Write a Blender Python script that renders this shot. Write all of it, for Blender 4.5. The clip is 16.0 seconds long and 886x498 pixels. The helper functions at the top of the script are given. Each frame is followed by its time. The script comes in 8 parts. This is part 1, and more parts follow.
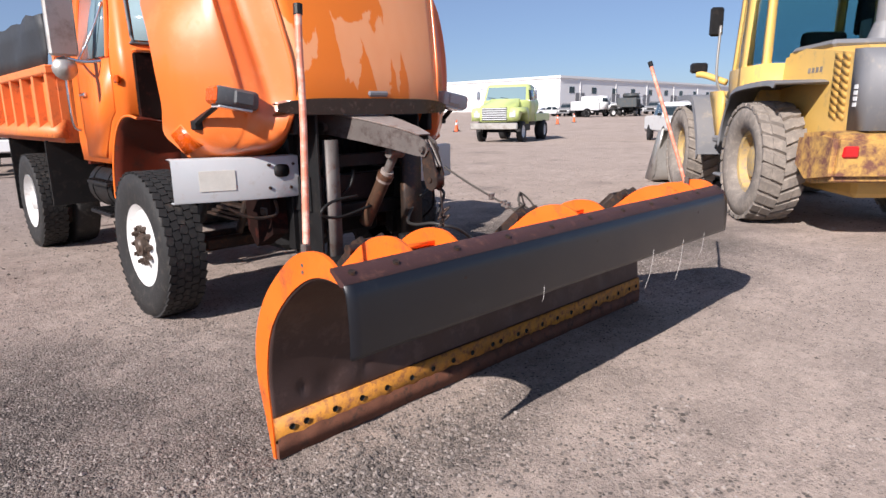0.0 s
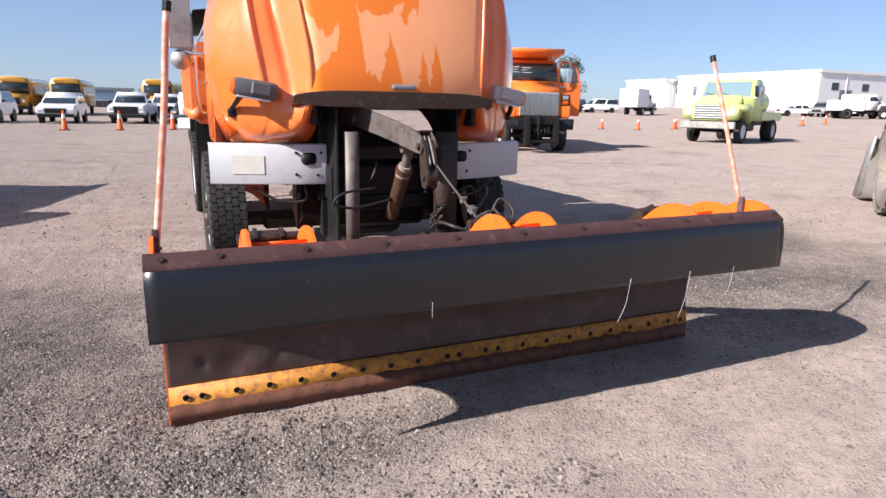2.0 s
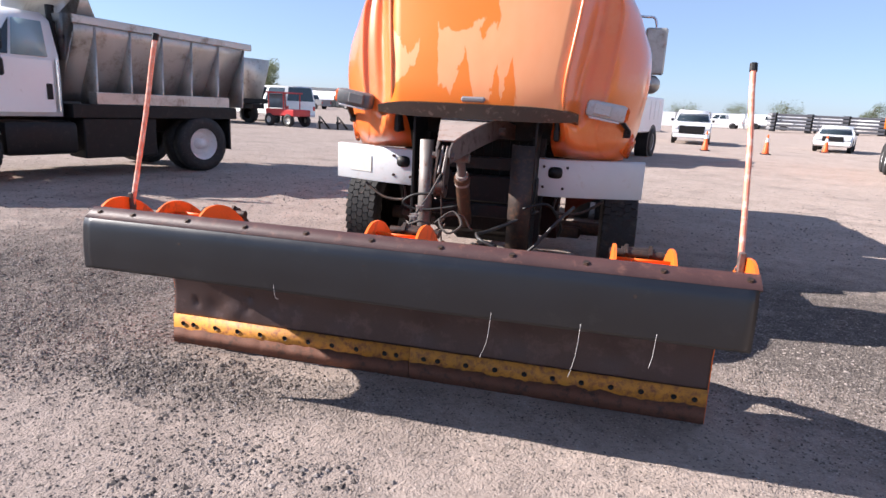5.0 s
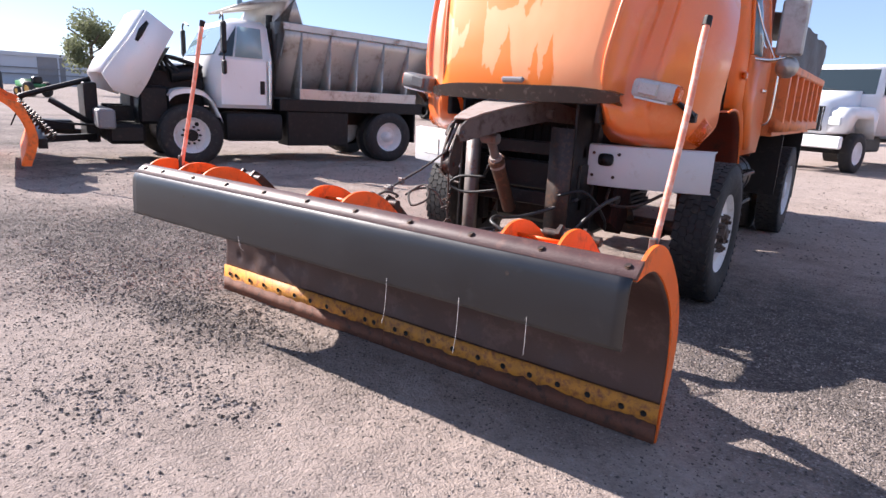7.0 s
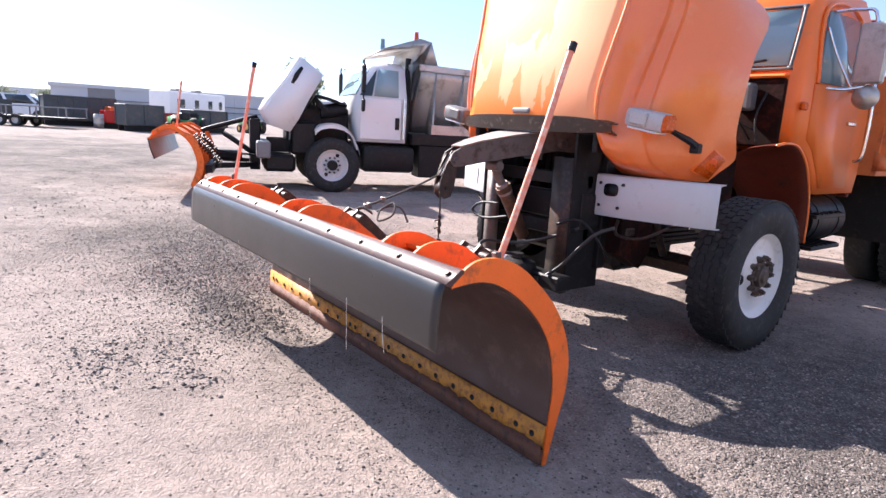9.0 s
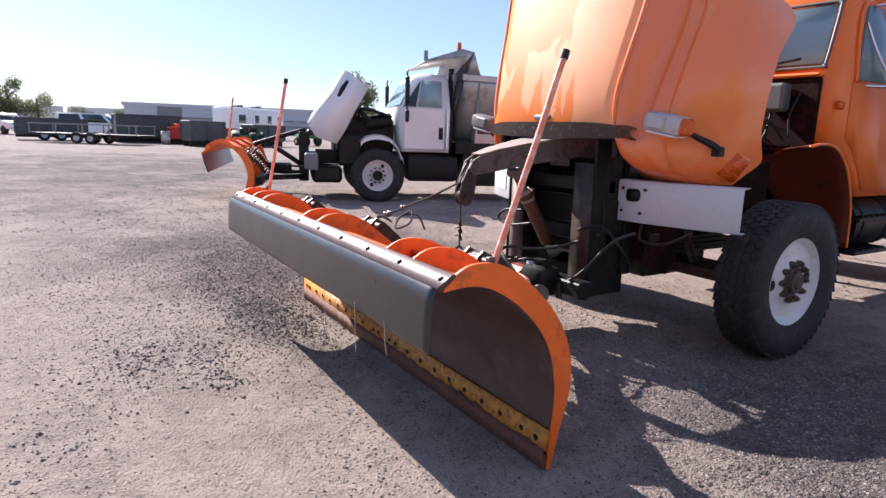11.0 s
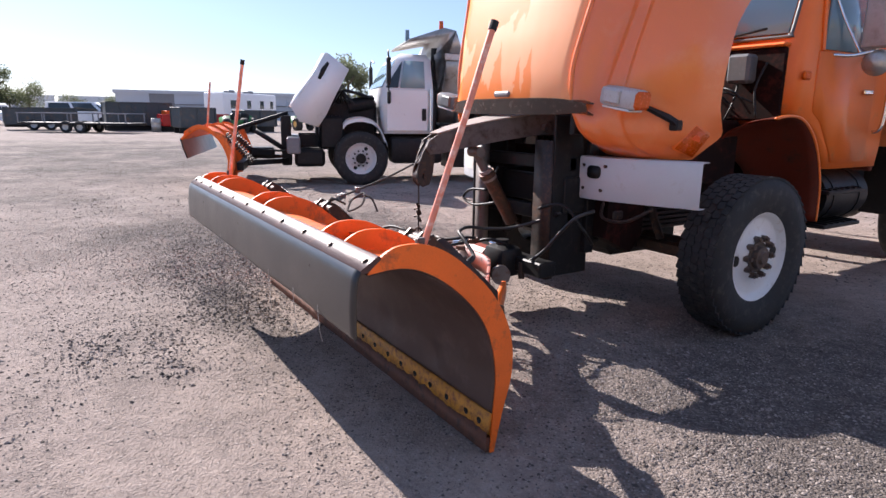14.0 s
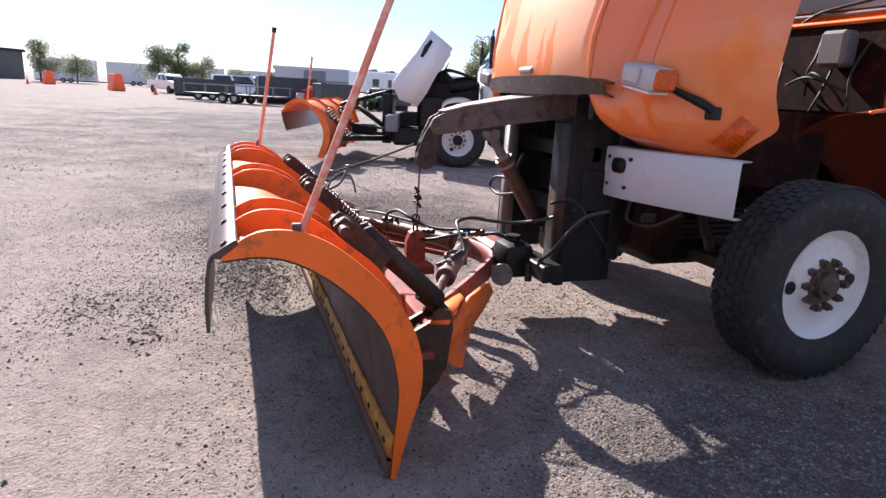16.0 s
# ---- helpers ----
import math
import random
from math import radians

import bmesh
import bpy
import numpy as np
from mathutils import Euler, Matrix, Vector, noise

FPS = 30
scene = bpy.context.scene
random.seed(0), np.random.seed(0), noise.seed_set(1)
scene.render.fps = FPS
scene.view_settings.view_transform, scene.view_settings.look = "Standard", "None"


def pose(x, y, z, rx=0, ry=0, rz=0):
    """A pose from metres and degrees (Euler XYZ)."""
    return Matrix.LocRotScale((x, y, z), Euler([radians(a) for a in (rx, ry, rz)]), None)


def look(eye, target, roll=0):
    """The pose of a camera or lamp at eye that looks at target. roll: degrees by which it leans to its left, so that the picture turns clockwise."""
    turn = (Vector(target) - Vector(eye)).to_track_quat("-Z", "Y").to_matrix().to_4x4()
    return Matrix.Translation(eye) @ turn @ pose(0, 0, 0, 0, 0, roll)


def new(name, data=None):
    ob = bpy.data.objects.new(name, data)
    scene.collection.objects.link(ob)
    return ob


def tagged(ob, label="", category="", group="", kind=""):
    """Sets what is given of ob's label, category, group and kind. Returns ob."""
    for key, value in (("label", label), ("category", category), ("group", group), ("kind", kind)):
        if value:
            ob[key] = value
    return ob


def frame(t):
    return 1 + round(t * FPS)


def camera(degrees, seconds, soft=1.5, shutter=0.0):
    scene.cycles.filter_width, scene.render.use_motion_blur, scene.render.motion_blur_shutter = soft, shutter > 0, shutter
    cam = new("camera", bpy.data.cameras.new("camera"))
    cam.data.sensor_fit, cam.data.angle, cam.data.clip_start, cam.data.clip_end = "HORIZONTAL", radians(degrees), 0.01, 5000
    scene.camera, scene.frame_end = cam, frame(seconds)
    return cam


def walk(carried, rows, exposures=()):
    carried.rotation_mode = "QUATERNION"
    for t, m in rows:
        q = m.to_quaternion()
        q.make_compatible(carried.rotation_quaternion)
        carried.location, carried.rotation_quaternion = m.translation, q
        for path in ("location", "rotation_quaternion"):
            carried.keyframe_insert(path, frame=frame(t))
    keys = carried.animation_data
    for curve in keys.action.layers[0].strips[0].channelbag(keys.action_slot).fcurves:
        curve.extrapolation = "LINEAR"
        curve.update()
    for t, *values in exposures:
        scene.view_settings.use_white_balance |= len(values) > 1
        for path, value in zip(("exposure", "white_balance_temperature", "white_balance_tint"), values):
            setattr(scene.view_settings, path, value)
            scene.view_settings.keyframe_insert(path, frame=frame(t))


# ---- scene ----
cam = camera(72.06, 16.0)
# seconds, x, y, z, pitch, roll, yaw
ROWS = [
    (0.0, -0.123, 0.036, 1.412, -12.42, 0.73, -44.65),
    (0.5, 0.140, -0.075, 1.404, -13.19, -1.37, -42.00),
    (1.0, 0.419, -0.267, 1.405, -13.90, -1.43, -36.59),
    (1.5, 0.725, -0.468, 1.425, -14.13, -0.11, -29.84),
    (2.0, 1.085, -0.599, 1.443, -13.25, -1.11, -23.91),
    (2.5, 1.445, -0.787, 1.450, -13.14, -1.50, -16.88),
    (3.0, 1.792, -0.941, 1.460, -12.92, -0.58, -11.44),
    (3.5, 2.171, -1.003, 1.478, -12.60, -2.26, -6.06),
    (4.0, 2.591, -1.042, 1.494, -13.38, -2.98, 0.44),
    (4.5, 2.997, -1.008, 1.500, -13.15, -3.28, 6.96),
    (5.0, 3.400, -0.874, 1.516, -13.40, -2.86, 13.99),
    (7.5, 4.967, -0.155, 1.412, -13.07, -2.88, 40.84),
    (8, 5.262, 0.013, 1.419, -11.85, -2.93, 45.69),
    (8.5, 5.512, 0.170, 1.422, -13.03, -3.38, 50.72),
    (9, 5.701, 0.343, 1.420, -11.44, -3.23, 53.16),
    (11.5, 5.890, 0.496, 1.433, -11.39, -1.60, 58.67),
    (12.0, 5.898, 0.501, 1.432, -12.21, -1.16, 58.39),
    (12.5, 5.917, 0.511, 1.433, -12.56, -1.53, 58.16),
    (13.0, 5.950, 0.525, 1.431, -12.64, -1.25, 57.76),
    (13.5, 6.005, 0.562, 1.430, -12.78, -0.83, 57.60),
    (14.0, 5.969, 0.752, 1.418, -12.49, -0.72, 57.87),
    (14.5, 5.921, 0.986, 1.425, -12.52, -1.38, 59.06),
    (15.0, 5.982, 1.235, 1.410, -12.98, -2.11, 63.37),
    (15.5, 6.040, 1.447, 1.410, -13.11, -1.90, 67.96),
    (16.0, 5.992, 1.664, 1.393, -14.29, -3.03, 70.99),
]
walk(cam, [(t, pose(x, y, z, 90 + pitch, roll, yaw)) for t, x, y, z, pitch, roll, yaw in ROWS], [(t, e, 6500, 13.5 if t < 6 else 16.0) for t, e in ((0.0, 0.50), (2.0, 0.84), (3.5, 1.01), (5.0, 1.24), (7.5, 1.56), (8.0, 1.80), (8.5, 1.84), (9.0, 1.74), (11.5, 1.18), (13.0, 1.20), (14.5, 1.20), (16.0, 1.34))])
# ---- light ----
world = bpy.data.worlds.new("sky")
scene.world = world
world.use_nodes = True
wn, wl = world.node_tree.nodes, world.node_tree.links
sky = wn.new("ShaderNodeTexSky")
sky.sky_type, sky.sun_disc = "NISHITA", False
sky.sun_elevation, sky.sun_rotation = radians(33.3), radians(-99.5)
sky.altitude, sky.air_density, sky.dust_density, sky.ozone_density = 1500, 1.0, 1.6, 6.0
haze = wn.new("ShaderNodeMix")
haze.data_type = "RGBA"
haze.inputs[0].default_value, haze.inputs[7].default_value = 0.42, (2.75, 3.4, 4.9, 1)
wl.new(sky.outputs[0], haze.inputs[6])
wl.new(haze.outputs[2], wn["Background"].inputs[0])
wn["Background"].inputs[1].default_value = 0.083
sun_data = bpy.data.lights.new("sun", "SUN")
sun_data.energy, sun_data.angle, sun_data.color = 5.0, radians(0.5), (1.0, 0.955, 0.90)
sun = new("sun", sun_data)
sun.matrix_world = look((-15, -2.5, 10), (0, 0, 0))


# ---- materials ----
def pmat(name, base, rough=0.5, metal=0.0, var=0.18, scale=6.0, dirt=None, amount=0.0, bump=0.0, grain=120.0, coat=0.0, spec=0.5, rnd=0.0):
    """Principled surface with broad and fine variation, dirt patches and relief, at real size."""
    m = bpy.data.materials.new(name)
    m.use_nodes = True
    n, l = m.node_tree.nodes, m.node_tree.links
    b = n["Principled BSDF"]
    b.inputs["Metallic"].default_value, b.inputs["Coat Weight"].default_value, b.inputs["Specular IOR Level"].default_value = metal, coat, spec
    b.inputs["Coat Roughness"].default_value = 0.12
    tc = n.new("ShaderNodeTexCoord")
    def nz(s, d=5.0, r=0.6):
        t = n.new("ShaderNodeTexNoise")
        t.inputs["Scale"].default_value, t.inputs["Detail"].default_value, t.inputs["Roughness"].default_value = s, d, r
        l.new(tc.outputs["Object"], t.inputs["Vector"])
        return t.outputs["Fac"]
    def mth(op, a, c, clamp=False):
        t = n.new("ShaderNodeMath")
        t.operation, t.use_clamp = op, clamp
        for s, v in ((t.inputs[0], a), (t.inputs[1], c)):
            if isinstance(v, (int, float)):
                s.default_value = v
            else:
                l.new(v, s)
        return t.outputs[0]
    def mix(f, a, c, how="MIX"):
        t = n.new("ShaderNodeMix")
        t.data_type, t.blend_type = "RGBA", how
        for s, v in ((t.inputs[0], f), (t.inputs[6], a), (t.inputs[7], c)):
            if isinstance(v, (int, float)):
                s.default_value = v
            elif isinstance(v, tuple):
                s.default_value = (*v, 1)
            else:
                l.new(v, s)
        return t.outputs[2]
    big, fine = nz(scale), nz(grain, 3.0)
    v = mth("ADD", mth("MULTIPLY", mth("SUBTRACT", big, 0.5), 2.2 * var), mth("MULTIPLY", mth("SUBTRACT", fine, 0.5), var))
    if rnd:
        oi = n.new("ShaderNodeObjectInfo")
        v = mth("ADD", v, mth("MULTIPLY", mth("SUBTRACT", oi.outputs["Random"], 0.5), rnd))
    sc = n.new("ShaderNodeVectorMath")
    sc.operation = "SCALE"
    sc.inputs[0].default_value = base
    l.new(mth("MAXIMUM", mth("ADD", 1.0, v), 0.15), sc.inputs["Scale"])
    col = sc.outputs[0]
    rg = mth("ADD", rough, mth("MULTIPLY", mth("SUBTRACT", big, 0.5), 0.3), True)
    if dirt:
        k = mth("MULTIPLY", mth("SUBTRACT", nz(scale * 1.7, 8.0, 0.72), 0.62 - 0.3 * amount), 6.0, True)
        col = mix(k, col, dirt)
        rg = mth("MAXIMUM", rg, mth("MULTIPLY", k, 0.8))
    l.new(col, b.inputs["Base Color"])
    l.new(rg, b.inputs["Roughness"])
    if bump:
        bp = n.new("ShaderNodeBump")
        bp.inputs["Strength"].default_value, bp.inputs["Distance"].default_value = min(1.0, bump), 0.004
        l.new(mth("ADD", fine, big), bp.inputs["Height"])
        l.new(bp.outputs[0], b.inputs["Normal"])
    return m


RUST, DUST, MUD = (0.13, 0.05, 0.025), (0.32, 0.26, 0.21), (0.10, 0.075, 0.06)
M_ORANGE = pmat("orange_paint", (0.86, 0.175, 0.02), 0.42, var=0.10, scale=3, dirt=(0.62, 0.19, 0.06), amount=0.15, bump=0.03, coat=0.15)
M_PLOW = pmat("plow_orange", (0.86, 0.15, 0.012), 0.5, var=0.2, scale=4, dirt=(0.24, 0.07, 0.03), amount=0.30, bump=0.2)
M_DRED = pmat("dark_red_primer", (0.105, 0.016, 0.007), 0.5, var=0.25, scale=5, dirt=(0.05, 0.018, 0.012), amount=0.3, bump=0.1, spec=0.25)
M_BODY = pmat("faded_body_orange", (0.76, 0.215, 0.06), 0.5, var=0.15, scale=4, dirt=(0.42, 0.12, 0.05), amount=0.3, bump=0.1)
M_MOLD = pmat("worn_moldboard", (0.074, 0.044, 0.039), 0.44, metal=0.25, var=0.22, scale=5, dirt=(0.13, 0.082, 0.072), amount=0.3, bump=0.25)
M_STRIP = pmat("rusty_strip", (0.065, 0.028, 0.025), 0.5, var=0.3, scale=9, dirt=(0.16, 0.07, 0.05), amount=0.25, bump=0.3)
M_RUST = pmat("rust", (0.15, 0.055, 0.03), 0.8, var=0.4, scale=12, dirt=(0.06, 0.03, 0.02), amount=0.4, bump=0.5)
M_FLAP = pmat("rubber_flap", (0.006, 0.0065, 0.0095), 0.36, var=0.2, scale=4, dirt=(0.020, 0.020, 0.022), amount=0.15, bump=0.10, grain=300, coat=0.62, spec=0.36)
M_FLAP.node_tree.nodes["Principled BSDF"].inputs["Coat Roughness"].default_value = 0.3
M_EDGE = pmat("yellow_edge", (0.54, 0.225, 0.030), 0.65, var=0.35, scale=14, dirt=(0.24, 0.085, 0.035), amount=0.50, bump=0.3)
M_BLACK = pmat("black_steel", (0.013, 0.0125, 0.013), 0.48, var=0.3, scale=8, dirt=(0.040, 0.032, 0.028), amount=0.25, bump=0.2, spec=0.25)
M_GREASE = pmat("greasy_iron", (0.045, 0.032, 0.027), 0.5, metal=0.4, var=0.4, scale=14, dirt=(0.12, 0.06, 0.035), amount=0.4, bump=0.35)
M_REDFR = pmat("worn_red_frame", (0.27, 0.045, 0.024), 0.5, var=0.35, scale=10, dirt=(0.05, 0.028, 0.022), amount=0.40, bump=0.35)
M_BUMPER = pmat("silver_paint", (0.55, 0.565, 0.575), 0.5, metal=0.1, var=0.07, scale=5, dirt=(0.45, 0.42, 0.38), amount=0.12, bump=0.05)
M_WHITE = pmat("white_paint", (0.78, 0.78, 0.78), 0.35, var=0.05, scale=2, dirt=(0.55, 0.52, 0.48), amount=0.1, coat=0.2)
M_WRIM = pmat("white_rim", (0.72, 0.71, 0.70), 0.45, var=0.08, scale=8, dirt=(0.45, 0.38, 0.32), amount=0.2, bump=0.05)
M_TYRE = pmat("tyre_rubber", (0.019, 0.018, 0.018), 0.75, var=0.25, scale=9, dirt=(0.065, 0.056, 0.048), amount=0.3, bump=0.3)
M_DTYRE = pmat("dusty_tyre", (0.22, 0.19, 0.165), 0.9, var=0.2, scale=6, dirt=(0.32, 0.275, 0.235), amount=0.5, bump=0.4)
M_CHROME = pmat("chrome", (0.75, 0.75, 0.76), 0.18, metal=1.0, var=0.05, scale=20)
M_STEEL = pmat("stainless", (0.48, 0.46, 0.43), 0.42, metal=0.6, var=0.15, scale=2, dirt=(0.30, 0.26, 0.22), amount=0.35, bump=0.05)
M_TARP = pmat("black_tarp", (0.03, 0.032, 0.036), 0.6, var=0.3, scale=5, bump=0.3)
M_POLE = pmat("pink_pole", (0.74, 0.24, 0.15), 0.45, var=0.15, scale=10, dirt=(0.80, 0.52, 0.42), amount=0.5)
M_ARM = pmat("dusty_arm", (0.105, 0.088, 0.080), 0.6, var=0.35, scale=8, dirt=(0.05, 0.032, 0.027), amount=0.45, bump=0.2)
M_RAM = pmat("oily_ram", (0.10, 0.055, 0.035), 0.45, metal=0.3, var=0.35, scale=12, dirt=(0.22, 0.09, 0.05), amount=0.35, bump=0.2)
M_HUB = pmat("oily_hub", (0.085, 0.06, 0.047), 0.5, metal=0.2, var=0.35, scale=14, dirt=(0.17, 0.09, 0.06), amount=0.3, bump=0.2)
M_FENDER = pmat("faded_fender", (0.84, 0.185, 0.034), 0.36, var=0.08, scale=1.6, dirt=(0.86, 0.25, 0.075), amount=0.28, bump=0.03, coat=0.85)
M_FENDER.node_tree.nodes["Principled BSDF"].inputs["Coat Roughness"].default_value = 0.14
M_AMBER = pmat("amber_lens", (0.60, 0.085, 0.003), 0.25, var=0.25, scale=60, spec=0.4)
M_RED = pmat("red_lens", (0.55, 0.02, 0.02), 0.2, var=0.1, scale=40, coat=0.5)
M_LAMP = pmat("grey_plastic", (0.10, 0.105, 0.11), 0.5, var=0.15, scale=30, dirt=(0.2, 0.19, 0.18), amount=0.2)
M_PLAMP = pmat("pale_plastic", (0.46, 0.46, 0.45), 0.4, var=0.12, scale=30, dirt=(0.3, 0.27, 0.24), amount=0.25)
M_LENS = pmat("lamp_glass", (0.65, 0.66, 0.66), 0.12, var=0.1, scale=50, coat=0.8)
M_YEL = pmat("loader_yellow", (0.76, 0.475, 0.13), 0.45, var=0.10, scale=3, dirt=(0.50, 0.34, 0.15), amount=0.25, bump=0.04, coat=0.1)
M_GREYP = pmat("grey_paint", (0.19, 0.19, 0.20), 0.5, var=0.12, scale=4, dirt=(0.3, 0.27, 0.23), amount=0.2)
M_LIME = pmat("lime_paint", (0.58, 0.66, 0.25), 0.35, var=0.08, scale=2, coat=0.3)
M_BUS = pmat("bus_yellow", (0.56, 0.28, 0.04), 0.4, var=0.08, scale=2)
M_CONE = pmat("cone_orange", (0.85, 0.12, 0.02), 0.5, var=0.1, scale=10)
M_BARR = pmat("barrier_orange", (0.90, 0.13, 0.03), 0.5, var=0.1, scale=3)
M_ROPE = pmat("old_rope", (0.07, 0.06, 0.052), 0.9, var=0.3, scale=60, bump=0.4)
M_THREAD = pmat("pale_thread", (0.45, 0.42, 0.40), 0.9, var=0.2, scale=60)
M_PATCH = pmat("beige_patch", (0.56, 0.54, 0.49), 0.6, var=0.15, scale=12)
M_HOSEG = pmat("sleeved_hose", (0.032, 0.030, 0.029), 0.45, var=0.3, scale=30, bump=0.1)
M_DUSTR = pmat("dusty_ram", (0.20, 0.13, 0.10), 0.55, var=0.3, scale=9, dirt=(0.10, 0.035, 0.025), amount=0.4, bump=0.15)
M_HOSE = pmat("rubber_hose", (0.014, 0.014, 0.014), 0.5, var=0.3, scale=40, spec=0.3)
M_GREEN = pmat("tractor_green", (0.03, 0.16, 0.05), 0.5, var=0.2, scale=4)
M_REDP = pmat("red_paint", (0.45, 0.03, 0.03), 0.4, var=0.15, scale=4)
M_WALL = pmat("pale_cladding", (0.84, 0.83, 0.82), 0.7, var=0.06, scale=0.3)
M_GWALL = pmat("grey_cladding", (0.46, 0.49, 0.53), 0.7, var=0.08, scale=0.3)
M_DKBOX = pmat("dark_bin", (0.055, 0.065, 0.07), 0.6, var=0.25, scale=2, dirt=(0.14, 0.09, 0.06), amount=0.3)
M_BARK = pmat("bark", (0.10, 0.075, 0.055), 0.9, var=0.3, scale=6, bump=0.5)
def leaf_mat():
    m = pmat("leaves", (0.12, 0.14, 0.075), 0.7, var=0.35, scale=1.2, spec=0.2)
    n, l = m.node_tree.nodes, m.node_tree.links
    t, x = n.new("ShaderNodeBsdfTranslucent"), n.new("ShaderNodeMixShader")
    t.inputs[0].default_value, x.inputs[0].default_value = (0.19, 0.21, 0.12, 1), 0.42
    l.new(n["Principled BSDF"].outputs[0], x.inputs[1])
    l.new(t.outputs[0], x.inputs[2])
    l.new(x.outputs[0], n["Material Output"].inputs["Surface"])
    return m


M_FOL = leaf_mat()


def glass(name, tint=(0.10, 0.14, 0.16), rough=0.04):
    m = bpy.data.materials.new(name)
    m.use_nodes = True
    b = m.node_tree.nodes["Principled BSDF"]
    b.inputs["Base Color"].default_value, b.inputs["Roughness"].default_value = (*tint, 1), rough
    b.inputs["Specular IOR Level"].default_value, b.inputs["Coat Weight"].default_value = 0.5, 0.25
    b.inputs["Coat Roughness"].default_value = 0.02
    return m


M_GLASS = glass("dark_glass", (0.02, 0.03, 0.035))
# on panes, the blue-grey base of these two stands in for reflected sky
M_BGLASS = glass("blue_glass", (0.17, 0.25, 0.285))
M_SCREEN = glass("painted_sky_screen", (0.27, 0.37, 0.40))


def clear_glass():
    m = bpy.data.materials.new("clear_glass")
    m.use_nodes = True
    b = m.node_tree.nodes["Principled BSDF"]
    b.inputs["Base Color"].default_value, b.inputs["Roughness"].default_value = (0.34, 0.52, 0.55, 1), 0.02
    b.inputs["Transmission Weight"].default_value, b.inputs["IOR"].default_value = 1.0, 1.05
    return m


M_CLEAR = clear_glass()


def hood_paint():
    """Faded salmon panel; fresh orange stays in tongues above the lip and in a patch high on one side."""
    m = pmat("faded_hood", (0.84, 0.205, 0.016), 0.46, var=0.05, scale=2, coat=0.12)
    n, l = m.node_tree.nodes, m.node_tree.links
    b = n["Principled BSDF"]
    old = b.inputs["Base Color"].links[0].from_socket
    tc, s = n.new("ShaderNodeTexCoord"), n.new("ShaderNodeSeparateXYZ")
    l.new(tc.outputs["Object"], s.inputs[0])
    def nz(scale, d):
        mp, t = n.new("ShaderNodeMapping"), n.new("ShaderNodeTexNoise")
        mp.inputs["Scale"].default_value = (scale * 2.0, 0.01, scale)
        t.inputs["Scale"].default_value, t.inputs["Detail"].default_value = 1.0, d
        l.new(tc.outputs["Object"], mp.inputs["Vector"])
        l.new(mp.outputs[0], t.inputs["Vector"])
        return mth("SUBTRACT", t.outputs["Fac"], 0.5)
    def mth(op, a, c=0.0, clamp=False):
        q = n.new("ShaderNodeMath")
        q.operation, q.use_clamp = op, clamp
        for k, v in ((q.inputs[0], a), (q.inputs[1], c)):
            if isinstance(v, (int, float)):
                k.default_value = v
            else:
                l.new(v, k)
        return q.outputs[0]
    wob, big = nz(13.0, 3.0), nz(4.0, 4.0)
    x, z = mth("ADD", s.outputs[0], mth("MULTIPLY", wob, 0.05)), s.outputs[2]
    def peak(c, w, h):
        return mth("MULTIPLY", mth("SUBTRACT", 1.0, mth("DIVIDE", mth("ABSOLUTE", mth("SUBTRACT", x, c)), w), True), h)
    top = 1.57
    for c, w, h in ((-0.084, 0.085, 0.34), (0.147, 0.040, 0.24), (0.245, 0.055, 0.30), (-0.42, 0.24, 0.24), (-0.345, 0.085, 0.95), (-0.20, 0.05, 0.06)):
        top = mth("ADD", top, peak(c, w, h))
    low = mth("MULTIPLY", mth("SUBTRACT", mth("ADD", top, mth("MULTIPLY", wob, 0.12)), z), 60.0, True)
    low = mth("MULTIPLY", low, mth("MULTIPLY", mth("SUBTRACT", 0.30, x), 60.0, True))
    edge = mth("SUBTRACT", mth("ADD", 2.02, mth("MULTIPLY", big, 0.45)), peak(-0.5, 0.13, 0.16))
    high = mth("MULTIPLY", mth("SUBTRACT", z, edge), 60.0, True)
    high = mth("MULTIPLY", high, mth("MULTIPLY", mth("SUBTRACT", mth("ADD", 0.14, mth("MULTIPLY", big, 0.4)), x), 50.0, True))
    k = mth("MAXIMUM", low, high)
    fade = n.new("ShaderNodeMix")
    fade.data_type = "RGBA"
    fade.inputs[6].default_value, fade.inputs[7].default_value = (0.88, 0.345, 0.135, 1), (0.92, 0.42, 0.20, 1)
    l.new(mth("ADD", big, 0.5), fade.inputs[0])
    mix = n.new("ShaderNodeMix")
    mix.data_type = "RGBA"
    l.new(fade.outputs[2], mix.inputs[6])
    l.new(k, mix.inputs[0])
    l.new(old, mix.inputs[7])
    l.new(mix.outputs[2], b.inputs["Base Color"])
    return m


M_HOOD = hood_paint()


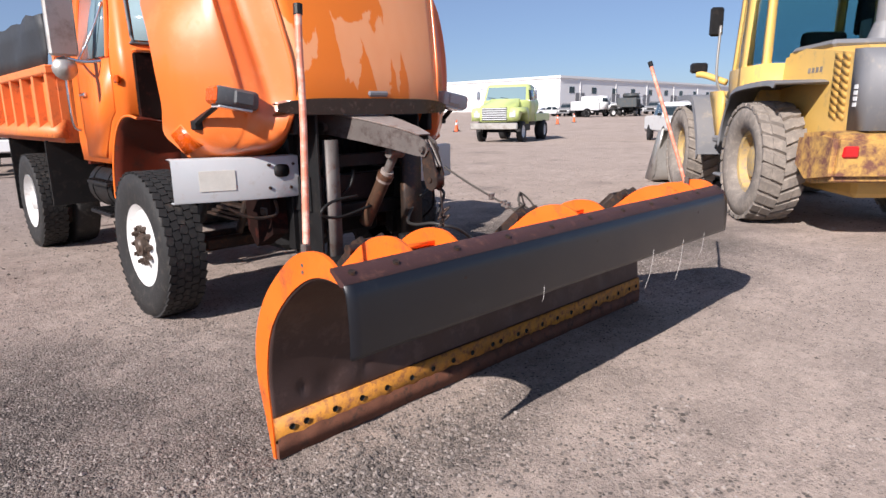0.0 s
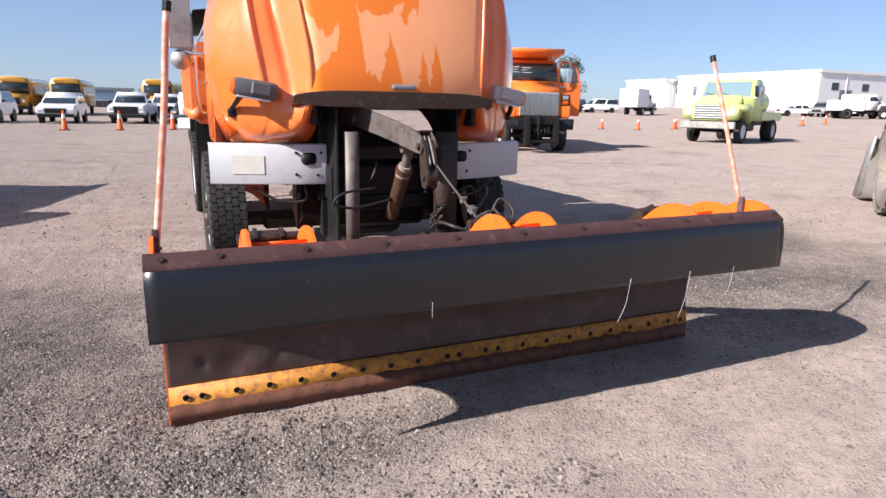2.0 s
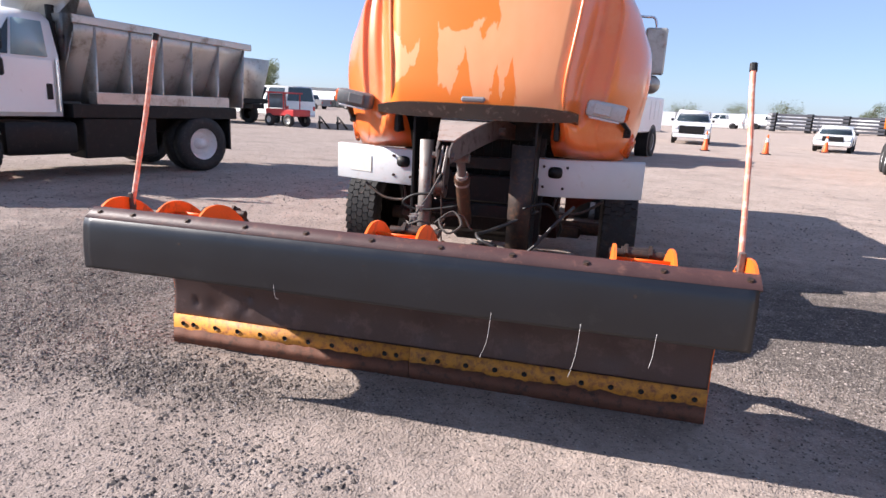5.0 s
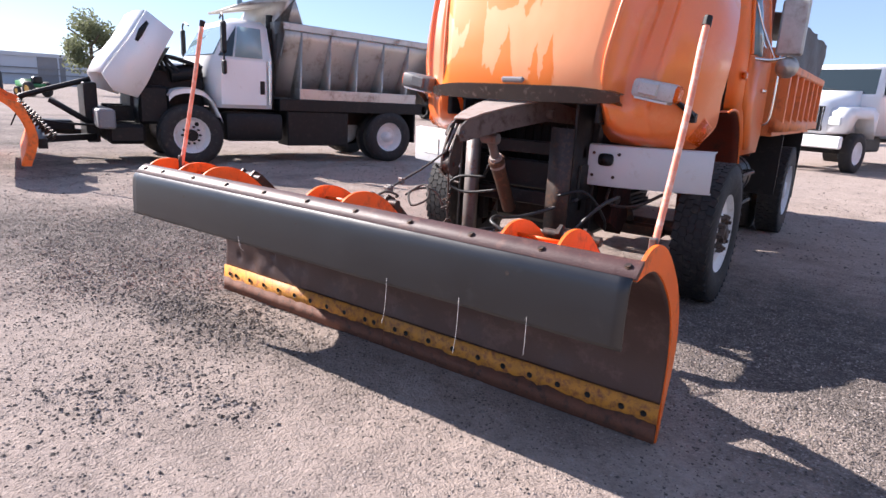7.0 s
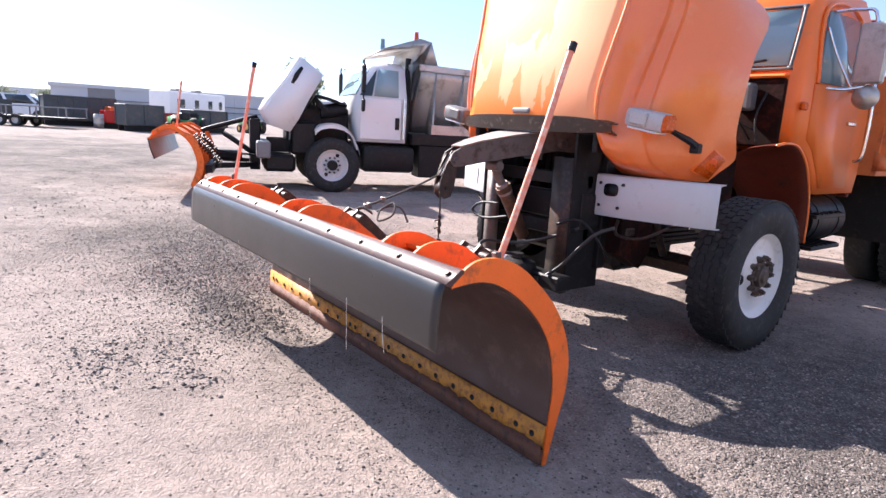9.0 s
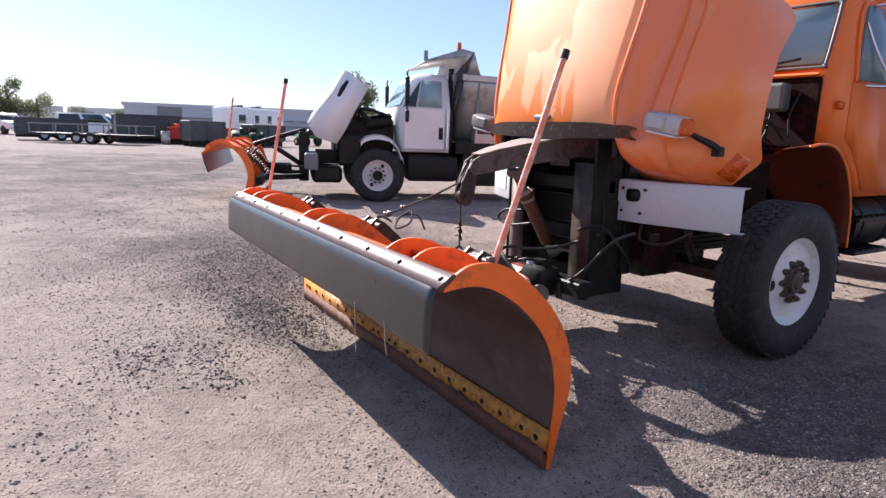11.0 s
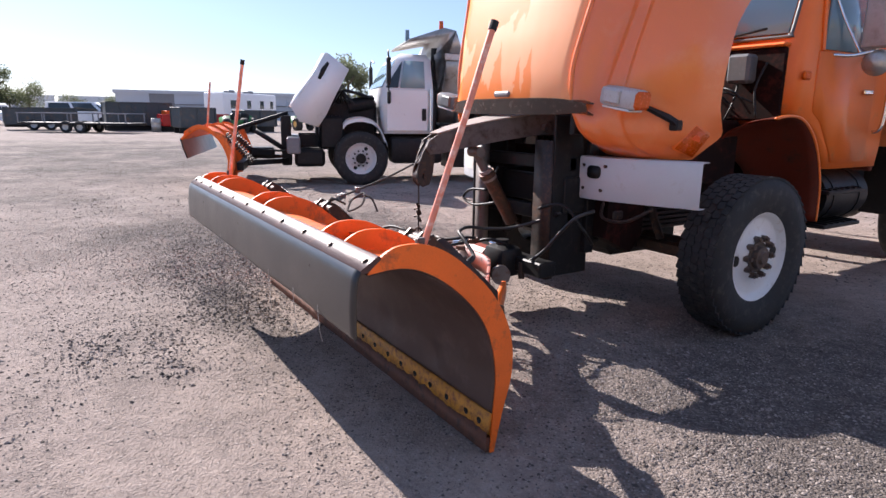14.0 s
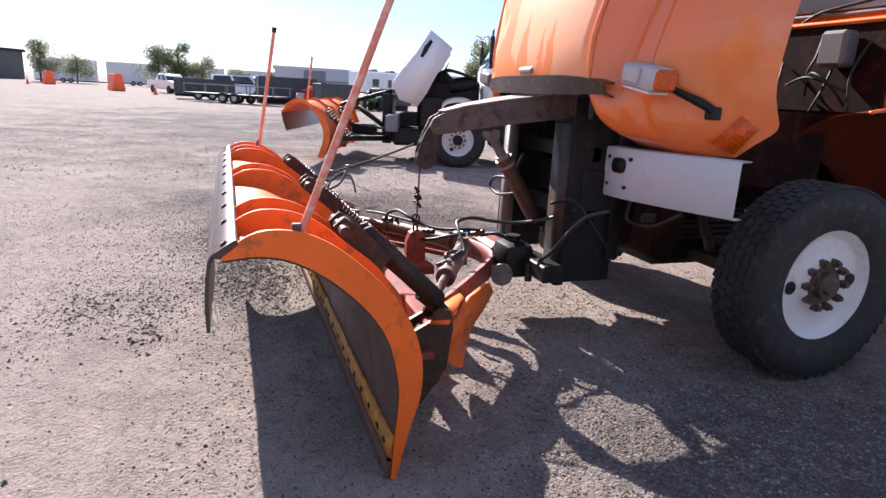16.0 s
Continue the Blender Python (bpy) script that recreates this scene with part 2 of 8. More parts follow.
def ground_mat():
    m = bpy.data.materials.new("gravel_lot")
    m.use_nodes = True
    n, l = m.node_tree.nodes, m.node_tree.links
    b = n["Principled BSDF"]
    tc = n.new("ShaderNodeTexCoord")
    def nz(s, d=6.0, r=0.6, kind="ShaderNodeTexNoise"):
        t = n.new(kind)
        t.inputs["Scale"].default_value = s
        if kind == "ShaderNodeTexNoise":
            t.inputs["Detail"].default_value, t.inputs["Roughness"].default_value = d, r
        l.new(tc.outputs["Object"], t.inputs["Vector"])
        return t
    def mr(src, a, c, d=0.0, e=1.0):
        q = n.new("ShaderNodeMapRange")
        for i, v in zip((1, 2, 3, 4), (a, c, d, e)):
            q.inputs[i].default_value = v
        l.new(src, q.inputs[0])
        return q.outputs[0]
    def mix(f, a, c, how="MIX"):
        t = n.new("ShaderNodeMix")
        t.data_type, t.blend_type = "RGBA", how
        for s, v in ((t.inputs[0], f), (t.inputs[6], a), (t.inputs[7], c)):
            if isinstance(v, (int, float)):
                s.default_value = v
            elif isinstance(v, tuple):
                s.default_value = (*v, 1)
            else:
                l.new(v, s)
        return t.outputs[2]
    def mth(op, a, c):
        q = n.new("ShaderNodeMath")
        q.operation = op
        for k, v in ((q.inputs[0], a), (q.inputs[1], c)):
            if isinstance(v, (int, float)):
                k.default_value = v
            else:
                l.new(v, k)
        return q.outputs[0]
    broad, mid = nz(0.09, 5, 0.6).outputs["Fac"], nz(1.3, 7, 0.68).outputs["Fac"]
    # loose gravel drifts beside the blade and in chance patches
    def drift(cx, cy, rx, ry, k=0.34):
        mp, q = n.new("ShaderNodeMapping"), n.new("ShaderNodeVectorMath")
        mp.inputs["Location"].default_value, mp.inputs["Scale"].default_value = (-cx / rx, -cy / ry, 0), (1 / rx, 1 / ry, 0)
        q.operation = "LENGTH"
        l.new(tc.outputs["Object"], mp.inputs["Vector"])
        l.new(mp.outputs[0], q.inputs[0])
        return mr(q.outputs["Value"], 0.35, 1.15, k, 0.0)
    near = mth("MAXIMUM", mth("MAXIMUM", drift(-0.9, 3.0, 2.7, 2.6, 0.28), drift(1.4, 1.75, 1.1, 0.35, 0.20)), mth("MAXIMUM", mth("MAXIMUM", drift(5.4, 4.0, 3.2, 2.6, 0.32), drift(2.1, 0.9, 1.0, 0.4, 0.08)), drift(-16.0, 2.0, 15.0, 8.0, 0.20)))
    chance = mth("ADD", mth("MULTIPLY", nz(0.42, 7, 0.62).outputs["Fac"], 0.6), mth("MULTIPLY", mid, 0.4))
    patch = mr(mth("ADD", chance, near), 0.50, 0.80)
    fine = nz(330, 3, 0.7).outputs["Fac"]
    clump = nz(16, 6, 0.72).outputs["Fac"]
    v1, v2 = nz(105, kind="ShaderNodeTexVoronoi"), nz(48, kind="ShaderNodeTexVoronoi")
    one = n.new("ShaderNodeSeparateColor")
    l.new(v1.outputs["Color"], one.inputs[0])
    two = n.new("ShaderNodeSeparateColor")
    l.new(v2.outputs["Color"], two.inputs[0])
    dust = mix(broad, (0.51, 0.410, 0.352), (0.61, 0.495, 0.428))
    dust = mix(mr(mid, 0.36, 0.64, 0.0, 0.45), dust, (0.36, 0.284, 0.243))
    dust = mix(mr(nz(0.33, 9, 0.7).outputs["Fac"], 0.46, 0.64, 0.0, 0.35), dust, (0.33, 0.264, 0.228))
    def streak(angle, seed, sx=0.10, sy=1.5):
        mp, t = n.new("ShaderNodeMapping"), n.new("ShaderNodeTexNoise")
        mp.inputs["Rotation"].default_value, mp.inputs["Scale"].default_value, mp.inputs["Location"].default_value = (0, 0, radians(angle)), (sx, sy, 1), (seed, seed, 0)
        t.inputs["Scale"].default_value, t.inputs["Detail"].default_value, t.inputs["Roughness"].default_value = 1.0, 9.0, 0.74
        l.new(tc.outputs["Object"], mp.inputs["Vector"])
        l.new(mp.outputs[0], t.inputs["Vector"])
        return t.outputs["Fac"]
    dust = mix(mr(nz(3.6, 9, 0.8).outputs["Fac"], 0.44, 0.60, 0.0, 0.42), dust, (0.27, 0.218, 0.19))
    dust = mix(mr(streak(24, 3.0), 0.50, 0.66, 0.0, 0.42), dust, (0.31, 0.25, 0.217))
    dust = mix(mr(streak(-38, 11.0, 0.07, 1.1), 0.52, 0.68, 0.0, 0.38), dust, (0.34, 0.272, 0.235))
    dust = mix(mr(fine, 0.30, 0.70, 0.45, 0.0), dust, (0.24, 0.19, 0.165))
    dust = mix(mr(nz(34, 5, 0.75).outputs["Fac"], 0.36, 0.60, 0.45, 0.0), dust, (0.29, 0.232, 0.20))
    ramp = n.new("ShaderNodeValToRGB")
    ramp.color_ramp.elements.new(0.45), ramp.color_ramp.elements.new(0.8)
    for i, (p, c) in enumerate(((0.0, 0.060), (0.45, 0.135), (0.8, 0.20), (1.0, 0.34))):
        e = ramp.color_ramp.elements[i]
        e.position, e.color = p, (c, c * 0.855, c * 0.775, 1)
    l.new(one.outputs[0], ramp.inputs[0])
    cover = mth("MAXIMUM", mth("MULTIPLY", patch, 0.92), mr(clump, 0.48, 0.68, 0.12, 0.60))
    col = mix(cover, dust, ramp.outputs[0])
    lump = nz(7, 6, 0.72).outputs["Fac"]
    col = mix(mth("MULTIPLY", mr(lump, 0.40, 0.60, 0.6, 0.0), patch), col, (0.090, 0.076, 0.068))
    col = mix(mth("MULTIPLY", mr(lump, 0.54, 0.70, 0.0, 0.5), patch), col, (0.25, 0.208, 0.184))
    pale = mth("MULTIPLY", mr(two.outputs[1], 0.86, 0.90), mr(v2.outputs["Distance"], 0.18, 0.34, 0.8, 0.0))
    col = mix(pale, col, (0.46, 0.40, 0.36))
    clod = mth("MULTIPLY", mr(two.outputs[0], 0.93, 0.94), mr(v2.outputs["Distance"], 0.2, 0.4, 1.0, 0.0))
    col = mix(mth("MULTIPLY", clod, 0.75), col, (0.085, 0.070, 0.062))
    l.new(col, b.inputs["Base Color"])
    b.inputs["Roughness"].default_value = 0.92
    b.inputs["Diffuse Roughness"].default_value = 0.36
    b.inputs["Specular IOR Level"].default_value = 0.12
    bp = n.new("ShaderNodeBump")
    bp.inputs["Strength"].default_value, bp.inputs["Distance"].default_value = 1.0, 0.014
    cell = mth("MULTIPLY", mth("SUBTRACT", 0.6, v1.outputs["Distance"]), mth("ADD", mth("MULTIPLY", cover, 1.1), 0.22))
    cell2 = mth("MULTIPLY", mth("SUBTRACT", 0.6, v2.outputs["Distance"]), mth("ADD", mth("MULTIPLY", cover, 0.8), 0.10))
    soil = mth("ADD", mth("MULTIPLY", nz(11, 7, 0.64).outputs["Fac"], mth("ADD", 0.35, mth("MULTIPLY", patch, 0.8))), mth("MULTIPLY", nz(55, 3, 0.6).outputs["Fac"], mth("ADD", 0.65, mth("MULTIPLY", patch, 0.6))))
    h = mth("ADD", mth("ADD", mth("MULTIPLY", cell, 0.6), mth("MULTIPLY", cell2, 0.7)), mth("ADD", soil, mth("ADD", mth("MULTIPLY", pale, 0.12), mth("MULTIPLY", fine, 0.14))))
    l.new(h, bp.inputs["Height"])
    l.new(bp.outputs[0], b.inputs["Normal"])
    return m


M_GROUND = ground_mat()


def stone_mat():
    m = bpy.data.materials.new("loose_stone")
    m.use_nodes = True
    n, l = m.node_tree.nodes, m.node_tree.links
    g, r = n.new("ShaderNodeNewGeometry"), n.new("ShaderNodeValToRGB")
    r.color_ramp.elements[0].color, r.color_ramp.elements[1].color = (0.075, 0.064, 0.058, 1), (0.38, 0.327, 0.295, 1)
    mid = r.color_ramp.elements.new(0.55)
    mid.color = (0.165, 0.139, 0.125, 1)
    l.new(g.outputs["Random Per Island"], r.inputs[0])
    l.new(r.outputs[0], n["Principled BSDF"].inputs["Base Color"])
    n["Principled BSDF"].inputs["Roughness"].default_value = 0.9
    n["Principled BSDF"].inputs["Diffuse Roughness"].default_value = 0.3
    n["Principled BSDF"].inputs["Specular IOR Level"].default_value = 0.2
    return m


M_STONE = stone_mat()


# ---- mesh helpers ----
def put(name, bm, material, parent=None, label="", smooth=True, m=None):
    if smooth:
        for f in bm.faces:
            f.smooth = True
        for e in bm.edges:
            if len(e.link_faces) == 2 and e.calc_face_angle(0) > 0.6:
                e.smooth = False
    bmesh.ops.recalc_face_normals(bm, faces=bm.faces)
    me = bpy.data.meshes.new(name)
    bm.to_mesh(me)
    bm.free()
    for q in (material if isinstance(material, (list, tuple)) else [material]):
        me.materials.append(q)
    ob = new(name, me)
    if parent:
        ob.parent = parent
    if m is not None:
        ob.matrix_basis = m
    return tagged(ob, label)


def part(name, bm, material, parent, label=""):
    return put(name, bm, material, parent, label)


def empty(name, label, category, group="", m=None):
    ob = new(name)
    if m is not None:
        ob.matrix_basis = m
    return tagged(ob, label, category, group)


def nb():
    return bmesh.new()


def bx(bm, a, b, bev=0.0, rot=None, seg=1):
    """A box between two corners, bevelled; rot: a matrix applied about its centre."""
    c = Vector([(p + q) / 2 for p, q in zip(a, b)])
    s = [abs(q - p) for p, q in zip(a, b)]
    g = bmesh.ops.create_cube(bm, size=1)["verts"]
    for v in g:
        v.co = Vector([v.co[i] * s[i] for i in range(3)])
    if bev:
        ed = list({e for v in g for e in v.link_edges})
        r = bmesh.ops.bevel(bm, geom=ed, offset=min(bev, 0.45 * min(s)), segments=seg, affect="EDGES", profile=0.5)
        g = list({v for f in r["faces"] for v in f.verts} | {v for v in g if v.is_valid})
    for v in g:
        v.co = (rot @ v.co if rot else v.co) + c
    return bm


def cyl(bm, p, q, r, r2=None, n=16, caps=True):
    p, q = Vector(p), Vector(q)
    d = q - p
    m = Matrix.Translation((p + q) / 2) @ d.to_track_quat("Z", "Y").to_matrix().to_4x4()
    bmesh.ops.create_cone(bm, cap_ends=caps, segments=n, radius1=r, radius2=r if r2 is None else r2, depth=d.length, matrix=m)
    return bm


def tube(bm, pts, r, n=8, closed=False):
    """A round bar or hose along smooth points."""
    P = [Vector(p) for p in pts]
    if len(P) > 2:
        Q = []
        for i in range(len(P) - 1):
            a, b, c, d = P[max(i - 1, 0)], P[i], P[i + 1], P[min(i + 2, len(P) - 1)]
            for k in range(5):
                t = k / 5
                Q.append(0.5 * (2 * b + (c - a) * t + (2 * a - 5 * b + 4 * c - d) * t * t + (3 * b - a - 3 * c + d) * t ** 3))
        P = Q + [P[-1]]
    rings, u = [], None
    for i, p in enumerate(P):
        d = (P[min(i + 1, len(P) - 1)] - P[max(i - 1, 0)]).normalized()
        if u is None:
            u = d.orthogonal().normalized()
        u = (u - d * u.dot(d)).normalized()
        w = d.cross(u)
        rings.append([bm.verts.new(p + r * (math.cos(2 * math.pi * k / n) * u + math.sin(2 * math.pi * k / n) * w)) for k in range(n)])
    for a, b in zip(rings, rings[1:]):
        for k in range(n):
            bm.faces.new((a[k], a[(k + 1) % n], b[(k + 1) % n], b[k]))
    bm.faces.new(rings[0]), bm.faces.new(rings[-1])
    return bm


def prism(bm, prof, a, b, axis="x"):
    """A closed outline pushed from a to b along an axis; the outline is in the other two axes, in order."""
    def at(u, v, w):
        return {"x": (w, u, v), "y": (u, w, v), "z": (u, v, w)}[axis]
    A = [bm.verts.new(at(u, v, a)) for u, v in prof]
    B = [bm.verts.new(at(u, v, b)) for u, v in prof]
    n = len(prof)
    bm.faces.new(A), bm.faces.new(B[::-1])
    for i in range(n):
        bm.faces.new((A[i], B[i], B[(i + 1) % n], A[(i + 1) % n]))
    return bm


def loft(bm, rows, close=False):
    V = [[bm.verts.new(p) for p in r] for r in rows]
    for a, b in zip(V, V[1:]):
        for i in range(len(a) - (0 if close else 1)):
            j = (i + 1) % len(a)
            bm.faces.new((a[i], a[j], b[j], b[i]))
    return V


def thick(bm, t):
    """Gives a sheet its thickness along the point normals."""
    bmesh.ops.recalc_face_normals(bm, faces=bm.faces)
    bm.normal_update()
    fs = list(bm.faces)
    back = {v: bm.verts.new(v.co - v.normal * t) for v in list(bm.verts)}
    rim = [e for e in bm.edges if len(e.link_faces) == 1]
    for f in fs:
        bm.faces.new([back[v] for v in reversed(f.verts)])
    for e in rim:
        p, q = e.verts
        bm.faces.new((p, q, back[q], back[p]))
    return bm


def lathe(bm, prof, n=32, c=(0, 0, 0), axis="x"):
    """prof: (along the axis, radius), open line turned about the axis through c."""
    rows = []
    for k in range(n):
        a = 2 * math.pi * k / n
        rows.append([{"x": (c[0] + h, c[1] + r * math.cos(a), c[2] + r * math.sin(a)), "z": (c[0] + r * math.cos(a), c[1] + r * math.sin(a), c[2] + h)}[axis] for h, r in prof])
    V = [[bm.verts.new(p) for p in r] for r in rows]
    for i in range(n):
        a, b = V[i], V[(i + 1) % n]
        for j in range(len(prof) - 1):
            bm.faces.new((a[j], a[j + 1], b[j + 1], b[j]))
    return bm


def wheel(parent, c, R=0.52, W=0.28, rim=0.29, out=1, tyre=M_TYRE, rimm=M_WRIM, lugs=True, tread=50, n=40, name="wheel"):
    """A truck wheel: dished rim with hand holes, hub, nuts, tyre with tread blocks; out: the side that its face shows (+1 or -1 along x)."""
    x, y, z = c
    s = out
    bm = nb()
    D = 0.24 * W if lugs else 0.0
    lathe(bm, [(s * W * 0.42, rim * 1.04), (s * W * 0.40, rim * 0.95), (s * (W * 0.1 + D * 0.7), rim * 0.90), (s * W * 0.03 + s * D, rim * 0.82), (s * W * 0.02 + s * D, rim * 0.62), (s * W * 0.06 + s * D, rim * 0.50), (s * W * 0.10 + s * D, rim * 0.44), (s * W * 0.10 + s * D, 0.0)], n)
    w = put(name, bm, rimm, parent, m=Matrix.Translation(c))
    for k in range(2):
        a = k * math.pi + (0.06 if lugs else 1.05)
        p = (rim * 0.70 * math.cos(a), rim * 0.70 * math.sin(a))
        bm = nb()
        cyl(bm, (s * D, *p), (s * W * 0.05 + s * D, *p), rim * 0.12, n=18)
        part("hand_hole", bm, M_BLACK, w, "dark round hand hole")
    bm = nb()
    h = W / 2
    lathe(bm, [(s * h * 0.84, rim), (s * h * 0.98, rim + 0.25 * (R - rim)), (s * h * 1.0, rim + 0.6 * (R - rim)), (s * h * 0.90, R * 0.985), (s * h * 0.6, R), (-s * h * 0.6, R), (-s * h * 0.90, R * 0.985), (-s * h * 1.0, rim + 0.6 * (R - rim)), (-s * h * 0.84, rim)], n)
    ty = part("tyre", bm, tyre, w)
    if tread:
        bm = nb()
        d = R * 0.012
        for k in range(tread):
            for j in range(5):
                a = 2 * math.pi * (k + 0.5 * (j % 2)) / tread
                xx = (j - 2) * W * 0.185
                rot = Matrix.Rotation(-a, 3, "X")
                g = bmesh.ops.create_cube(bm, size=1)["verts"]
                for v in g:
                    q = Vector((v.co.x * W * 0.168, v.co.y * 2 * math.pi * R / tread * 0.86, v.co.z * d * 2))
                    q = Matrix.Rotation(0.25 * (1 if j % 2 else -1), 3, "Z") @ q
                    v.co = rot @ (q + Vector((0, 0, R))) + Vector((xx, 0, 0))
        tagged(put("tread", bm, tyre, ty), kind="stuff")
    if lugs:
        bm = nb()
        cyl(bm, (s * (W * 0.06 + D), 0, 0), (s * (W * 0.125 + D), 0, 0), rim * 0.36, rim * 0.35, n=24)
        cyl(bm, (s * (W * 0.08 + D), 0, 0), (s * (W * 0.24 + D), 0, 0), rim * 0.27, rim * 0.24, n=18)
        cyl(bm, (s * (W * 0.24 + D), 0, 0), (s * (W * 0.29 + D), 0, 0), rim * 0.17, rim * 0.13, n=14)
        hub = part("hub", bm, M_HUB, w, "oily rusted wheel hub with ten studs")
        bm = nb()
        cyl(bm, (0, 0, 0), (s * W * 0.13, 0, 0), 0.023, n=6)
        cyl(bm, (s * W * 0.13, 0, 0), (s * W * 0.19, 0, 0), 0.014, n=6)
        stud = part("stud", bm, M_HUB, hub)
        for k in range(10):
            a = 2 * math.pi * k / 10
            if k:
                o = new("stud", stud.data)
                o.parent = hub
                stud = o
            stud.location = (s * (W * 0.07 + D), rim * 0.42 * math.cos(a), rim * 0.42 * math.sin(a))
    return w


# ---- ground ----
def height(x, y):
    d = max(0.0, x * 0.94 + y * 0.34 - 42)
    return min(d * 0.02, 3.0)


def value_noise(x, y, scale, seed, octaves=3, gain=0.5):
    """Smooth noise from -1 to 1 on arrays of places; scale: cells to the metre."""
    rng = np.random.default_rng(seed)
    grid = rng.uniform(-1, 1, (256, 256))
    out, amp, total = np.zeros_like(x), 1.0, 0.0
    for k in range(octaves):
        u, v = x * scale + 31.7 * k, y * scale + 17.3 * k
        i, j = np.floor(u).astype(int), np.floor(v).astype(int)
        f, g = u - i, v - j
        f, g = f * f * (3 - 2 * f), g * g * (3 - 2 * g)
        i, j = i % 255, j % 255
        out += amp * ((grid[i, j] * (1 - f) + grid[i + 1, j] * f) * (1 - g) + (grid[i, j + 1] * (1 - f) + grid[i + 1, j + 1] * f) * g)
        total, amp, scale = total + amp, amp * gain, scale * 2.1
    return out / total


# heaps and drifts of loose gravel: centre, half widths, weight
DRIFTS = ((-0.7, 3.1, 2.4, 2.3, 0.8), (0.4, 1.9, 1.1, 0.5, 0.6), (1.35, 1.80, 0.75, 0.20, 0.9), (2.05, 0.72, 0.75, 0.22, 0.40), (2.2, 1.15, 0.5, 0.18, 0.5), (4.9, 3.7, 2.1, 1.8, 0.65), (2.9, 0.42, 0.5, 0.25, 0.35), (1.4, 1.98, 0.5, 0.06, 0.6), (3.1, 1.05, 0.8, 0.4, -0.30), (3.6, 0.2, 1.2, 0.6, -0.2))
FINE = (-4.0, 9.0, -2.0, 7.5)
MIDDLE = (-26.0, 18.0, -8.0, 24.0)


def gravel(x, y):
    """How thickly loose gravel lies, about 0 to 1."""
    g = 0.24 + 0.30 * value_noise(x, y, 0.8, 11, 4) + 0.18 * value_noise(x, y, 4.0, 12, 2)
    for cx, cy, rx, ry, w in DRIFTS:
        g = g + w * np.exp(-((x - cx) / rx) ** 2 - ((y - cy) / ry) ** 2)
    return np.clip(g, 0.03, 1.15)


def relief(x, y):
    """Small unevenness of the packed ground near the plow."""
    x0, x1, y0, y1 = FINE
    win = np.clip(np.minimum(np.minimum(x - x0, x1 - x), np.minimum(y - y0, y1 - y)) / 0.6, 0, 1)
    g = gravel(x, y)
    return win * ((0.006 + 0.010 * g) * value_noise(x, y, 1.7, 5, 2) + (0.0035 + 0.0095 * g) * value_noise(x, y, 6.0, 6, 2) + (0.0018 + 0.0070 * g) * value_noise(x, y, 15.0, 7, 2) - 0.004)


def ruts(x, y):
    """Broad ruts and worn tracks of the lot farther off."""
    x0, x1, y0, y1 = MIDDLE
    win = np.clip(np.minimum(np.minimum(x - x0, x1 - x), np.minimum(y - y0, y1 - y)) / 3.0, 0, 1)
    a, b, c, d = FINE
    win = win * np.clip(np.maximum(np.maximum(a + 0.6 - x, x - b + 0.6), np.maximum(c + 0.6 - y, y - d + 0.6)) / 0.6, 0, 1)
    u, v = x * 0.88 + y * 0.47, y * 0.88 - x * 0.47
    return win * (0.012 * value_noise(u * 0.22, v, 1.3, 21, 3) + 0.012 * value_noise(x, y, 0.9, 22, 2) + 0.012 * value_noise(x, y, 2.6, 23, 3, 0.6))


def quick_mesh(name, verts, faces, material, smooth):
    """A mesh from arrays; all faces have the same number of corners."""
    me = bpy.data.meshes.new(name)
    n, k = faces.shape
    me.vertices.add(len(verts)), me.loops.add(n * k), me.polygons.add(n)
    me.vertices.foreach_set("co", verts.astype(np.float32).ravel())
    me.loops.foreach_set("vertex_index", faces.astype(np.int32).ravel())
    me.polygons.foreach_set("loop_start", np.arange(0, n * k, k, dtype=np.int32))
    me.polygons.foreach_set("use_smooth", np.full(n, smooth))
    me.update(calc_edges=True)
    me.materials.append(material)
    return me


def build_ground():
    far = [*range(-60, 70, 4), -2500, -1000, -400, -200, -120, 100, 140, 200, 260, 400, 1000, 2500]
    x0, x1, y0, y1 = FINE
    xs = np.array(sorted({*np.arange(x0, x1 + 0.001, 0.032).round(3).tolist(), *np.arange(MIDDLE[0], x0, 0.11).round(3).tolist(), *np.arange(x1, MIDDLE[1], 0.11).round(3).tolist(), *[float(v) for v in far if not MIDDLE[0] < v < MIDDLE[1]]}))
    ys = np.array(sorted({*np.arange(y0, y1 + 0.001, 0.032).round(3).tolist(), *np.arange(MIDDLE[2], y0, 0.11).round(3).tolist(), *np.arange(y1, MIDDLE[3], 0.11).round(3).tolist(), *[float(v) for v in far if not MIDDLE[2] < v < MIDDLE[3]]}))
    X, Y = np.meshgrid(xs, ys)
    Z = np.minimum(np.maximum(X * 0.94 + Y * 0.34 - 42, 0) * 0.02, 3.0)
    near = (X >= x0) & (X <= x1) & (Y >= y0) & (Y <= y1)
    Z[near] += relief(X[near], Y[near])
    Z += ruts(X, Y)
    w, h = len(xs), len(ys)
    i = (np.arange(h - 1)[:, None] * w + np.arange(w - 1)[None]).ravel()
    me = quick_mesh("ground", np.stack([X.ravel(), Y.ravel(), Z.ravel()], 1), np.stack([i, i + 1, i + w + 1, i + w], 1), M_GROUND, True)
    return tagged(new("ground", me), "wide gravel lot of pinkish packed dirt with loose stone", "ground", kind="structure")


build_ground()


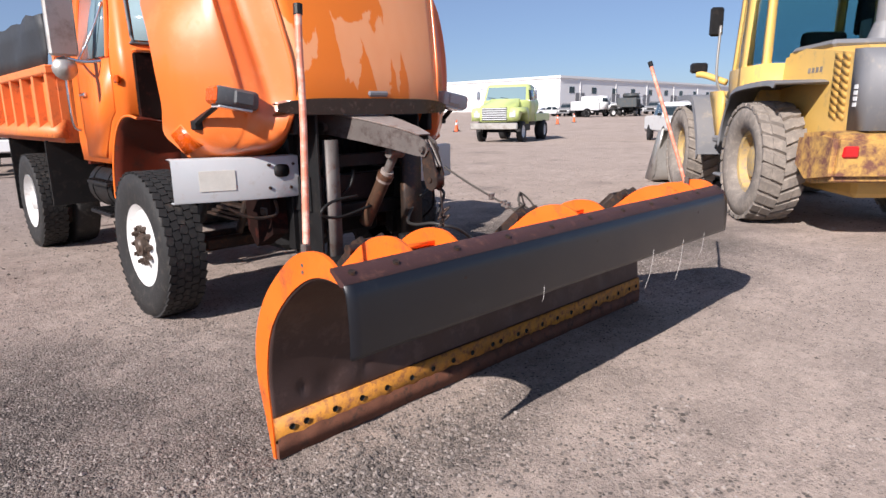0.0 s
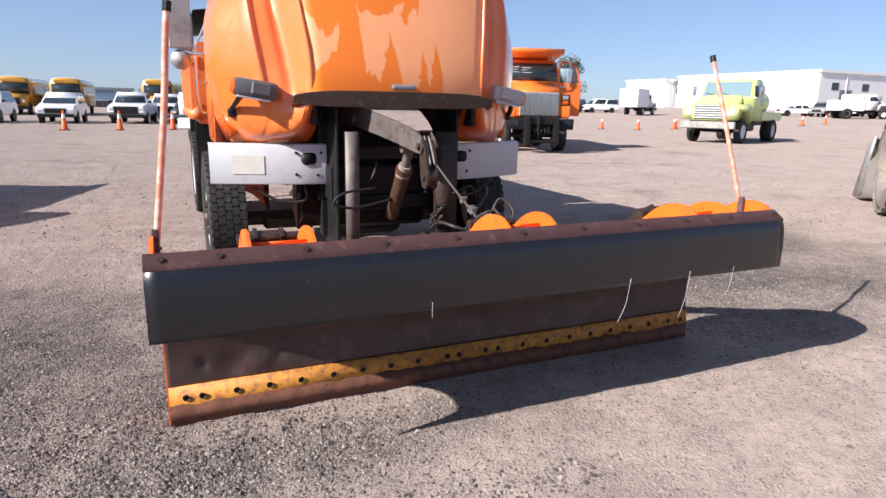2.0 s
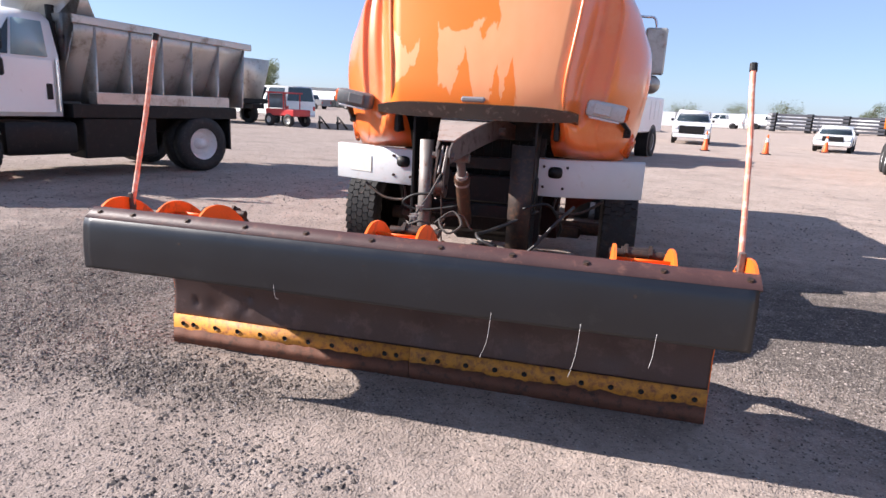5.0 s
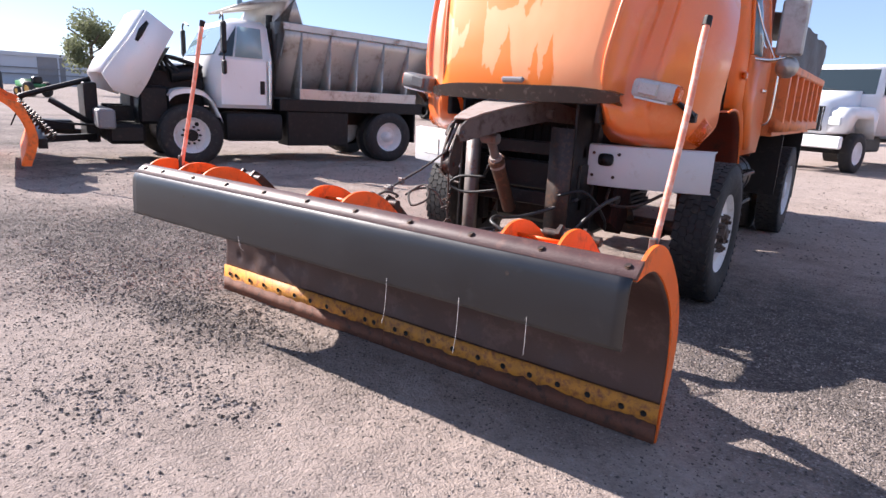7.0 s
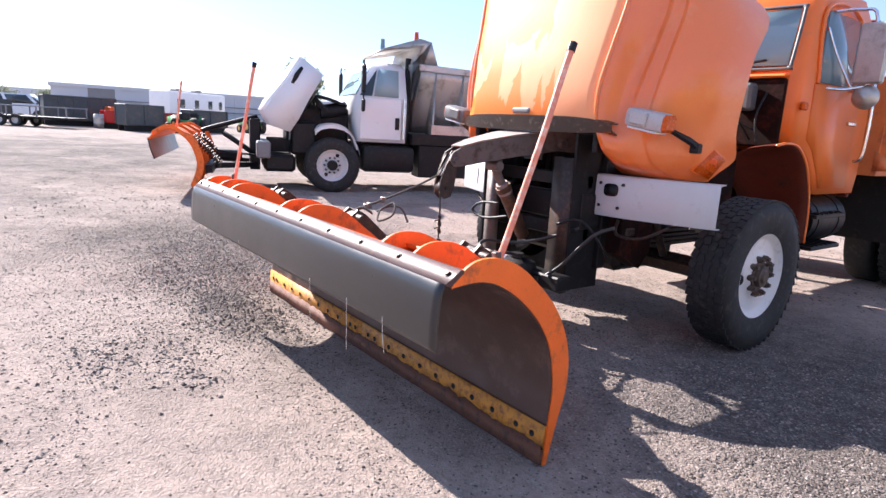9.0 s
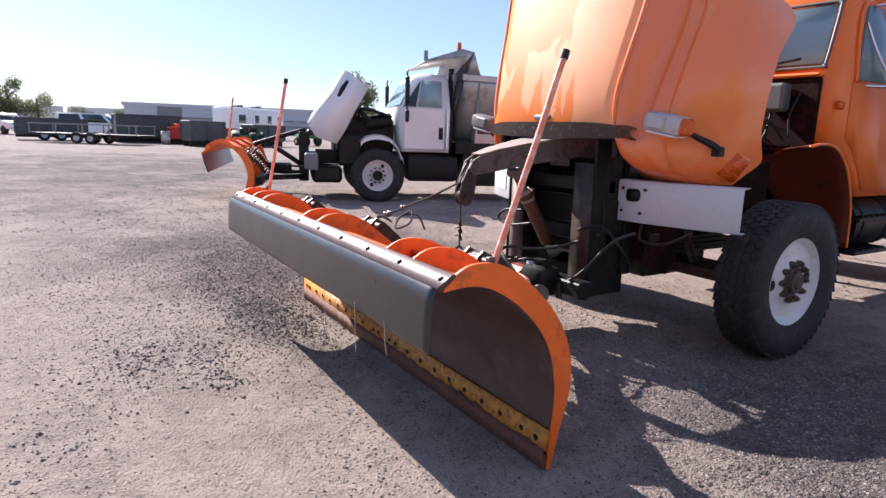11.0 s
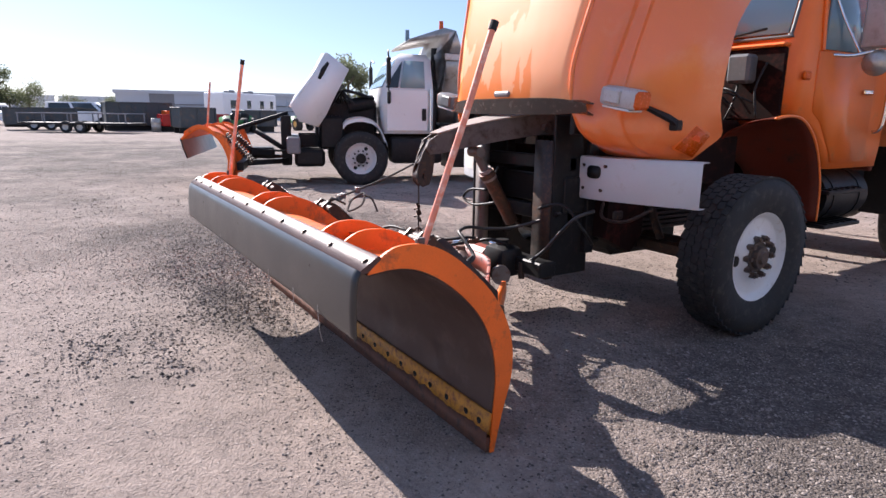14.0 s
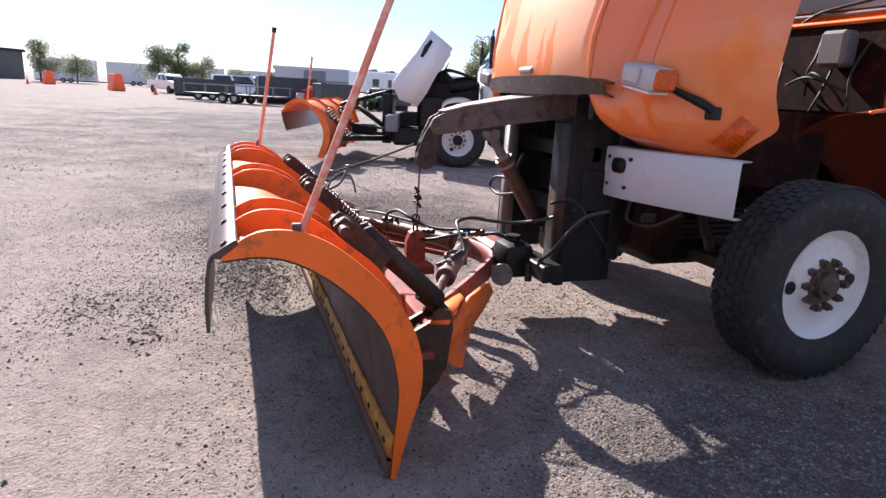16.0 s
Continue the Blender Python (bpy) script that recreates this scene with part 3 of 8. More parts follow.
# scraped-up clods in clusters: centre, spread, count
CLODS = ((2.02, 0.40, 0.12, 0.10, 60), (2.0, 0.86, 0.20, 0.10, 190), (2.45, 1.20, 0.20, 0.07, 150), (2.05, 1.24, 0.22, 0.07, 220), (1.34, 1.85, 0.25, 0.06, 300), (1.75, 1.96, 0.35, 0.04, 200), (2.87, 0.33, 0.2, 0.12, 70), (1.65, 1.52, 0.2, 0.10, 120), (0.5, 1.85, 0.4, 0.2, 240), (1.0, 1.72, 0.3, 0.10, 260), (0.2, 2.65, 0.4, 0.15, 200), (-0.8, 3.3, 0.8, 0.25, 240), (-1.2, 2.2, 0.6, 0.4, 200), (5.2, 4.4, 0.5, 0.4, 120), (3.1, 1.0, 0.9, 0.5, 60))


def build_stones():
    """Loose angular stones, thickest along the drift that the blade has scraped."""
    rng = np.random.default_rng(4)
    n = 640000
    x, y = rng.uniform(-3.4, 8.4, n), rng.uniform(-1.5, 6.6, n)
    near = np.exp(-((x - 2.2) / 4.2) ** 2 - ((y - 1.8) / 3.0) ** 2)
    keep = rng.random(n) < gravel(x, y) ** 1.25 * (0.14 + 0.62 * near)
    x, y = x[keep], y[keep]
    r = 0.0026 + 0.0080 * rng.random(len(x)) ** 2.6 * (0.6 + 0.6 * gravel(x, y))
    big = rng.random(len(x)) < 0.004
    r[big] += 0.009 * rng.random(big.sum())
    # sparser, coarser stones farther off
    k = 170000
    u, v = rng.uniform(-20, 16, k), rng.uniform(-4, 18, k)
    outer = ~((u > -3.4) & (u < 8.4) & (v > -1.5) & (v < 6.6)) & (rng.random(k) < np.exp(-((u - 1) / 11) ** 2 - ((v - 3) / 9) ** 2) * (0.3 + gravel(u, v)))
    x, y = np.append(x, u[outer]), np.append(y, v[outer])
    r = np.append(r, 0.006 + 0.013 * rng.random(outer.sum()) ** 2.5)
    for cx, cy, sx, sy, k in CLODS:
        k = int(k * 0.6)
        x, y = np.append(x, rng.normal(cx, sx, k)), np.append(y, rng.normal(cy, sy, k))
        r = np.append(r, 0.004 + 0.013 * rng.random(k) ** 3)
    m = len(x)
    shape = np.array([(1, 0, 0.05), (0.2, 0.9, 0.1), (-0.9, 0.2, 0), (-0.1, -1, 0.1), (0.1, 0.1, 0.62), (0, 0, -0.5)])
    q = shape[None] * rng.uniform(0.65, 1.35, (m, 6, 3)) * r[:, None, None]
    a = rng.uniform(0, 6.283, m)
    c, s = np.cos(a)[:, None], np.sin(a)[:, None]
    z = relief(x, y) + ruts(x, y) + r * 0.12
    verts = np.stack([x[:, None] + c * q[..., 0] - s * q[..., 1], y[:, None] + s * q[..., 0] + c * q[..., 1], z[:, None] + q[..., 2]], -1).reshape(-1, 3)
    tri = np.array([(0, 1, 4), (1, 2, 4), (2, 3, 4), (3, 0, 4), (1, 0, 5), (2, 1, 5), (3, 2, 5), (0, 3, 5)])
    faces = (np.arange(m)[:, None, None] * 6 + tri[None]).reshape(-1, 3)
    me = quick_mesh("loose_gravel", verts, faces, M_STONE, False)
    tagged(new("loose_gravel", me), "grey and tan loose gravel scattered over packed dirt", "gravel", kind="stuff")


build_stones()


# ---- the plow ----
M_PALEP = pmat("pale_plate", (0.30, 0.25, 0.225), 0.7, var=0.2, scale=7, dirt=(0.18, 0.10, 0.07), amount=0.3, bump=0.1)
M_DEFL = pmat("scuffed_deflector", (0.035, 0.024, 0.02), 0.22, var=0.35, scale=7, dirt=(0.10, 0.065, 0.05), amount=0.3, bump=0.1)
M_STEELP = pmat("scuffed_post", (0.17, 0.15, 0.14), 0.55, metal=0.3, var=0.3, scale=9, dirt=(0.12, 0.06, 0.04), amount=0.35, bump=0.15)
# dark red taken near black, gloss cut: the engine bay's shade is in the colour
M_WALLD = pmat("shade_dark_bay_red", (0.014, 0.006, 0.005), 0.8, var=0.3, scale=6, dirt=(0.060, 0.014, 0.010), amount=0.35, bump=0.2, spec=0.1)
INNER = [(2.195, 0.0), (2.205, 0.18), (2.215, 0.33), (2.20, 0.45), (2.165, 0.56), (2.10, 0.66), (2.01, 0.75), (1.92, 0.815), (1.83, 0.858), (1.74, 0.872), (1.635, 0.862)]
OUTER = [(2.215, 0.0), (2.255, 0.18), (2.295, 0.33), (2.295, 0.47), (2.255, 0.60), (2.18, 0.72), (2.08, 0.82), (1.97, 0.905), (1.86, 0.95), (1.74, 0.95), (1.64, 0.89)]


def smooth_line(pts, k=4):
    out = []
    P = [Vector((*p, 0)) for p in pts]
    for i in range(len(P) - 1):
        a, b, c, d = P[max(i - 1, 0)], P[i], P[i + 1], P[min(i + 2, len(P) - 1)]
        for j in range(k):
            t = j / k
            q = 0.5 * (2 * b + (c - a) * t + (2 * a - 5 * b + 4 * c - d) * t * t + (3 * b - a - 3 * c + d) * t ** 3)
            out.append((q.x, q.y))
    return out + [tuple(pts[-1])]


def curved_plate(x, t, inner, outer):
    bm = nb()
    I, Q = smooth_line(inner), smooth_line(outer)
    for s in (-1, 1):
        loft(bm, [[(x + s * t / 2, *p) for p in I], [(x + s * t / 2, *p) for p in Q]])
    for L in (I, Q):
        loft(bm, [[(x - t / 2, *p) for p in L], [(x + t / 2, *p) for p in L]])
    for k in (0, -1):
        bm.faces.new([bm.verts.new(v) for v in ((x - t / 2, *I[k]), (x + t / 2, *I[k]), (x + t / 2, *Q[k]), (x - t / 2, *Q[k]))])
    bmesh.ops.remove_doubles(bm, verts=bm.verts, dist=0.0005)
    return bm


def coil(bm, p, q, r, wire, turns, n=10):
    p, q = Vector(p), Vector(q)
    d = q - p
    m = d.to_track_quat("Z", "Y").to_matrix()
    pts = []
    for i in range(turns * n + 1):
        a = 2 * math.pi * i / n
        pts.append(p + m @ Vector((r * math.cos(a), r * math.sin(a), d.length * i / (turns * n))))
    rings, N = [], 5
    for i, c in enumerate(pts):
        t = (pts[min(i + 1, len(pts) - 1)] - pts[max(i - 1, 0)]).normalized()
        u = (c - (p + d * i / (len(pts) - 1))).normalized()
        w = t.cross(u)
        rings.append([bm.verts.new(c + wire * (math.cos(2 * math.pi * k / N) * u + math.sin(2 * math.pi * k / N) * w)) for k in range(N)])
    for a, b in zip(rings, rings[1:]):
        for k in range(N):
            bm.faces.new((a[k], a[(k + 1) % N], b[(k + 1) % N], b[k]))
    return bm


def build_plow():
    T = empty("snow_plow", "orange snow plow with black rubber flap and yellow cutting edge", "snow plow", m=None)
    X0, X1 = 1.0, 4.077
    xs = np.linspace(X0, X1, 190)
    I = smooth_line(INNER[1:], 7)
    bm = nb()
    rows = []
    for x in xs:
        row = []
        for y, z in I:
            dy = 0.0
            for cx, cz, rr, dp in ((1.50, 0.34, 0.022, 0.026), (1.15, 0.27, 0.020, 0.020), (1.49, 0.27, 0.03, 0.012), (1.28, 0.25, 0.06, 0.012), (1.40, 0.24, 0.05, -0.010), (1.66, 0.30, 0.06, 0.010), (1.80, 0.33, 0.05, 0.009), (2.1, 0.30, 0.08, 0.010), (2.6, 0.28, 0.07, 0.010), (3.1, 0.32, 0.08, 0.010), (3.6, 0.28, 0.07, 0.012)):
                dy += dp * math.exp(-((x - cx) ** 2 + (z - cz) ** 2) / rr ** 2)
            row.append((x, y + dy + 0.003 * noise.noise(Vector((x * 3, z * 6, 0))), z))
        rows.append(row)
    loft(bm, rows)
    thick(bm, 0.008)
    part("moldboard", bm, M_MOLD, T, "concave blade face worn to brown bare steel with dents")
    bm = nb()
    loft(bm, [[(x, y + (0.034 if z < 0.8 else 0.006), z + 0.012 * (1 if z > 0.6 else 0.2)) for y, z in I] for x in (X0 + 0.01, X1 - 0.01)])
    thick(bm, 0.004)
    part("back_skin", bm, M_PLOW, T, "orange painted back of the blade")
    for x in (X0, X1):
        part("end_plate", curved_plate(x, 0.014, INNER, OUTER), M_PLOW, T, "curved orange end plate with worn rim")
    RI = [(y + 0.01, z + 0.004) for y, z in INNER[1:]]
    RO = [(y + 0.02 * (z < 0.8), z + 0.006) for y, z in OUTER[1:]]
    for x in (1.33, 1.57, 2.43, 2.67, 3.53, 3.77):
        part("rib", curved_plate(x, 0.012, RI, RO), M_PLOW, T)
    for a, b in ((1.33, 1.57), (2.43, 2.67), (3.53, 3.77)):
        bm = nb()
        prism(bm, [(1.80, 0.895), (1.97, 0.852), (2.06, 0.79), (2.07, 0.80), (1.98, 0.868), (1.80, 0.912)], a + 0.006, b - 0.006)
        part("rib_bridge", bm, M_PLOW, T)
    for a, b in ((X0, 2.512), (2.516, X1)):
        bm = nb()
        prism(bm, [(2.178, 0.072), (2.198, 0.070), (2.206, 0.182), (2.184, 0.184)], a, b)
        e = part("cutting_edge", bm, M_EDGE, T, "yellow bolted cutting edge with chipped paint")
        bm = nb()
        k = 60
        tops = [[(a + (b - a) * i / k, 2.1755, 0.004), (a + (b - a) * i / k, 2.1775, 0.098 + 0.016 * noise.noise(Vector((i * 0.31, a, 0))) + 0.010 * noise.noise(Vector((i * 1.7, a, 4)))), (a + (b - a) * i / k, 2.199, 0.074), (a + (b - a) * i / k, 2.194, 0.0)] for i in range(k + 1)]
        loft(bm, tops, close=True)
        bm.faces.new([bm.verts.new(p) for p in tops[0]]), bm.faces.new([bm.verts.new(p) for p in tops[-1]])
        part("wear_edge", bm, M_RUST, e, "rusty ground-down lower edge")
    bolt = None
    for x in (1.07, 1.14, 1.29, 1.44, 1.59, 1.75, 1.90, 2.05, 2.20, 2.37, 2.44, 2.60, 2.68, 2.84, 3.0, 3.16, 3.31, 3.46, 3.61, 3.76, 3.92, 4.02):
        if bolt is None:
            bm = nb()
            lathe(bm, [(0.003, 0.015), (0.0, 0.013), (-0.001, 0.006), (-0.001, 0.0)], 12, axis="z")
            for v in bm.verts:
                v.co = Matrix.Rotation(math.pi / 2, 3, "X") @ v.co
            bolt = part("edge_bolt", bm, M_BLACK, T)
        else:
            o = new("edge_bolt", bolt.data)
            o.parent = T
            bolt = o
        bolt.location = (x, 2.1795, 0.130)
    bm = nb()
    st = [[(x, y, z + 0.002 * noise.noise(Vector((x * 4, 0, 0)))) for y, z in ((1.612, 0.870), (1.606, 0.881), (1.672, 0.926), (1.682, 0.924), (1.684, 0.912), (1.63, 0.868))] for x in np.linspace(0.972, 4.085, 24)]
    loft(bm, st, close=True)
    bm.faces.new([bm.verts.new(p) for p in st[0]]), bm.faces.new([bm.verts.new(p) for p in st[-1]])
    part("top_strip", bm, M_STRIP, T, "rusty steel clamp strip along the top lip")
    head = None
    nrm = Vector((0, -0.54, 0.84))
    for x in (1.03, 1.222, 1.53, 1.84, 2.154, 2.474, 2.794, 3.109, 3.417, 3.722, 4.045):
        if head is None:
            bm = nb()
            cyl(bm, (0, 0, 0), tuple(nrm * 0.008), 0.010, n=6)
            cyl(bm, tuple(nrm * -0.002), tuple(nrm * 0.003), 0.014, n=12)
            head = part("strip_bolt", bm, M_GREASE, T)
        else:
            o = new("strip_bolt", head.data)
            o.parent = T
            head = o
        head.location = (x, 1.642, 0.906)
    bm = nb()
    fl = []
    for x in np.linspace(0.972, 4.074, 70):
        w = 0.006 * noise.noise(Vector((x * 1.6, 4, 0)))
        fl.append([(x, y + w * (0.9 - z) * 4, z) for y, z in smooth_line([(1.622, 0.878), (1.603, 0.846), (1.595, 0.78), (1.592, 0.71), (1.594, 0.627)])])
    loft(bm, fl)
    thick(bm, 0.011)
    fp = part("rubber_flap", bm, M_FLAP, T, "black rubber snow flap hanging from the top lip")
    for x in (1.10, 1.52, 2.46, 3.62):
        bm = nb()
        cyl(bm, (x, 1.605, 0.80), (x, 1.586, 0.803), 0.009, n=6)
        part("flap_bolt", bm, M_GREASE, fp)
    # loose threads that hang from the flap
    for x, z, d in ((2.02, 0.585, 0.012), (3.045, 0.44, -0.04), (3.42, 0.41, -0.03), (3.72, 0.50, -0.012)):
        bm = nb()
        tube(bm, [(x, 1.578, 0.66), (x + d * 0.3, 1.586, (0.62 + z) / 2), (x + d, 1.60, z)], 0.0013, 5)
        part("thread", bm, M_THREAD, fp, "pale frayed thread")
    for base, top, tn in (((4.052, 1.862, 0.90), (4.045, 2.181, 1.752), 1), ((1.012, 1.888, 0.90), (1.118, 2.013, 1.793), 0)):
        b, t = Vector(base), Vector(top)
        bm = nb()
        q = [b + (t - b) * k for k in (0.0, 0.3, 0.6, 0.85, 1.0)]
        q[1] += Vector((0.004, 0, 0)); q[2] += Vector((0.006, 0, 0))
        tube(bm, q, 0.0128, 10)
        p = part("marker_pole", bm, M_POLE, T, "sun-faded pink plastic marker pole")
        bm = nb()
        d = (t - b).normalized()
        cyl(bm, tuple(t - d * 0.03), tuple(t + d * 0.006), 0.0165, n=10)
        part("pole_cap", bm, M_BLACK, p, "black rubber cap")
        bm = nb()
        bx(bm, (b.x - 0.013, b.y - 0.016, b.z - 0.03), (b.x + 0.013, b.y + 0.016, b.z + 0.07), 0.004)
        cyl(bm, (b.x + 0.02, b.y, b.z - 0.005), (b.x - 0.02, b.y, b.z - 0.005), 0.008, n=8)
        cyl(bm, (b.x + 0.02, b.y, b.z - 0.03), (b.x - 0.02, b.y, b.z - 0.03), 0.008, n=8)
        part("pole_bracket", bm, M_ARM, p, "dull dusty pole bracket")
    # trip springs between the rib pairs
    for x in (1.45, 2.55, 3.65):
        top, low = Vector((x, 2.085, 0.875)), Vector((x, 2.50, 0.50))
        bm = nb()
        cyl(bm, (x - 0.13, 2.07, 0.87), (x + 0.13, 2.07, 0.87), 0.022, n=12)
        for s in (-0.055, 0.055):
            prism(bm, [(2.035, 0.88), (2.075, 0.915), (2.13, 0.885), (2.27, 0.755), (2.23, 0.70), (2.05, 0.84)], x + s - 0.008, x + s + 0.008)
        cyl(bm, (x - 0.075, 2.09, 0.868), (x + 0.075, 2.09, 0.868), 0.032, n=16)
        g = part("trip_spring", bm, M_GREASE, T, "trip spring with greasy clevis arms")
        bm = nb()
        if x > 3:
            for e in (-0.040, 0.040):
                prism(bm, [(2.16, 0.865), (2.19, 0.875), (2.32, 0.755), (2.51, 0.575), (2.51, 0.51), (2.47, 0.50), (2.27, 0.69), (2.15, 0.80)], x + e - 0.006, x + e + 0.006)
            prism(bm, [(2.19, 0.875), (2.32, 0.755), (2.51, 0.575), (2.503, 0.565), (2.313, 0.743), (2.185, 0.862)], x - 0.036, x + 0.036)
            part("spring_cover", bm, M_GREASE, g, "dark rusty channel over the spring")
            bm = nb()
        if x < 3:
            coil(bm, top + (low - top) * 0.12, top + (low - top) * 0.80, 0.046, 0.0085, 16)
            part("coil", bm, M_GREASE, g)
            bm = nb()
        cyl(bm, tuple(top + (low - top) * 0.08), tuple(low), 0.017, n=10)
        cyl(bm, tuple(top + (low - top) * 0.80), tuple(top + (low - top) * 1.05), 0.036, 0.03, n=12)
        part("spring_rod", bm, M_GREASE, g)
    # push frame behind the blade
    bm = nb()
    bx(bm, (1.25, 2.44, 0.33), (3.70, 2.54, 0.44), 0.012)
    for x in (1.45, 2.55, 3.65):
        bx(bm, (x - 0.10, 2.30, 0.30), (x + 0.10, 2.46, 0.335), 0.008)
        if x > 3:
            continue
        for s in (-0.09, 0.09):
            prism(bm, [(2.26, 0.10), (2.32, 0.10), (2.56, 0.32), (2.58, 0.52), (2.50, 0.56), (2.44, 0.46), (2.28, 0.36)], x + s - 0.009, x + s + 0.009)
    part("push_beam", bm, M_REDFR, T, "rust-red push beam with lugs")
    # the other lugs are red; this one's dark colour stands in for shadow
    bm = nb()
    for x in (3.58, 3.70):
        prism(bm, [(2.28, 0.08), (2.42, 0.08), (2.53, 0.24), (2.55, 0.42), (2.54, 0.50), (2.48, 0.52), (2.45, 0.46), (2.30, 0.38)], x - 0.01, x + 0.01)
    bx(bm, (3.59, 2.40, 0.14), (3.69, 2.52, 0.42), 0.02)
    part("end_lug", bm, M_GREASE, T, "lug at the blade's end, coloured dark for shadow")
    c = 2.55
    bm = nb()
    bend = smooth_line([(0.94, 2.56), (0.89, 2.62), (0.64, 2.83), (0.36, 3.05), (0.24, 3.135), (0.10, 3.185), (0.0, 3.195)], 4)
    line = [(c + u, v) for u, v in bend] + [(c - u, v) for u, v in bend[-2::-1]]
    loft(bm, [[(u, v, z) for u, v in line] for z in (0.355, 0.40, 0.475)])
    thick(bm, 0.020)
    part("a_frame", bm, M_REDFR, T, "worn red rounded push frame of upright plate")
    bm = nb()
    for s in (-1, 1):
        prism(bm, [(c + s * 0.93, 2.54), (c + s * 0.80, 2.54), (c + s * 0.22, 3.02), (c + s * 0.30, 3.08)], 0.345, 0.375, axis="z")
    bx(bm, (2.24, 3.21, 0.34), (2.62, 3.35, 0.50), 0.03)
    part("frame_floor", bm, M_REDFR, T)
    bm = nb()
    bx(bm, (2.60, 3.20, 0.33), (2.83, 3.40, 0.545), 0.05, seg=2)
    cyl(bm, (2.70, 3.30, 0.50), (2.70, 3.30, 0.58), 0.045, n=14)
    part("pivot_block", bm, M_BLACK, T, "greasy black pivot block")
    bm = nb()
    cyl(bm, (2.86, 3.165, 0.385), (2.895, 3.15, 0.385), 0.064, n=24)
    part("pivot_cap", bm, M_STEELP, T, "scuffed steel pivot cap")
    # outer bracket that ties the blade's end to the frame
    bm = nb()
    poly = [(3.58, 2.53, 0.40), (3.477, 2.636, 0.38), (3.369, 2.746, 0.44), (3.205, 2.915, 0.455), (3.165, 2.955, 0.385), (3.243, 2.877, 0.33), (3.352, 2.764, 0.268), (3.39, 2.725, 0.17), (3.41, 2.705, 0.09), (3.475, 2.64, 0.13), (3.56, 2.55, 0.22)]
    rings = [[bm.verts.new((X + e * 0.017, Y + e * 0.017, Z)) for X, Y, Z in poly] for e in (0, 1)]
    bm.faces.new(rings[0]), bm.faces.new(rings[1])
    for k in range(len(poly)):
        bm.faces.new((rings[0][k - 1], rings[0][k], rings[1][k], rings[1][k - 1]))
    g = part("gusset", bm, M_PLOW, T, "orange bent gusset plate")
    bm = nb()
    prism(bm, [(3.72, 2.44), (3.50, 2.56), (3.385, 2.70), (3.44, 2.70), (3.60, 2.60), (3.74, 2.52)], 0.452, 0.464, axis="z")
    part("top_plate", bm, M_PLOW, g)
    # angling rams
    for s in (-1, 1):
        a, b = Vector((c + s * 0.93, 2.53, 0.475)), Vector((c + s * 0.08, 3.0, 0.485))
        m1 = a + (b - a) * 0.36
        bm = nb()
        cyl(bm, tuple(m1), tuple(b), 0.046, n=20)
        cyl(bm, tuple(m1), tuple(m1 + (b - a) * 0.05), 0.052, n=20)
        cyl(bm, tuple(m1 + (b - a) * 0.28), tuple(m1 + (b - a) * 0.31), 0.050, n=20)
        cyl(bm, tuple(b + (a - b) * 0.04), tuple(b), 0.052, n=20)
        cyl(bm, (b.x, b.y, b.z - 0.10), (b.x, b.y, b.z + 0.07), 0.035, n=12)
        q = m1 + (b - a) * 0.10
        cyl(bm, tuple(q), tuple(q + Vector((0, 0, 0.07))), 0.014, n=8)
        r = part("angle_ram", bm, M_DUSTR if s > 0 else M_RAM, T, "dusty worn angling ram" if s > 0 else "rust-red hydraulic angling ram")
        bm = nb()
        cyl(bm, tuple(a), tuple(m1), 0.024, n=14)
        cyl(bm, (a.x, a.y, a.z - 0.06), (a.x, a.y, a.z + 0.06), 0.036, n=14)
        part("ram_rod", bm, M_RAM, r, "oily brown ram rod")
    # hooked lug in the middle of the frame
    bm = nb()
    prism(bm, [(2.66, 0.36), (2.78, 0.36), (2.78, 0.52), (2.76, 0.575), (2.72, 0.60), (2.68, 0.575), (2.66, 0.52)], 2.525, 2.575)
    cyl(bm, (2.50, 2.72, 0.565), (2.60, 2.72, 0.565), 0.014, n=10)
    part("centre_lug", bm, M_REDFR, T)
    bm = nb()
    prism(bm, [(2.54, 0.35), (2.80, 0.35), (2.80, 0.40), (2.54, 0.42)], 2.40, 2.70)
    part("centre_lug", bm, M_REDFR, T)
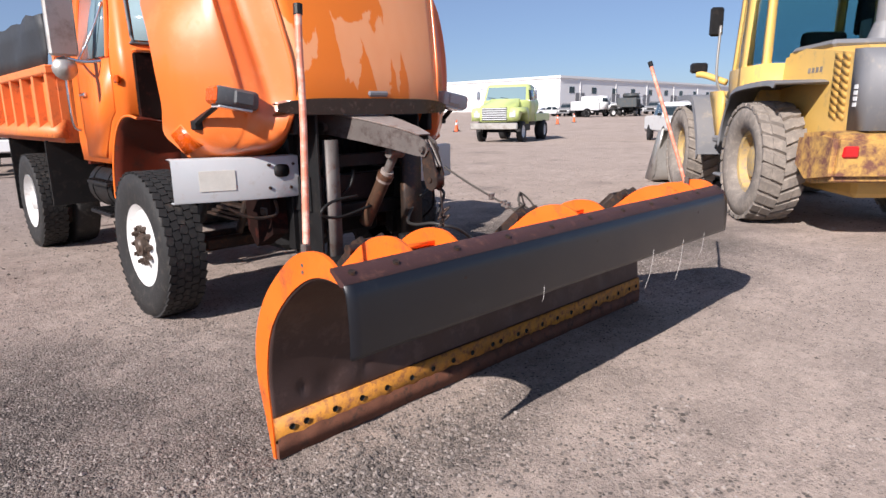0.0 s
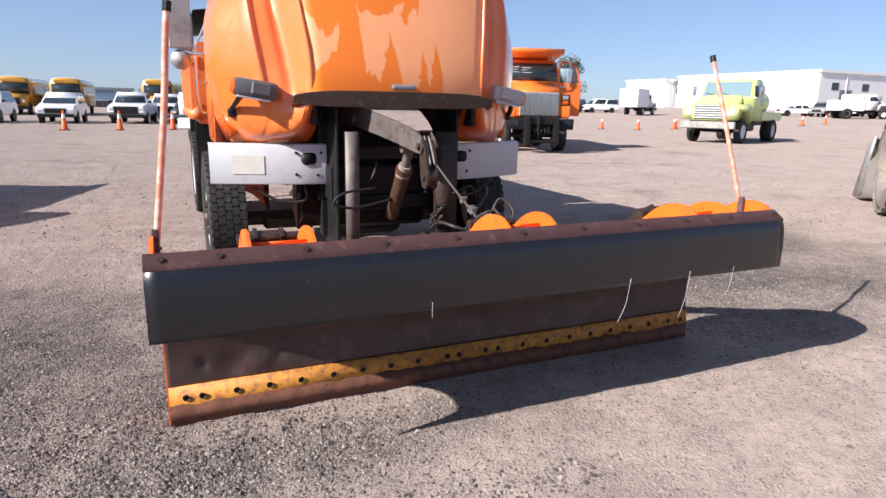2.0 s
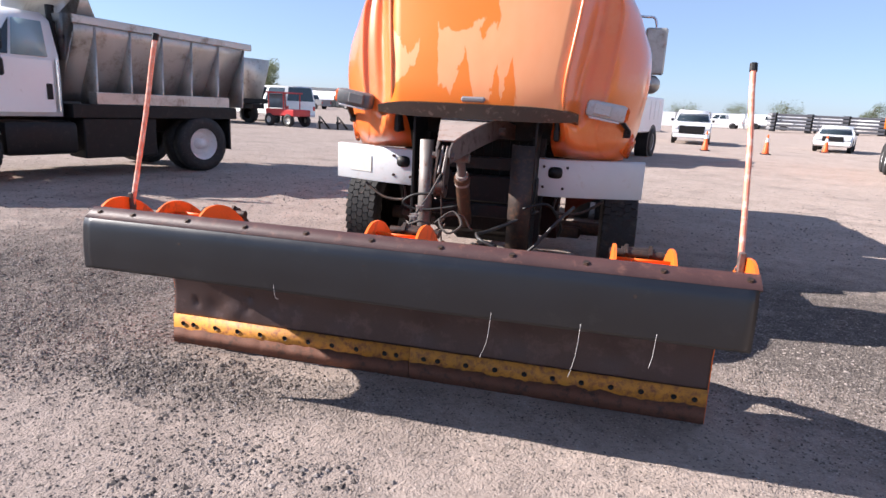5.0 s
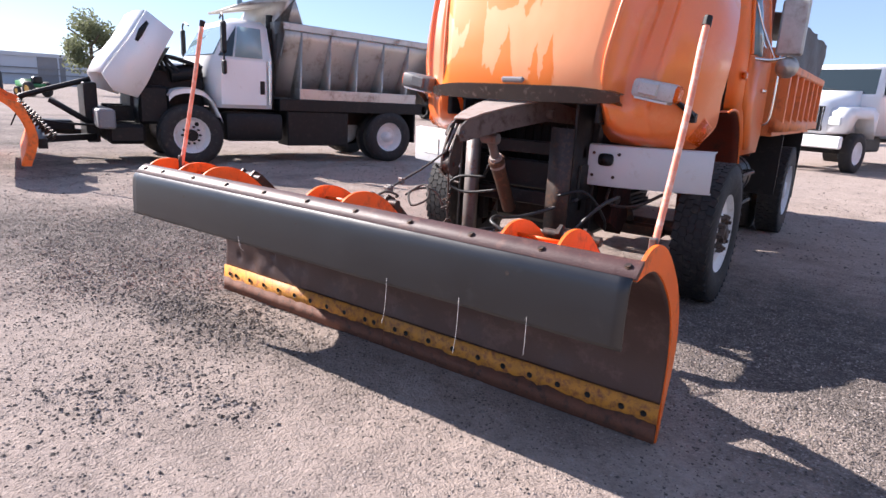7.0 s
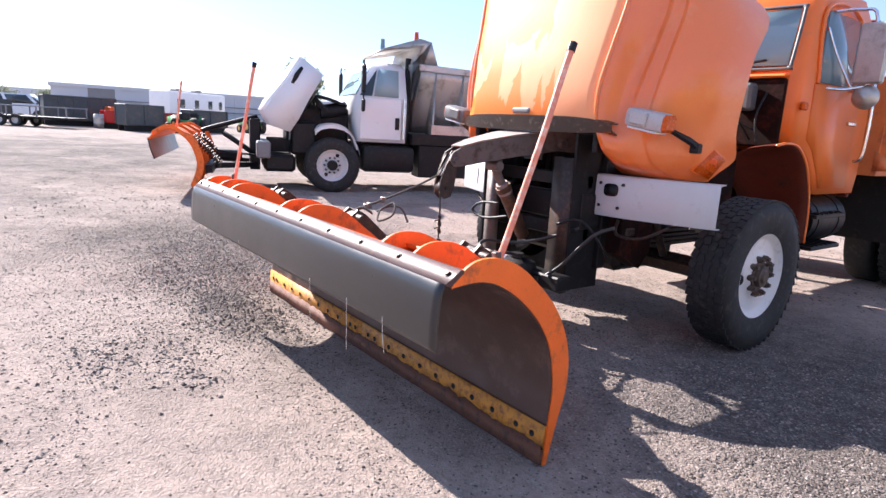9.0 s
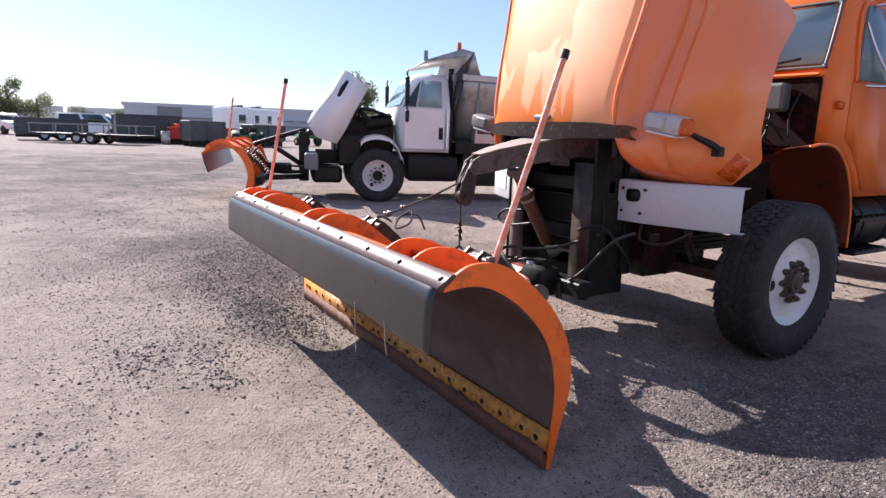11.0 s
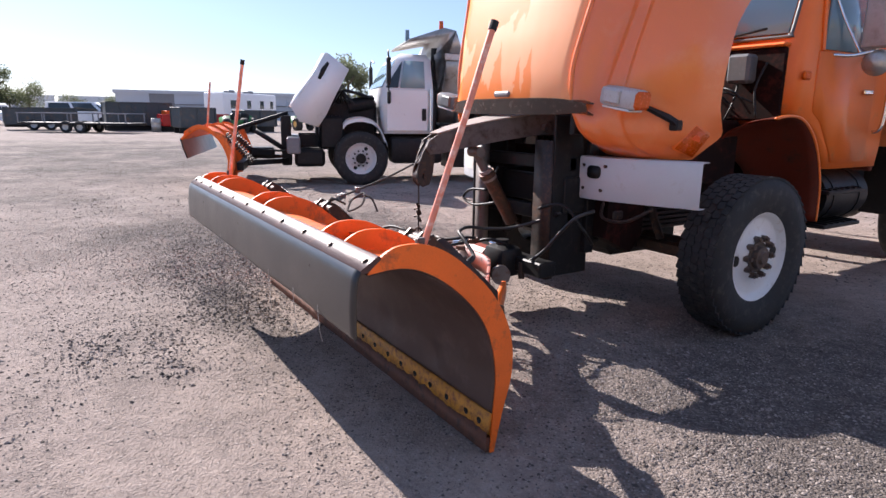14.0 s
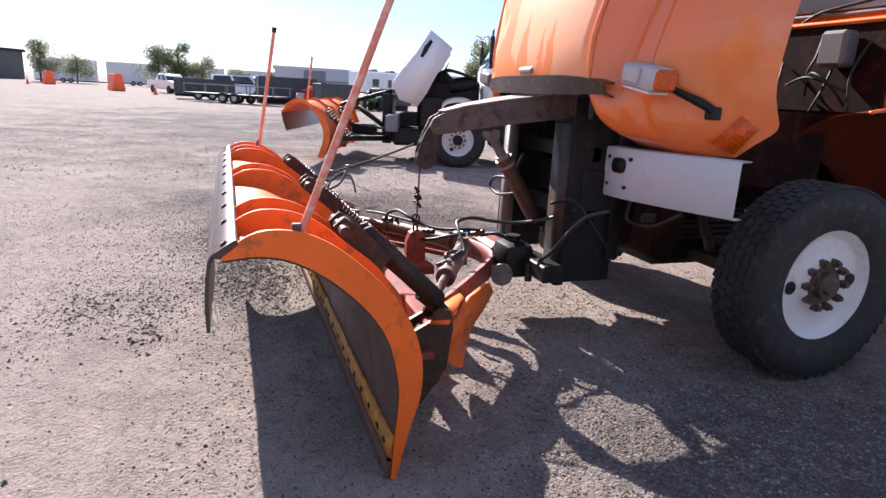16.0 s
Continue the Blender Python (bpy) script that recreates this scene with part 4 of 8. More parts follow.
    for pts, rad in (([(2.995, 2.76, 0.50), (2.985, 2.84, 0.535), (2.953, 2.883, 0.567), (2.83, 2.89, 0.645), (2.742, 2.915, 0.678), (2.70, 3.02, 0.69), (2.69, 3.16, 0.665), (2.75, 3.32, 0.665), (2.90, 3.44, 0.725), (3.052, 3.505, 0.80)], 0.0115),
                     ([(2.58, 3.315, 0.528), (2.70, 3.325, 0.49), (2.82, 3.33, 0.462), (2.93, 3.345, 0.465), (3.05, 3.375, 0.56), (3.16, 3.41, 0.70), (3.25, 3.45, 0.80), (3.30, 3.55, 0.84)], 0.0115),
                     ([(2.02, 2.66, 0.53), (2.10, 2.66, 0.60), (2.22, 2.69, 0.645), (2.38, 2.72, 0.64), (2.48, 2.80, 0.60), (2.60, 2.88, 0.60), (2.70, 2.98, 0.62), (2.66, 3.12, 0.60)], 0.010),
                     ([(2.55, 2.73, 0.53), (2.62, 2.80, 0.545), (2.70, 2.87, 0.58), (2.74, 2.97, 0.60)], 0.010),
                     ([(2.953, 2.883, 0.56), (2.99, 2.82, 0.545), (3.03, 2.76, 0.525), (3.02, 2.70, 0.50)], 0.012),
                     ([(2.90, 2.86, 0.54), (2.95, 2.80, 0.55), (3.0, 2.76, 0.54), (3.02, 2.80, 0.50)], 0.012),
                     ([(1.72, 2.60, 0.54), (1.88, 2.66, 0.56), (2.05, 2.74, 0.56), (2.20, 2.82, 0.56)], 0.009),
                     ([(2.62, 3.12, 0.56), (2.74, 3.16, 0.60), (2.80, 3.24, 0.57), (2.72, 3.32, 0.54)], 0.011)):
        bm = nb()
        tube(bm, [(p.x, p.y, p.z) for p in (Vector(v) for v in pts)], rad, 8)
        part("hydraulic_hose", bm, M_HOSEG if rad > 0.011 else M_HOSE, T)
    for p, q, m in (((2.56, 3.31, 0.535), (2.66, 3.322, 0.505), M_CHROME), ((2.72, 3.0, 0.60), (2.64, 2.94, 0.58), M_CHROME), ((2.62, 3.05, 0.57), (2.70, 3.10, 0.60), M_RAM),
                    ((2.33, 2.84, 0.53), (2.42, 2.88, 0.545), M_BLACK), ((1.90, 2.68, 0.52), (1.98, 2.72, 0.53), M_BLACK), ((2.95, 3.47, 0.745), (3.03, 3.50, 0.79), M_BLACK)):
        bm = nb()
        p, q = Vector(p), Vector(q)
        cyl(bm, tuple(p), tuple(q), 0.016, n=8)
        cyl(bm, tuple(p + (q - p) * 0.3), tuple(p + (q - p) * 0.6), 0.022, n=6)
        part("hose_coupler", bm, m, T)
    bm = nb()
    cyl(bm, (2.885, 3.33, 0.34), (2.885, 3.33, 0.45), 0.022, n=10)
    part("pivot_pin", bm, M_GREASE, T)
    return T


build_plow()


# ---- the plow truck ----
CX = 2.555


def build_truck():
    T = empty("dump_truck", "orange dump truck with raised faded hood and white wheels", "dump truck", m=None)
    # bumper with swept ends, holes and bolts
    for s in (-1, 1):
        bm = nb()
        prof = []
        xi, xo = 0.46, 1.225
        for k in range(9):
            u = k / 8
            x = CX + s * (xi + (xo - xi) * u)
            y = 3.685 + 0.215 * max(0.0, (u - 0.15) / 0.85) ** 1.3 * (1.0)
            prof.append((x, y))
        rows = [[(x, y + d, z) for x, y in prof] for d, z in ((0.05, 0.885), (0.006, 0.885), (0.0, 0.897), (0.0, 1.148), (0.006, 1.160), (0.06, 1.165))]
        loft(bm, rows)
        thick(bm, 0.007)
        b = part("bumper", bm, M_BUMPER, T, "silver-painted steel bumper half with a swept end")
        hx = CX + s * 0.585
        bm = nb()
        ol = [(hx + 0.052 * math.copysign(abs(math.cos(a)) ** 0.6, math.cos(a)), 1.065 + 0.042 * math.copysign(abs(math.sin(a)) ** 0.6, math.sin(a))) for a in np.linspace(0, 2 * math.pi, 20, endpoint=False)]
        prism(bm, ol, 3.678, 3.700, axis="y")
        part("tow_hole", bm, M_BLACK, b, "dark oval opening")
        for dx, z in ((-0.085, 1.105), (0.085, 1.105), (-0.085, 0.955), (0.06, 0.95)):
            bm = nb()
            cyl(bm, (hx + dx, 3.72, z), (hx + dx, 3.678 + max(0.0, s * dx) * 0.16, z), 0.011, n=8)
            part("bolt", bm, M_GREASE, b)
    bm = nb()
    bx(bm, (CX - 1.09, 3.7965, 0.955), (CX - 0.87, 3.7985, 1.085), 0.0008, rot=Matrix.Rotation(-0.353, 3, "Z"))
    part("plate_patch", bm, M_PATCH, T, "dull beige patch on the bumper where a plate was fixed")
    # hood, tilted forward: outer shell in rows from the bottom lip to the rear edge
    H = [(1.165, (0.56, 3.84), ((0.72, 3.83), (0.85, 3.84), (0.95, 3.88), (1.02, 3.94), (1.06, 4.02))),
         (1.235, (0.54, 3.72), ((0.69, 3.60), (0.79, 3.64), (0.91, 3.74), (1.04, 3.89), (1.105, 4.085))),
         (1.31, (0.53, 3.66), ((0.65, 3.49), (0.75, 3.56), (0.89, 3.68), (1.06, 3.86), (1.14, 4.17))),
         (1.40, (0.54, 3.60), ((0.63, 3.44), (0.72, 3.52), (0.88, 3.65), (1.07, 3.85), (1.16, 4.125))),
         (1.50, (0.56, 3.50), ((0.61, 3.42), (0.70, 3.545), (0.90, 3.625), (1.10, 3.87), (1.17, 4.085))),
         (1.70, (0.57, 3.50), ((0.61, 3.43), (0.72, 3.59), (0.93, 3.635), (1.13, 3.88), (1.195, 4.07))),
         (1.95, (0.60, 3.55), ((0.64, 3.48), (0.76, 3.66), (0.96, 3.69), (1.13, 3.93), (1.19, 4.14))),
         (2.20, (0.63, 3.61), ((0.67, 3.54), (0.79, 3.73), (0.97, 3.77), (1.08, 4.05), (1.11, 4.40))),
         (2.36, (0.65, 3.64), ((0.685, 3.57), (0.79, 3.74), (0.92, 3.81), (0.99, 4.02), (1.01, 4.26))),
         (2.50, (0.66, 3.67), ((0.70, 3.60), (0.79, 3.76), (0.88, 3.85), (0.93, 4.00), (0.95, 4.15))),
         (2.80, (0.69, 3.73), ((0.73, 3.66), (0.79, 3.78), (0.82, 3.88), (0.84, 3.98), (0.85, 4.05)))]
    bm = nb()
    rows = []
    for z, X, y in ((1.47, 0.605, 3.43), (1.50, 0.61, 3.42), (1.70, 0.61, 3.43), (1.95, 0.64, 3.48), (2.20, 0.67, 3.54), (2.50, 0.70, 3.60), (2.80, 0.73, 3.66)):
        rows.append([(X * u, y - 0.045 * (1 - abs(u) ** 2.5) + 0.002, z) for u in np.linspace(-1, 1, 17)])
    loft(bm, rows)
    thick(bm, 0.010)
    hood = put("hood", bm, M_HOOD, T, "tilted-open faded salmon hood with fresher orange streaks", m=Matrix.Translation((CX, 0, 0)))
    for s in (-1, 1):
        bm = nb()
        rows = []
        for z, inner, (pa, pb, pc, pd, pe) in H:
            g = 0.004 if z >= 1.5 else 0.004
            ridge = (pb[0] + 0.34 * (pc[0] - pb[0]), pb[1] + 0.34 * (pc[1] - pb[1]) - g)
            valley = (pb[0] + 0.70 * (pc[0] - pb[0]), pb[1] + 0.70 * (pc[1] - pb[1]) + g * 0.8)
            rows.append([(s * X, y, z) for X, y in smooth_line([inner, pa, pb, ridge, valley, pc, pd, pe], 4)])
        fine = []
        for j in range(len(rows) - 1):
            for k in range(3):
                t = k / 3
                a, b, c, d = rows[max(j - 1, 0)], rows[j], rows[j + 1], rows[min(j + 2, len(rows) - 1)]
                fine.append([tuple(0.5 * (2 * q + (r - p) * t + (2 * p - 5 * q + 4 * r - w) * t * t + (3 * q - p - 3 * r + w) * t ** 3) for p, q, r, w in zip(*pp)) for pp in zip(a, b, c, d)])
        fine.append(rows[-1])
        loft(bm, fine)
        bmesh.ops.recalc_face_normals(bm, faces=bm.faces)
        thick(bm, 0.012)
        part("fender", bm, M_FENDER, hood, "flared orange fender of the tilted hood")
    for s in (-1, 1):
        bm = nb()
        tube(bm, [(s * 0.606, 3.43, 1.48), (s * 0.612, 3.425, 1.70), (s * 0.642, 3.475, 1.95), (s * 0.672, 3.535, 2.20), (s * 0.732, 3.655, 2.80)], 0.014, 8)
        part("hood_ridge", bm, M_FENDER, hood, "rounded hood shoulder")
    # bug deflector, nose badge, grille surround
    bm = nb()
    rows = []
    for u in np.linspace(-1, 1, 21):
        e = abs(u) ** 6
        X, y0 = 0.72 * u, 3.36 + 0.09 * abs(u) ** 3
        rows.append([(X, y0 + 0.06, 1.418 + 0.012 * (1 - e)), (X, y0 + 0.004, 1.422 + 0.02 * e), (X, y0 - 0.006, 1.524 - 0.035 * e), (X, y0 + 0.06, 1.538 - 0.045 * e)])
    loft(bm, rows)
    thick(bm, 0.008)
    part("bug_deflector", bm, M_DEFL, hood, "scuffed black bug deflector along the nose")
    bm = nb()
    bx(bm, (-0.085, 3.355, 1.537), (0.085, 3.41, 1.575), 0.012)
    part("nose_badge", bm, M_GREYP, hood)
    bm = nb()
    for s in (-1, 1):
        bx(bm, (s * 0.60, 3.47, 1.30), (s * 0.56, 3.95, 1.50), 0.01)
    bx(bm, (-0.6, 3.93, 1.26), (0.6, 3.96, 1.52), 0.01)
    for k in range(13):
        bx(bm, (-0.55 + k * 0.09, 3.46, 1.44), (-0.535 + k * 0.09, 3.90, 1.47), 0.003)
    part("grille", bm, M_BLACK, hood, "black grille facing down")
    # lamps on bent arms and turn signals
    for s in (-1, 1):
        c = 0.94 if s < 0 else 0.90
        tilt = Matrix.Translation((s * c, 3.57, 1.52)) @ Matrix.Rotation(radians(9), 4, "Y") @ Matrix.Translation((-s * c, -3.57, -1.52))
        bm = nb()
        bx(bm, (s * c - 0.14, 3.50, 1.465), (s * c + 0.14, 3.635, 1.58), 0.03, seg=2)
        bx(bm, (s * (c - 0.03) - 0.06, 3.482, 1.487), (s * (c - 0.03) + 0.06, 3.51, 1.566), 0.008)
        bmesh.ops.transform(bm, matrix=tilt, verts=bm.verts)
        L = part("plow_lamp", bm, M_LAMP if s < 0 else M_PLAMP, hood, "grey auxiliary plow lamp" if s < 0 else "pale grey auxiliary plow lamp")
        bm = nb()
        bx(bm, (s * (c + 0.13) - 0.02, 3.507, 1.472), (s * (c + 0.13) + 0.02, 3.63, 1.574), 0.018)
        bmesh.ops.transform(bm, matrix=tilt, verts=bm.verts)
        part("amber_lens", bm, M_AMBER, L, "amber side lens")
        bm = nb()
        bx(bm, (s * c - 0.11, 3.51, 1.455), (s * c + 0.10, 3.625, 1.469), 0.004)
        bmesh.ops.transform(bm, matrix=tilt, verts=bm.verts)
        part("lens", bm, M_LENS, L)
        bm = nb()
        loft(bm, [[(s * (c + 0.05), 3.60, 1.49), (s * (c + 0.09), 3.60, 1.47)], [(s * 1.04, 3.78, 1.42), (s * 1.06, 3.78, 1.385)], [(s * 1.065, 3.84, 1.39), (s * 1.07, 3.84, 1.35)]])
        thick(bm, 0.022)
        bx(bm, (s * 1.06 - 0.03, 3.81, 1.34), (s * 1.06 + 0.03, 3.87, 1.40), 0.008)
        part("lamp_arm", bm, M_BLACK, L, "bent black bracket")
        out = Vector((s * 0.80, -0.42, -0.43)).normalized()
        corners = [Vector((s * x, y, z)) for x, y, z in ((1.035, 3.86, 1.238), (1.075, 3.985, 1.185), (1.13, 4.065, 1.32), (1.10, 3.97, 1.38))]
        bm = nb()
        lo = [bm.verts.new(c - out * 0.01) for c in corners]
        mid = sum(corners, Vector()) / 4
        hi = [bm.verts.new(mid + (c - mid) * 0.90 + out * 0.026) for c in corners]
        bm.faces.new(hi)
        for k in range(4):
            bm.faces.new((lo[k], lo[(k + 1) % 4], hi[(k + 1) % 4], hi[k]))
        fr = nb()
        lo = [fr.verts.new(mid + (c - mid) * 1.04 - out * 0.01) for c in corners]
        hi = [fr.verts.new(mid + (c - mid) * 1.02 + out * 0.014) for c in corners]
        fr.faces.new(hi)
        for k in range(4):
            fr.faces.new((lo[k], lo[(k + 1) % 4], hi[(k + 1) % 4], hi[k]))
        ts = part("turn_signal", bm, M_AMBER, hood, "large amber wrap-round turn signal lens")
        bm = nb()
        cyl(bm, tuple(mid + out * 0.012 + Vector((0, 0.012, 0.02))), tuple(mid + out * 0.036 + Vector((0, 0.012, 0.02))), 0.033, 0.026, n=16)
        part("signal_lens", bm, M_BARR, ts)
        part("signal_frame", fr, M_ORANGE, ts)
        bm = nb()
        for k in (1, 2):
            p, q = corners[0].lerp(corners[3], k / 3) + out * 0.026, corners[1].lerp(corners[2], k / 3) + out * 0.026
            cyl(bm, tuple(p.lerp(q, 0.08)), tuple(p.lerp(q, 0.92)), 0.003, n=6)
        part("lens_rib", bm, M_AMBER, ts)
    # frame rails, engine bay, radiator
    bm = nb()
    for s in (-1, 1):
        bx(bm, (CX + s * 0.43 - 0.04, 3.55, 0.78), (CX + s * 0.43 + 0.04, 10.0, 1.02), 0.008)
    bx(bm, (CX - 0.45, 3.70, 0.80), (CX + 0.45, 3.80, 1.0), 0.01)
    part("chassis_frame", bm, M_BLACK, T)
    bm = nb()
    bx(bm, (CX - 0.42, 4.05, 0.85), (CX + 0.42, 4.15, 1.62), 0.02)
    rad = part("radiator", bm, M_BLACK, T)
    fin = None
    for k in range(12):
        if fin is None:
            bm = nb()
            bx(bm, (-0.012, -0.008, -0.36), (0.012, 0.008, 0.36))
            fin = part("radiator_fin", bm, M_BLACK, rad)
        else:
            o = new("radiator_fin", fin.data)
            o.parent = rad
            fin = o
        fin.location = (CX - 0.39 + k * 0.071, 4.042, 1.24)
    bm = nb()
    bx(bm, (CX - 0.30, 4.3, 0.75), (CX + 0.30, 5.0, 1.55), 0.05)
    cyl(bm, (CX - 0.05, 4.25, 1.65), (CX - 0.05, 4.95, 1.65), 0.10, n=14)
    cyl(bm, (CX + 0.35, 4.4, 1.3), (CX + 0.35, 4.9, 1.3), 0.13, n=16)
    for k in range(6):
        bx(bm, (CX - 0.2, 4.35 + k * 0.11, 1.55), (CX + 0.2, 4.42 + k * 0.11, 1.62), 0.01)
    part("engine", bm, M_GREASE, T, "greasy diesel engine")
    bm = nb()
    cyl(bm, (CX - 0.95, 4.6, 0.5), (CX + 0.95, 4.6, 0.5), 0.06, n=12)
    bx(bm, (CX - 0.8, 4.5, 0.42), (CX + 0.8, 4.68, 0.52), 0.02)
    ax = part("front_axle", bm, M_GREASE, T, "greasy front axle beam")
    for s in (-1, 1):
        bm = nb()
        for k in range(4):
            bx(bm, (CX + s * 0.43 - 0.04, 4.0 + 0.1 * k, 0.60 + 0.035 * k), (CX + s * 0.43 + 0.04, 5.2 - 0.1 * k, 0.625 + 0.035 * k), 0.004)
        part("leaf_spring", bm, M_GREASE, ax)
        bm = nb()
        cyl(bm, (CX + s * 0.55, 4.45, 0.55), (CX + s * 0.5, 4.25, 1.0), 0.03, n=10)
        part("shock_absorber", bm, M_GREASE, ax)
        bm = nb()
        bx(bm, (CX + s * 0.58 - 0.05, 3.85, 0.74), (CX + s * 0.58 + 0.05, 3.95, 0.80), 0.01)
        tube(bm, [(CX + s * 0.60, 3.78, 0.86), (CX + s * 0.60, 3.78, 0.76), (CX + s * 0.78, 3.80, 0.76), (CX + s * 0.95, 3.84, 0.86)], 0.011, 6)
        part("step_loop", bm, M_GREASE, T)
    for s in (-1, 1):
        wheel(T, (CX + s * 1.10, 4.62, 0.52), 0.525, 0.28, 0.30, s)
    for s in (-1, 1):
        bm = nb()
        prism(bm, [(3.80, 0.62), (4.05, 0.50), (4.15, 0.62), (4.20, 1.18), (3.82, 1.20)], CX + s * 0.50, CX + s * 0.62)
        # box that fills the bay's dark hollow, shade painted into its colour
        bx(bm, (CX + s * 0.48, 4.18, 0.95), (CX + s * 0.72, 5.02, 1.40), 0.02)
        part("splash_shield", bm, M_WALLD, T, "splash shield coloured for the bay's black shade")
    bm = nb()
    bx(bm, (CX - 0.36, 3.86, 0.52), (CX + 0.36, 4.06, 0.84), 0.03)
    bx(bm, (CX - 0.30, 4.22, 0.38), (CX + 0.30, 4.98, 0.78), 0.05)
    part("oil_pan", bm, M_BLACK, T)
    # cab
    bm = nb()
    Z = [(1.05, 1.06), (1.22, 1.075), (1.36, 1.075), (1.45, 1.075), (1.85, 1.07), (1.95, 1.06), (2.45, 0.98), (2.62, 0.93), (2.70, 0.80)]
    yf = {1.05: 5.585, 1.22: 5.47, 1.36: 5.32, 1.45: 5.08, 1.85: 5.08, 1.95: 5.12, 2.45: 5.36, 2.62: 5.44, 2.70: 5.60}
    rows = []
    for z, X in Z:
        y0, y1 = yf[z], 6.42 if z < 2.6 else 6.36
        rows.append([(CX - X + 0.05, y0, z), (CX - X, y0 + 0.06, z), (CX - X, y1 - 0.05, z), (CX - X + 0.05, y1, z), (CX + X - 0.05, y1, z), (CX + X, y1 - 0.05, z), (CX + X, y0 + 0.06, z), (CX + X - 0.05, y0, z)])
    V = loft(bm, rows, close=True)
    bm.faces.new(V[-1]), bm.faces.new(V[0])
    cab = part("cab", bm, M_ORANGE, T, "orange steel day cab")
    # windscreen with pale rubber surround
    def ws(o, m):
        b = nb()
        loft(b, [[(CX - 0.96 + m, 5.135 - o, 1.965 + m), (CX, 5.085 - o, 1.965 + m), (CX + 0.96 - m, 5.135 - o, 1.965 + m)], [(CX - 0.90 + m, 5.362 - o, 2.46 - m), (CX, 5.32 - o, 2.46 - m), (CX + 0.90 - m, 5.362 - o, 2.46 - m)]])
        thick(b, 0.006)
        return b
    w = part("windscreen", ws(0.012, 0.03), M_SCREEN, cab, "windscreen with reflected sky in its colour")
    bm = nb()
    ring = [(-0.95, 5.122, 1.972), (0.0, 5.072, 1.972), (0.95, 5.122, 1.972), (0.895, 5.35, 2.452), (0.0, 5.308, 2.452), (-0.895, 5.35, 2.452)]
    loop = [Vector((CX + p[0], p[1], p[2])) for p in ring]
    line = []
    for i, p in enumerate(loop):
        f, e = (p - loop[i - 1]), (loop[(i + 1) % 6] - p)
        line += [p - f.normalized() * 0.06, p - f.normalized() * 0.015 + e.normalized() * 0.015, p + e.normalized() * 0.06]
    tube(bm, line + [line[0]], 0.012, 8)
    part("screen_rubber", bm, M_LAMP, w)
    for x in (-0.35, 0.35):
        bm = nb()
        tube(bm, [(CX + x, 5.07, 1.93), (CX + x + 0.12, 5.08, 1.99), (CX + x + 0.42, 5.125, 2.04)], 0.009, 6)
        part("wiper", bm, M_BLACK, cab)
    # firewall with engine bay fittings
    bm = nb()
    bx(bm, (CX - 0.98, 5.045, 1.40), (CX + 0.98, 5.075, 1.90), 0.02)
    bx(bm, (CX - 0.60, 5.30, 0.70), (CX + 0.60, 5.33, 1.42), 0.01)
    f = part("firewall", bm, M_WALLD, cab, "dark red firewall darkened for the bay's shade")
    bm = nb()
    bx(bm, (CX + 0.62, 4.92, 1.66), (CX + 0.79, 5.04, 1.86), 0.02)
    part("heater_box", bm, M_LAMP, f)
    bm = nb()
    bx(bm, (CX - 0.82, 4.92, 1.40), (CX - 0.62, 5.04, 1.55), 0.03)
    part("coolant_tank", bm, M_WHITE, f, "pale coolant bottle")
    for pts in ([(CX + 0.5, 5.03, 1.50), (CX + 0.62, 4.90, 1.62), (CX + 0.75, 4.88, 1.58), (CX + 0.78, 5.02, 1.45)], [(CX + 0.3, 5.03, 1.7), (CX + 0.45, 4.85, 1.5), (CX + 0.5, 4.8, 1.3)], [(CX + 0.66, 5.02, 1.65), (CX + 0.70, 4.92, 1.52), (CX + 0.66, 4.9, 1.40)], [(CX - 0.5, 5.03, 1.6), (CX - 0.6, 4.9, 1.5), (CX - 0.55, 4.8, 1.3)], [(CX + 0.86, 5.03, 1.80), (CX + 0.84, 4.95, 1.62), (CX + 0.88, 4.93, 1.42)], [(CX + 0.55, 5.03, 1.82), (CX + 0.60, 4.95, 1.72), (CX + 0.58, 4.93, 1.60), (CX + 0.70, 4.95, 1.48)], [(CX + 0.40, 4.98, 1.56), (CX + 0.62, 4.90, 1.60), (CX + 0.84, 4.96, 1.52)]):
        bm = nb()
        tube(bm, pts, 0.008, 6)
        part("engine_hose", bm, M_HOSE, f)
    bm = nb()
    bx(bm, (CX - 0.97, 5.03, 1.902), (CX + 0.97, 5.13, 1.93), 0.012)
    part("cowl", bm, M_ORANGE, cab)
    for s in (-1, 1):
        # door
        bm = nb()
        prism(bm, [(5.28, 1.87), (5.28, 1.47), (5.40, 1.40), (5.60, 1.16), (5.64, 1.10), (6.12, 1.10), (6.12, 1.87)], CX + s * 1.062, CX + s * 1.085)
        d = part("cab_door", bm, M_ORANGE, cab, "orange cab door")
        bm = nb()
        loft(bm, [[(CX + s * 1.072, 5.33, 1.89), (CX + s * 1.072, 6.08, 1.89)], [(CX + s * 0.99, 5.50, 2.42), (CX + s * 0.99, 6.05, 2.42)]])
        thick(bm, 0.02)
        part("door_window", bm, M_BGLASS, d, "bluish door window")
        bm = nb()
        tube(bm, [(CX + s * 1.08, 5.31, 1.88), (CX + s * 1.0, 5.47, 2.44), (CX + s * 1.0, 6.09, 2.44), (CX + s * 1.08, 6.10, 1.88)], 0.016, 6)
        cyl(bm, (CX + s * 1.075, 5.50, 1.89), (CX + s * 1.0, 5.60, 2.42), 0.011, n=6)
        part("window_frame", bm, M_ORANGE, d)
        bm = nb()
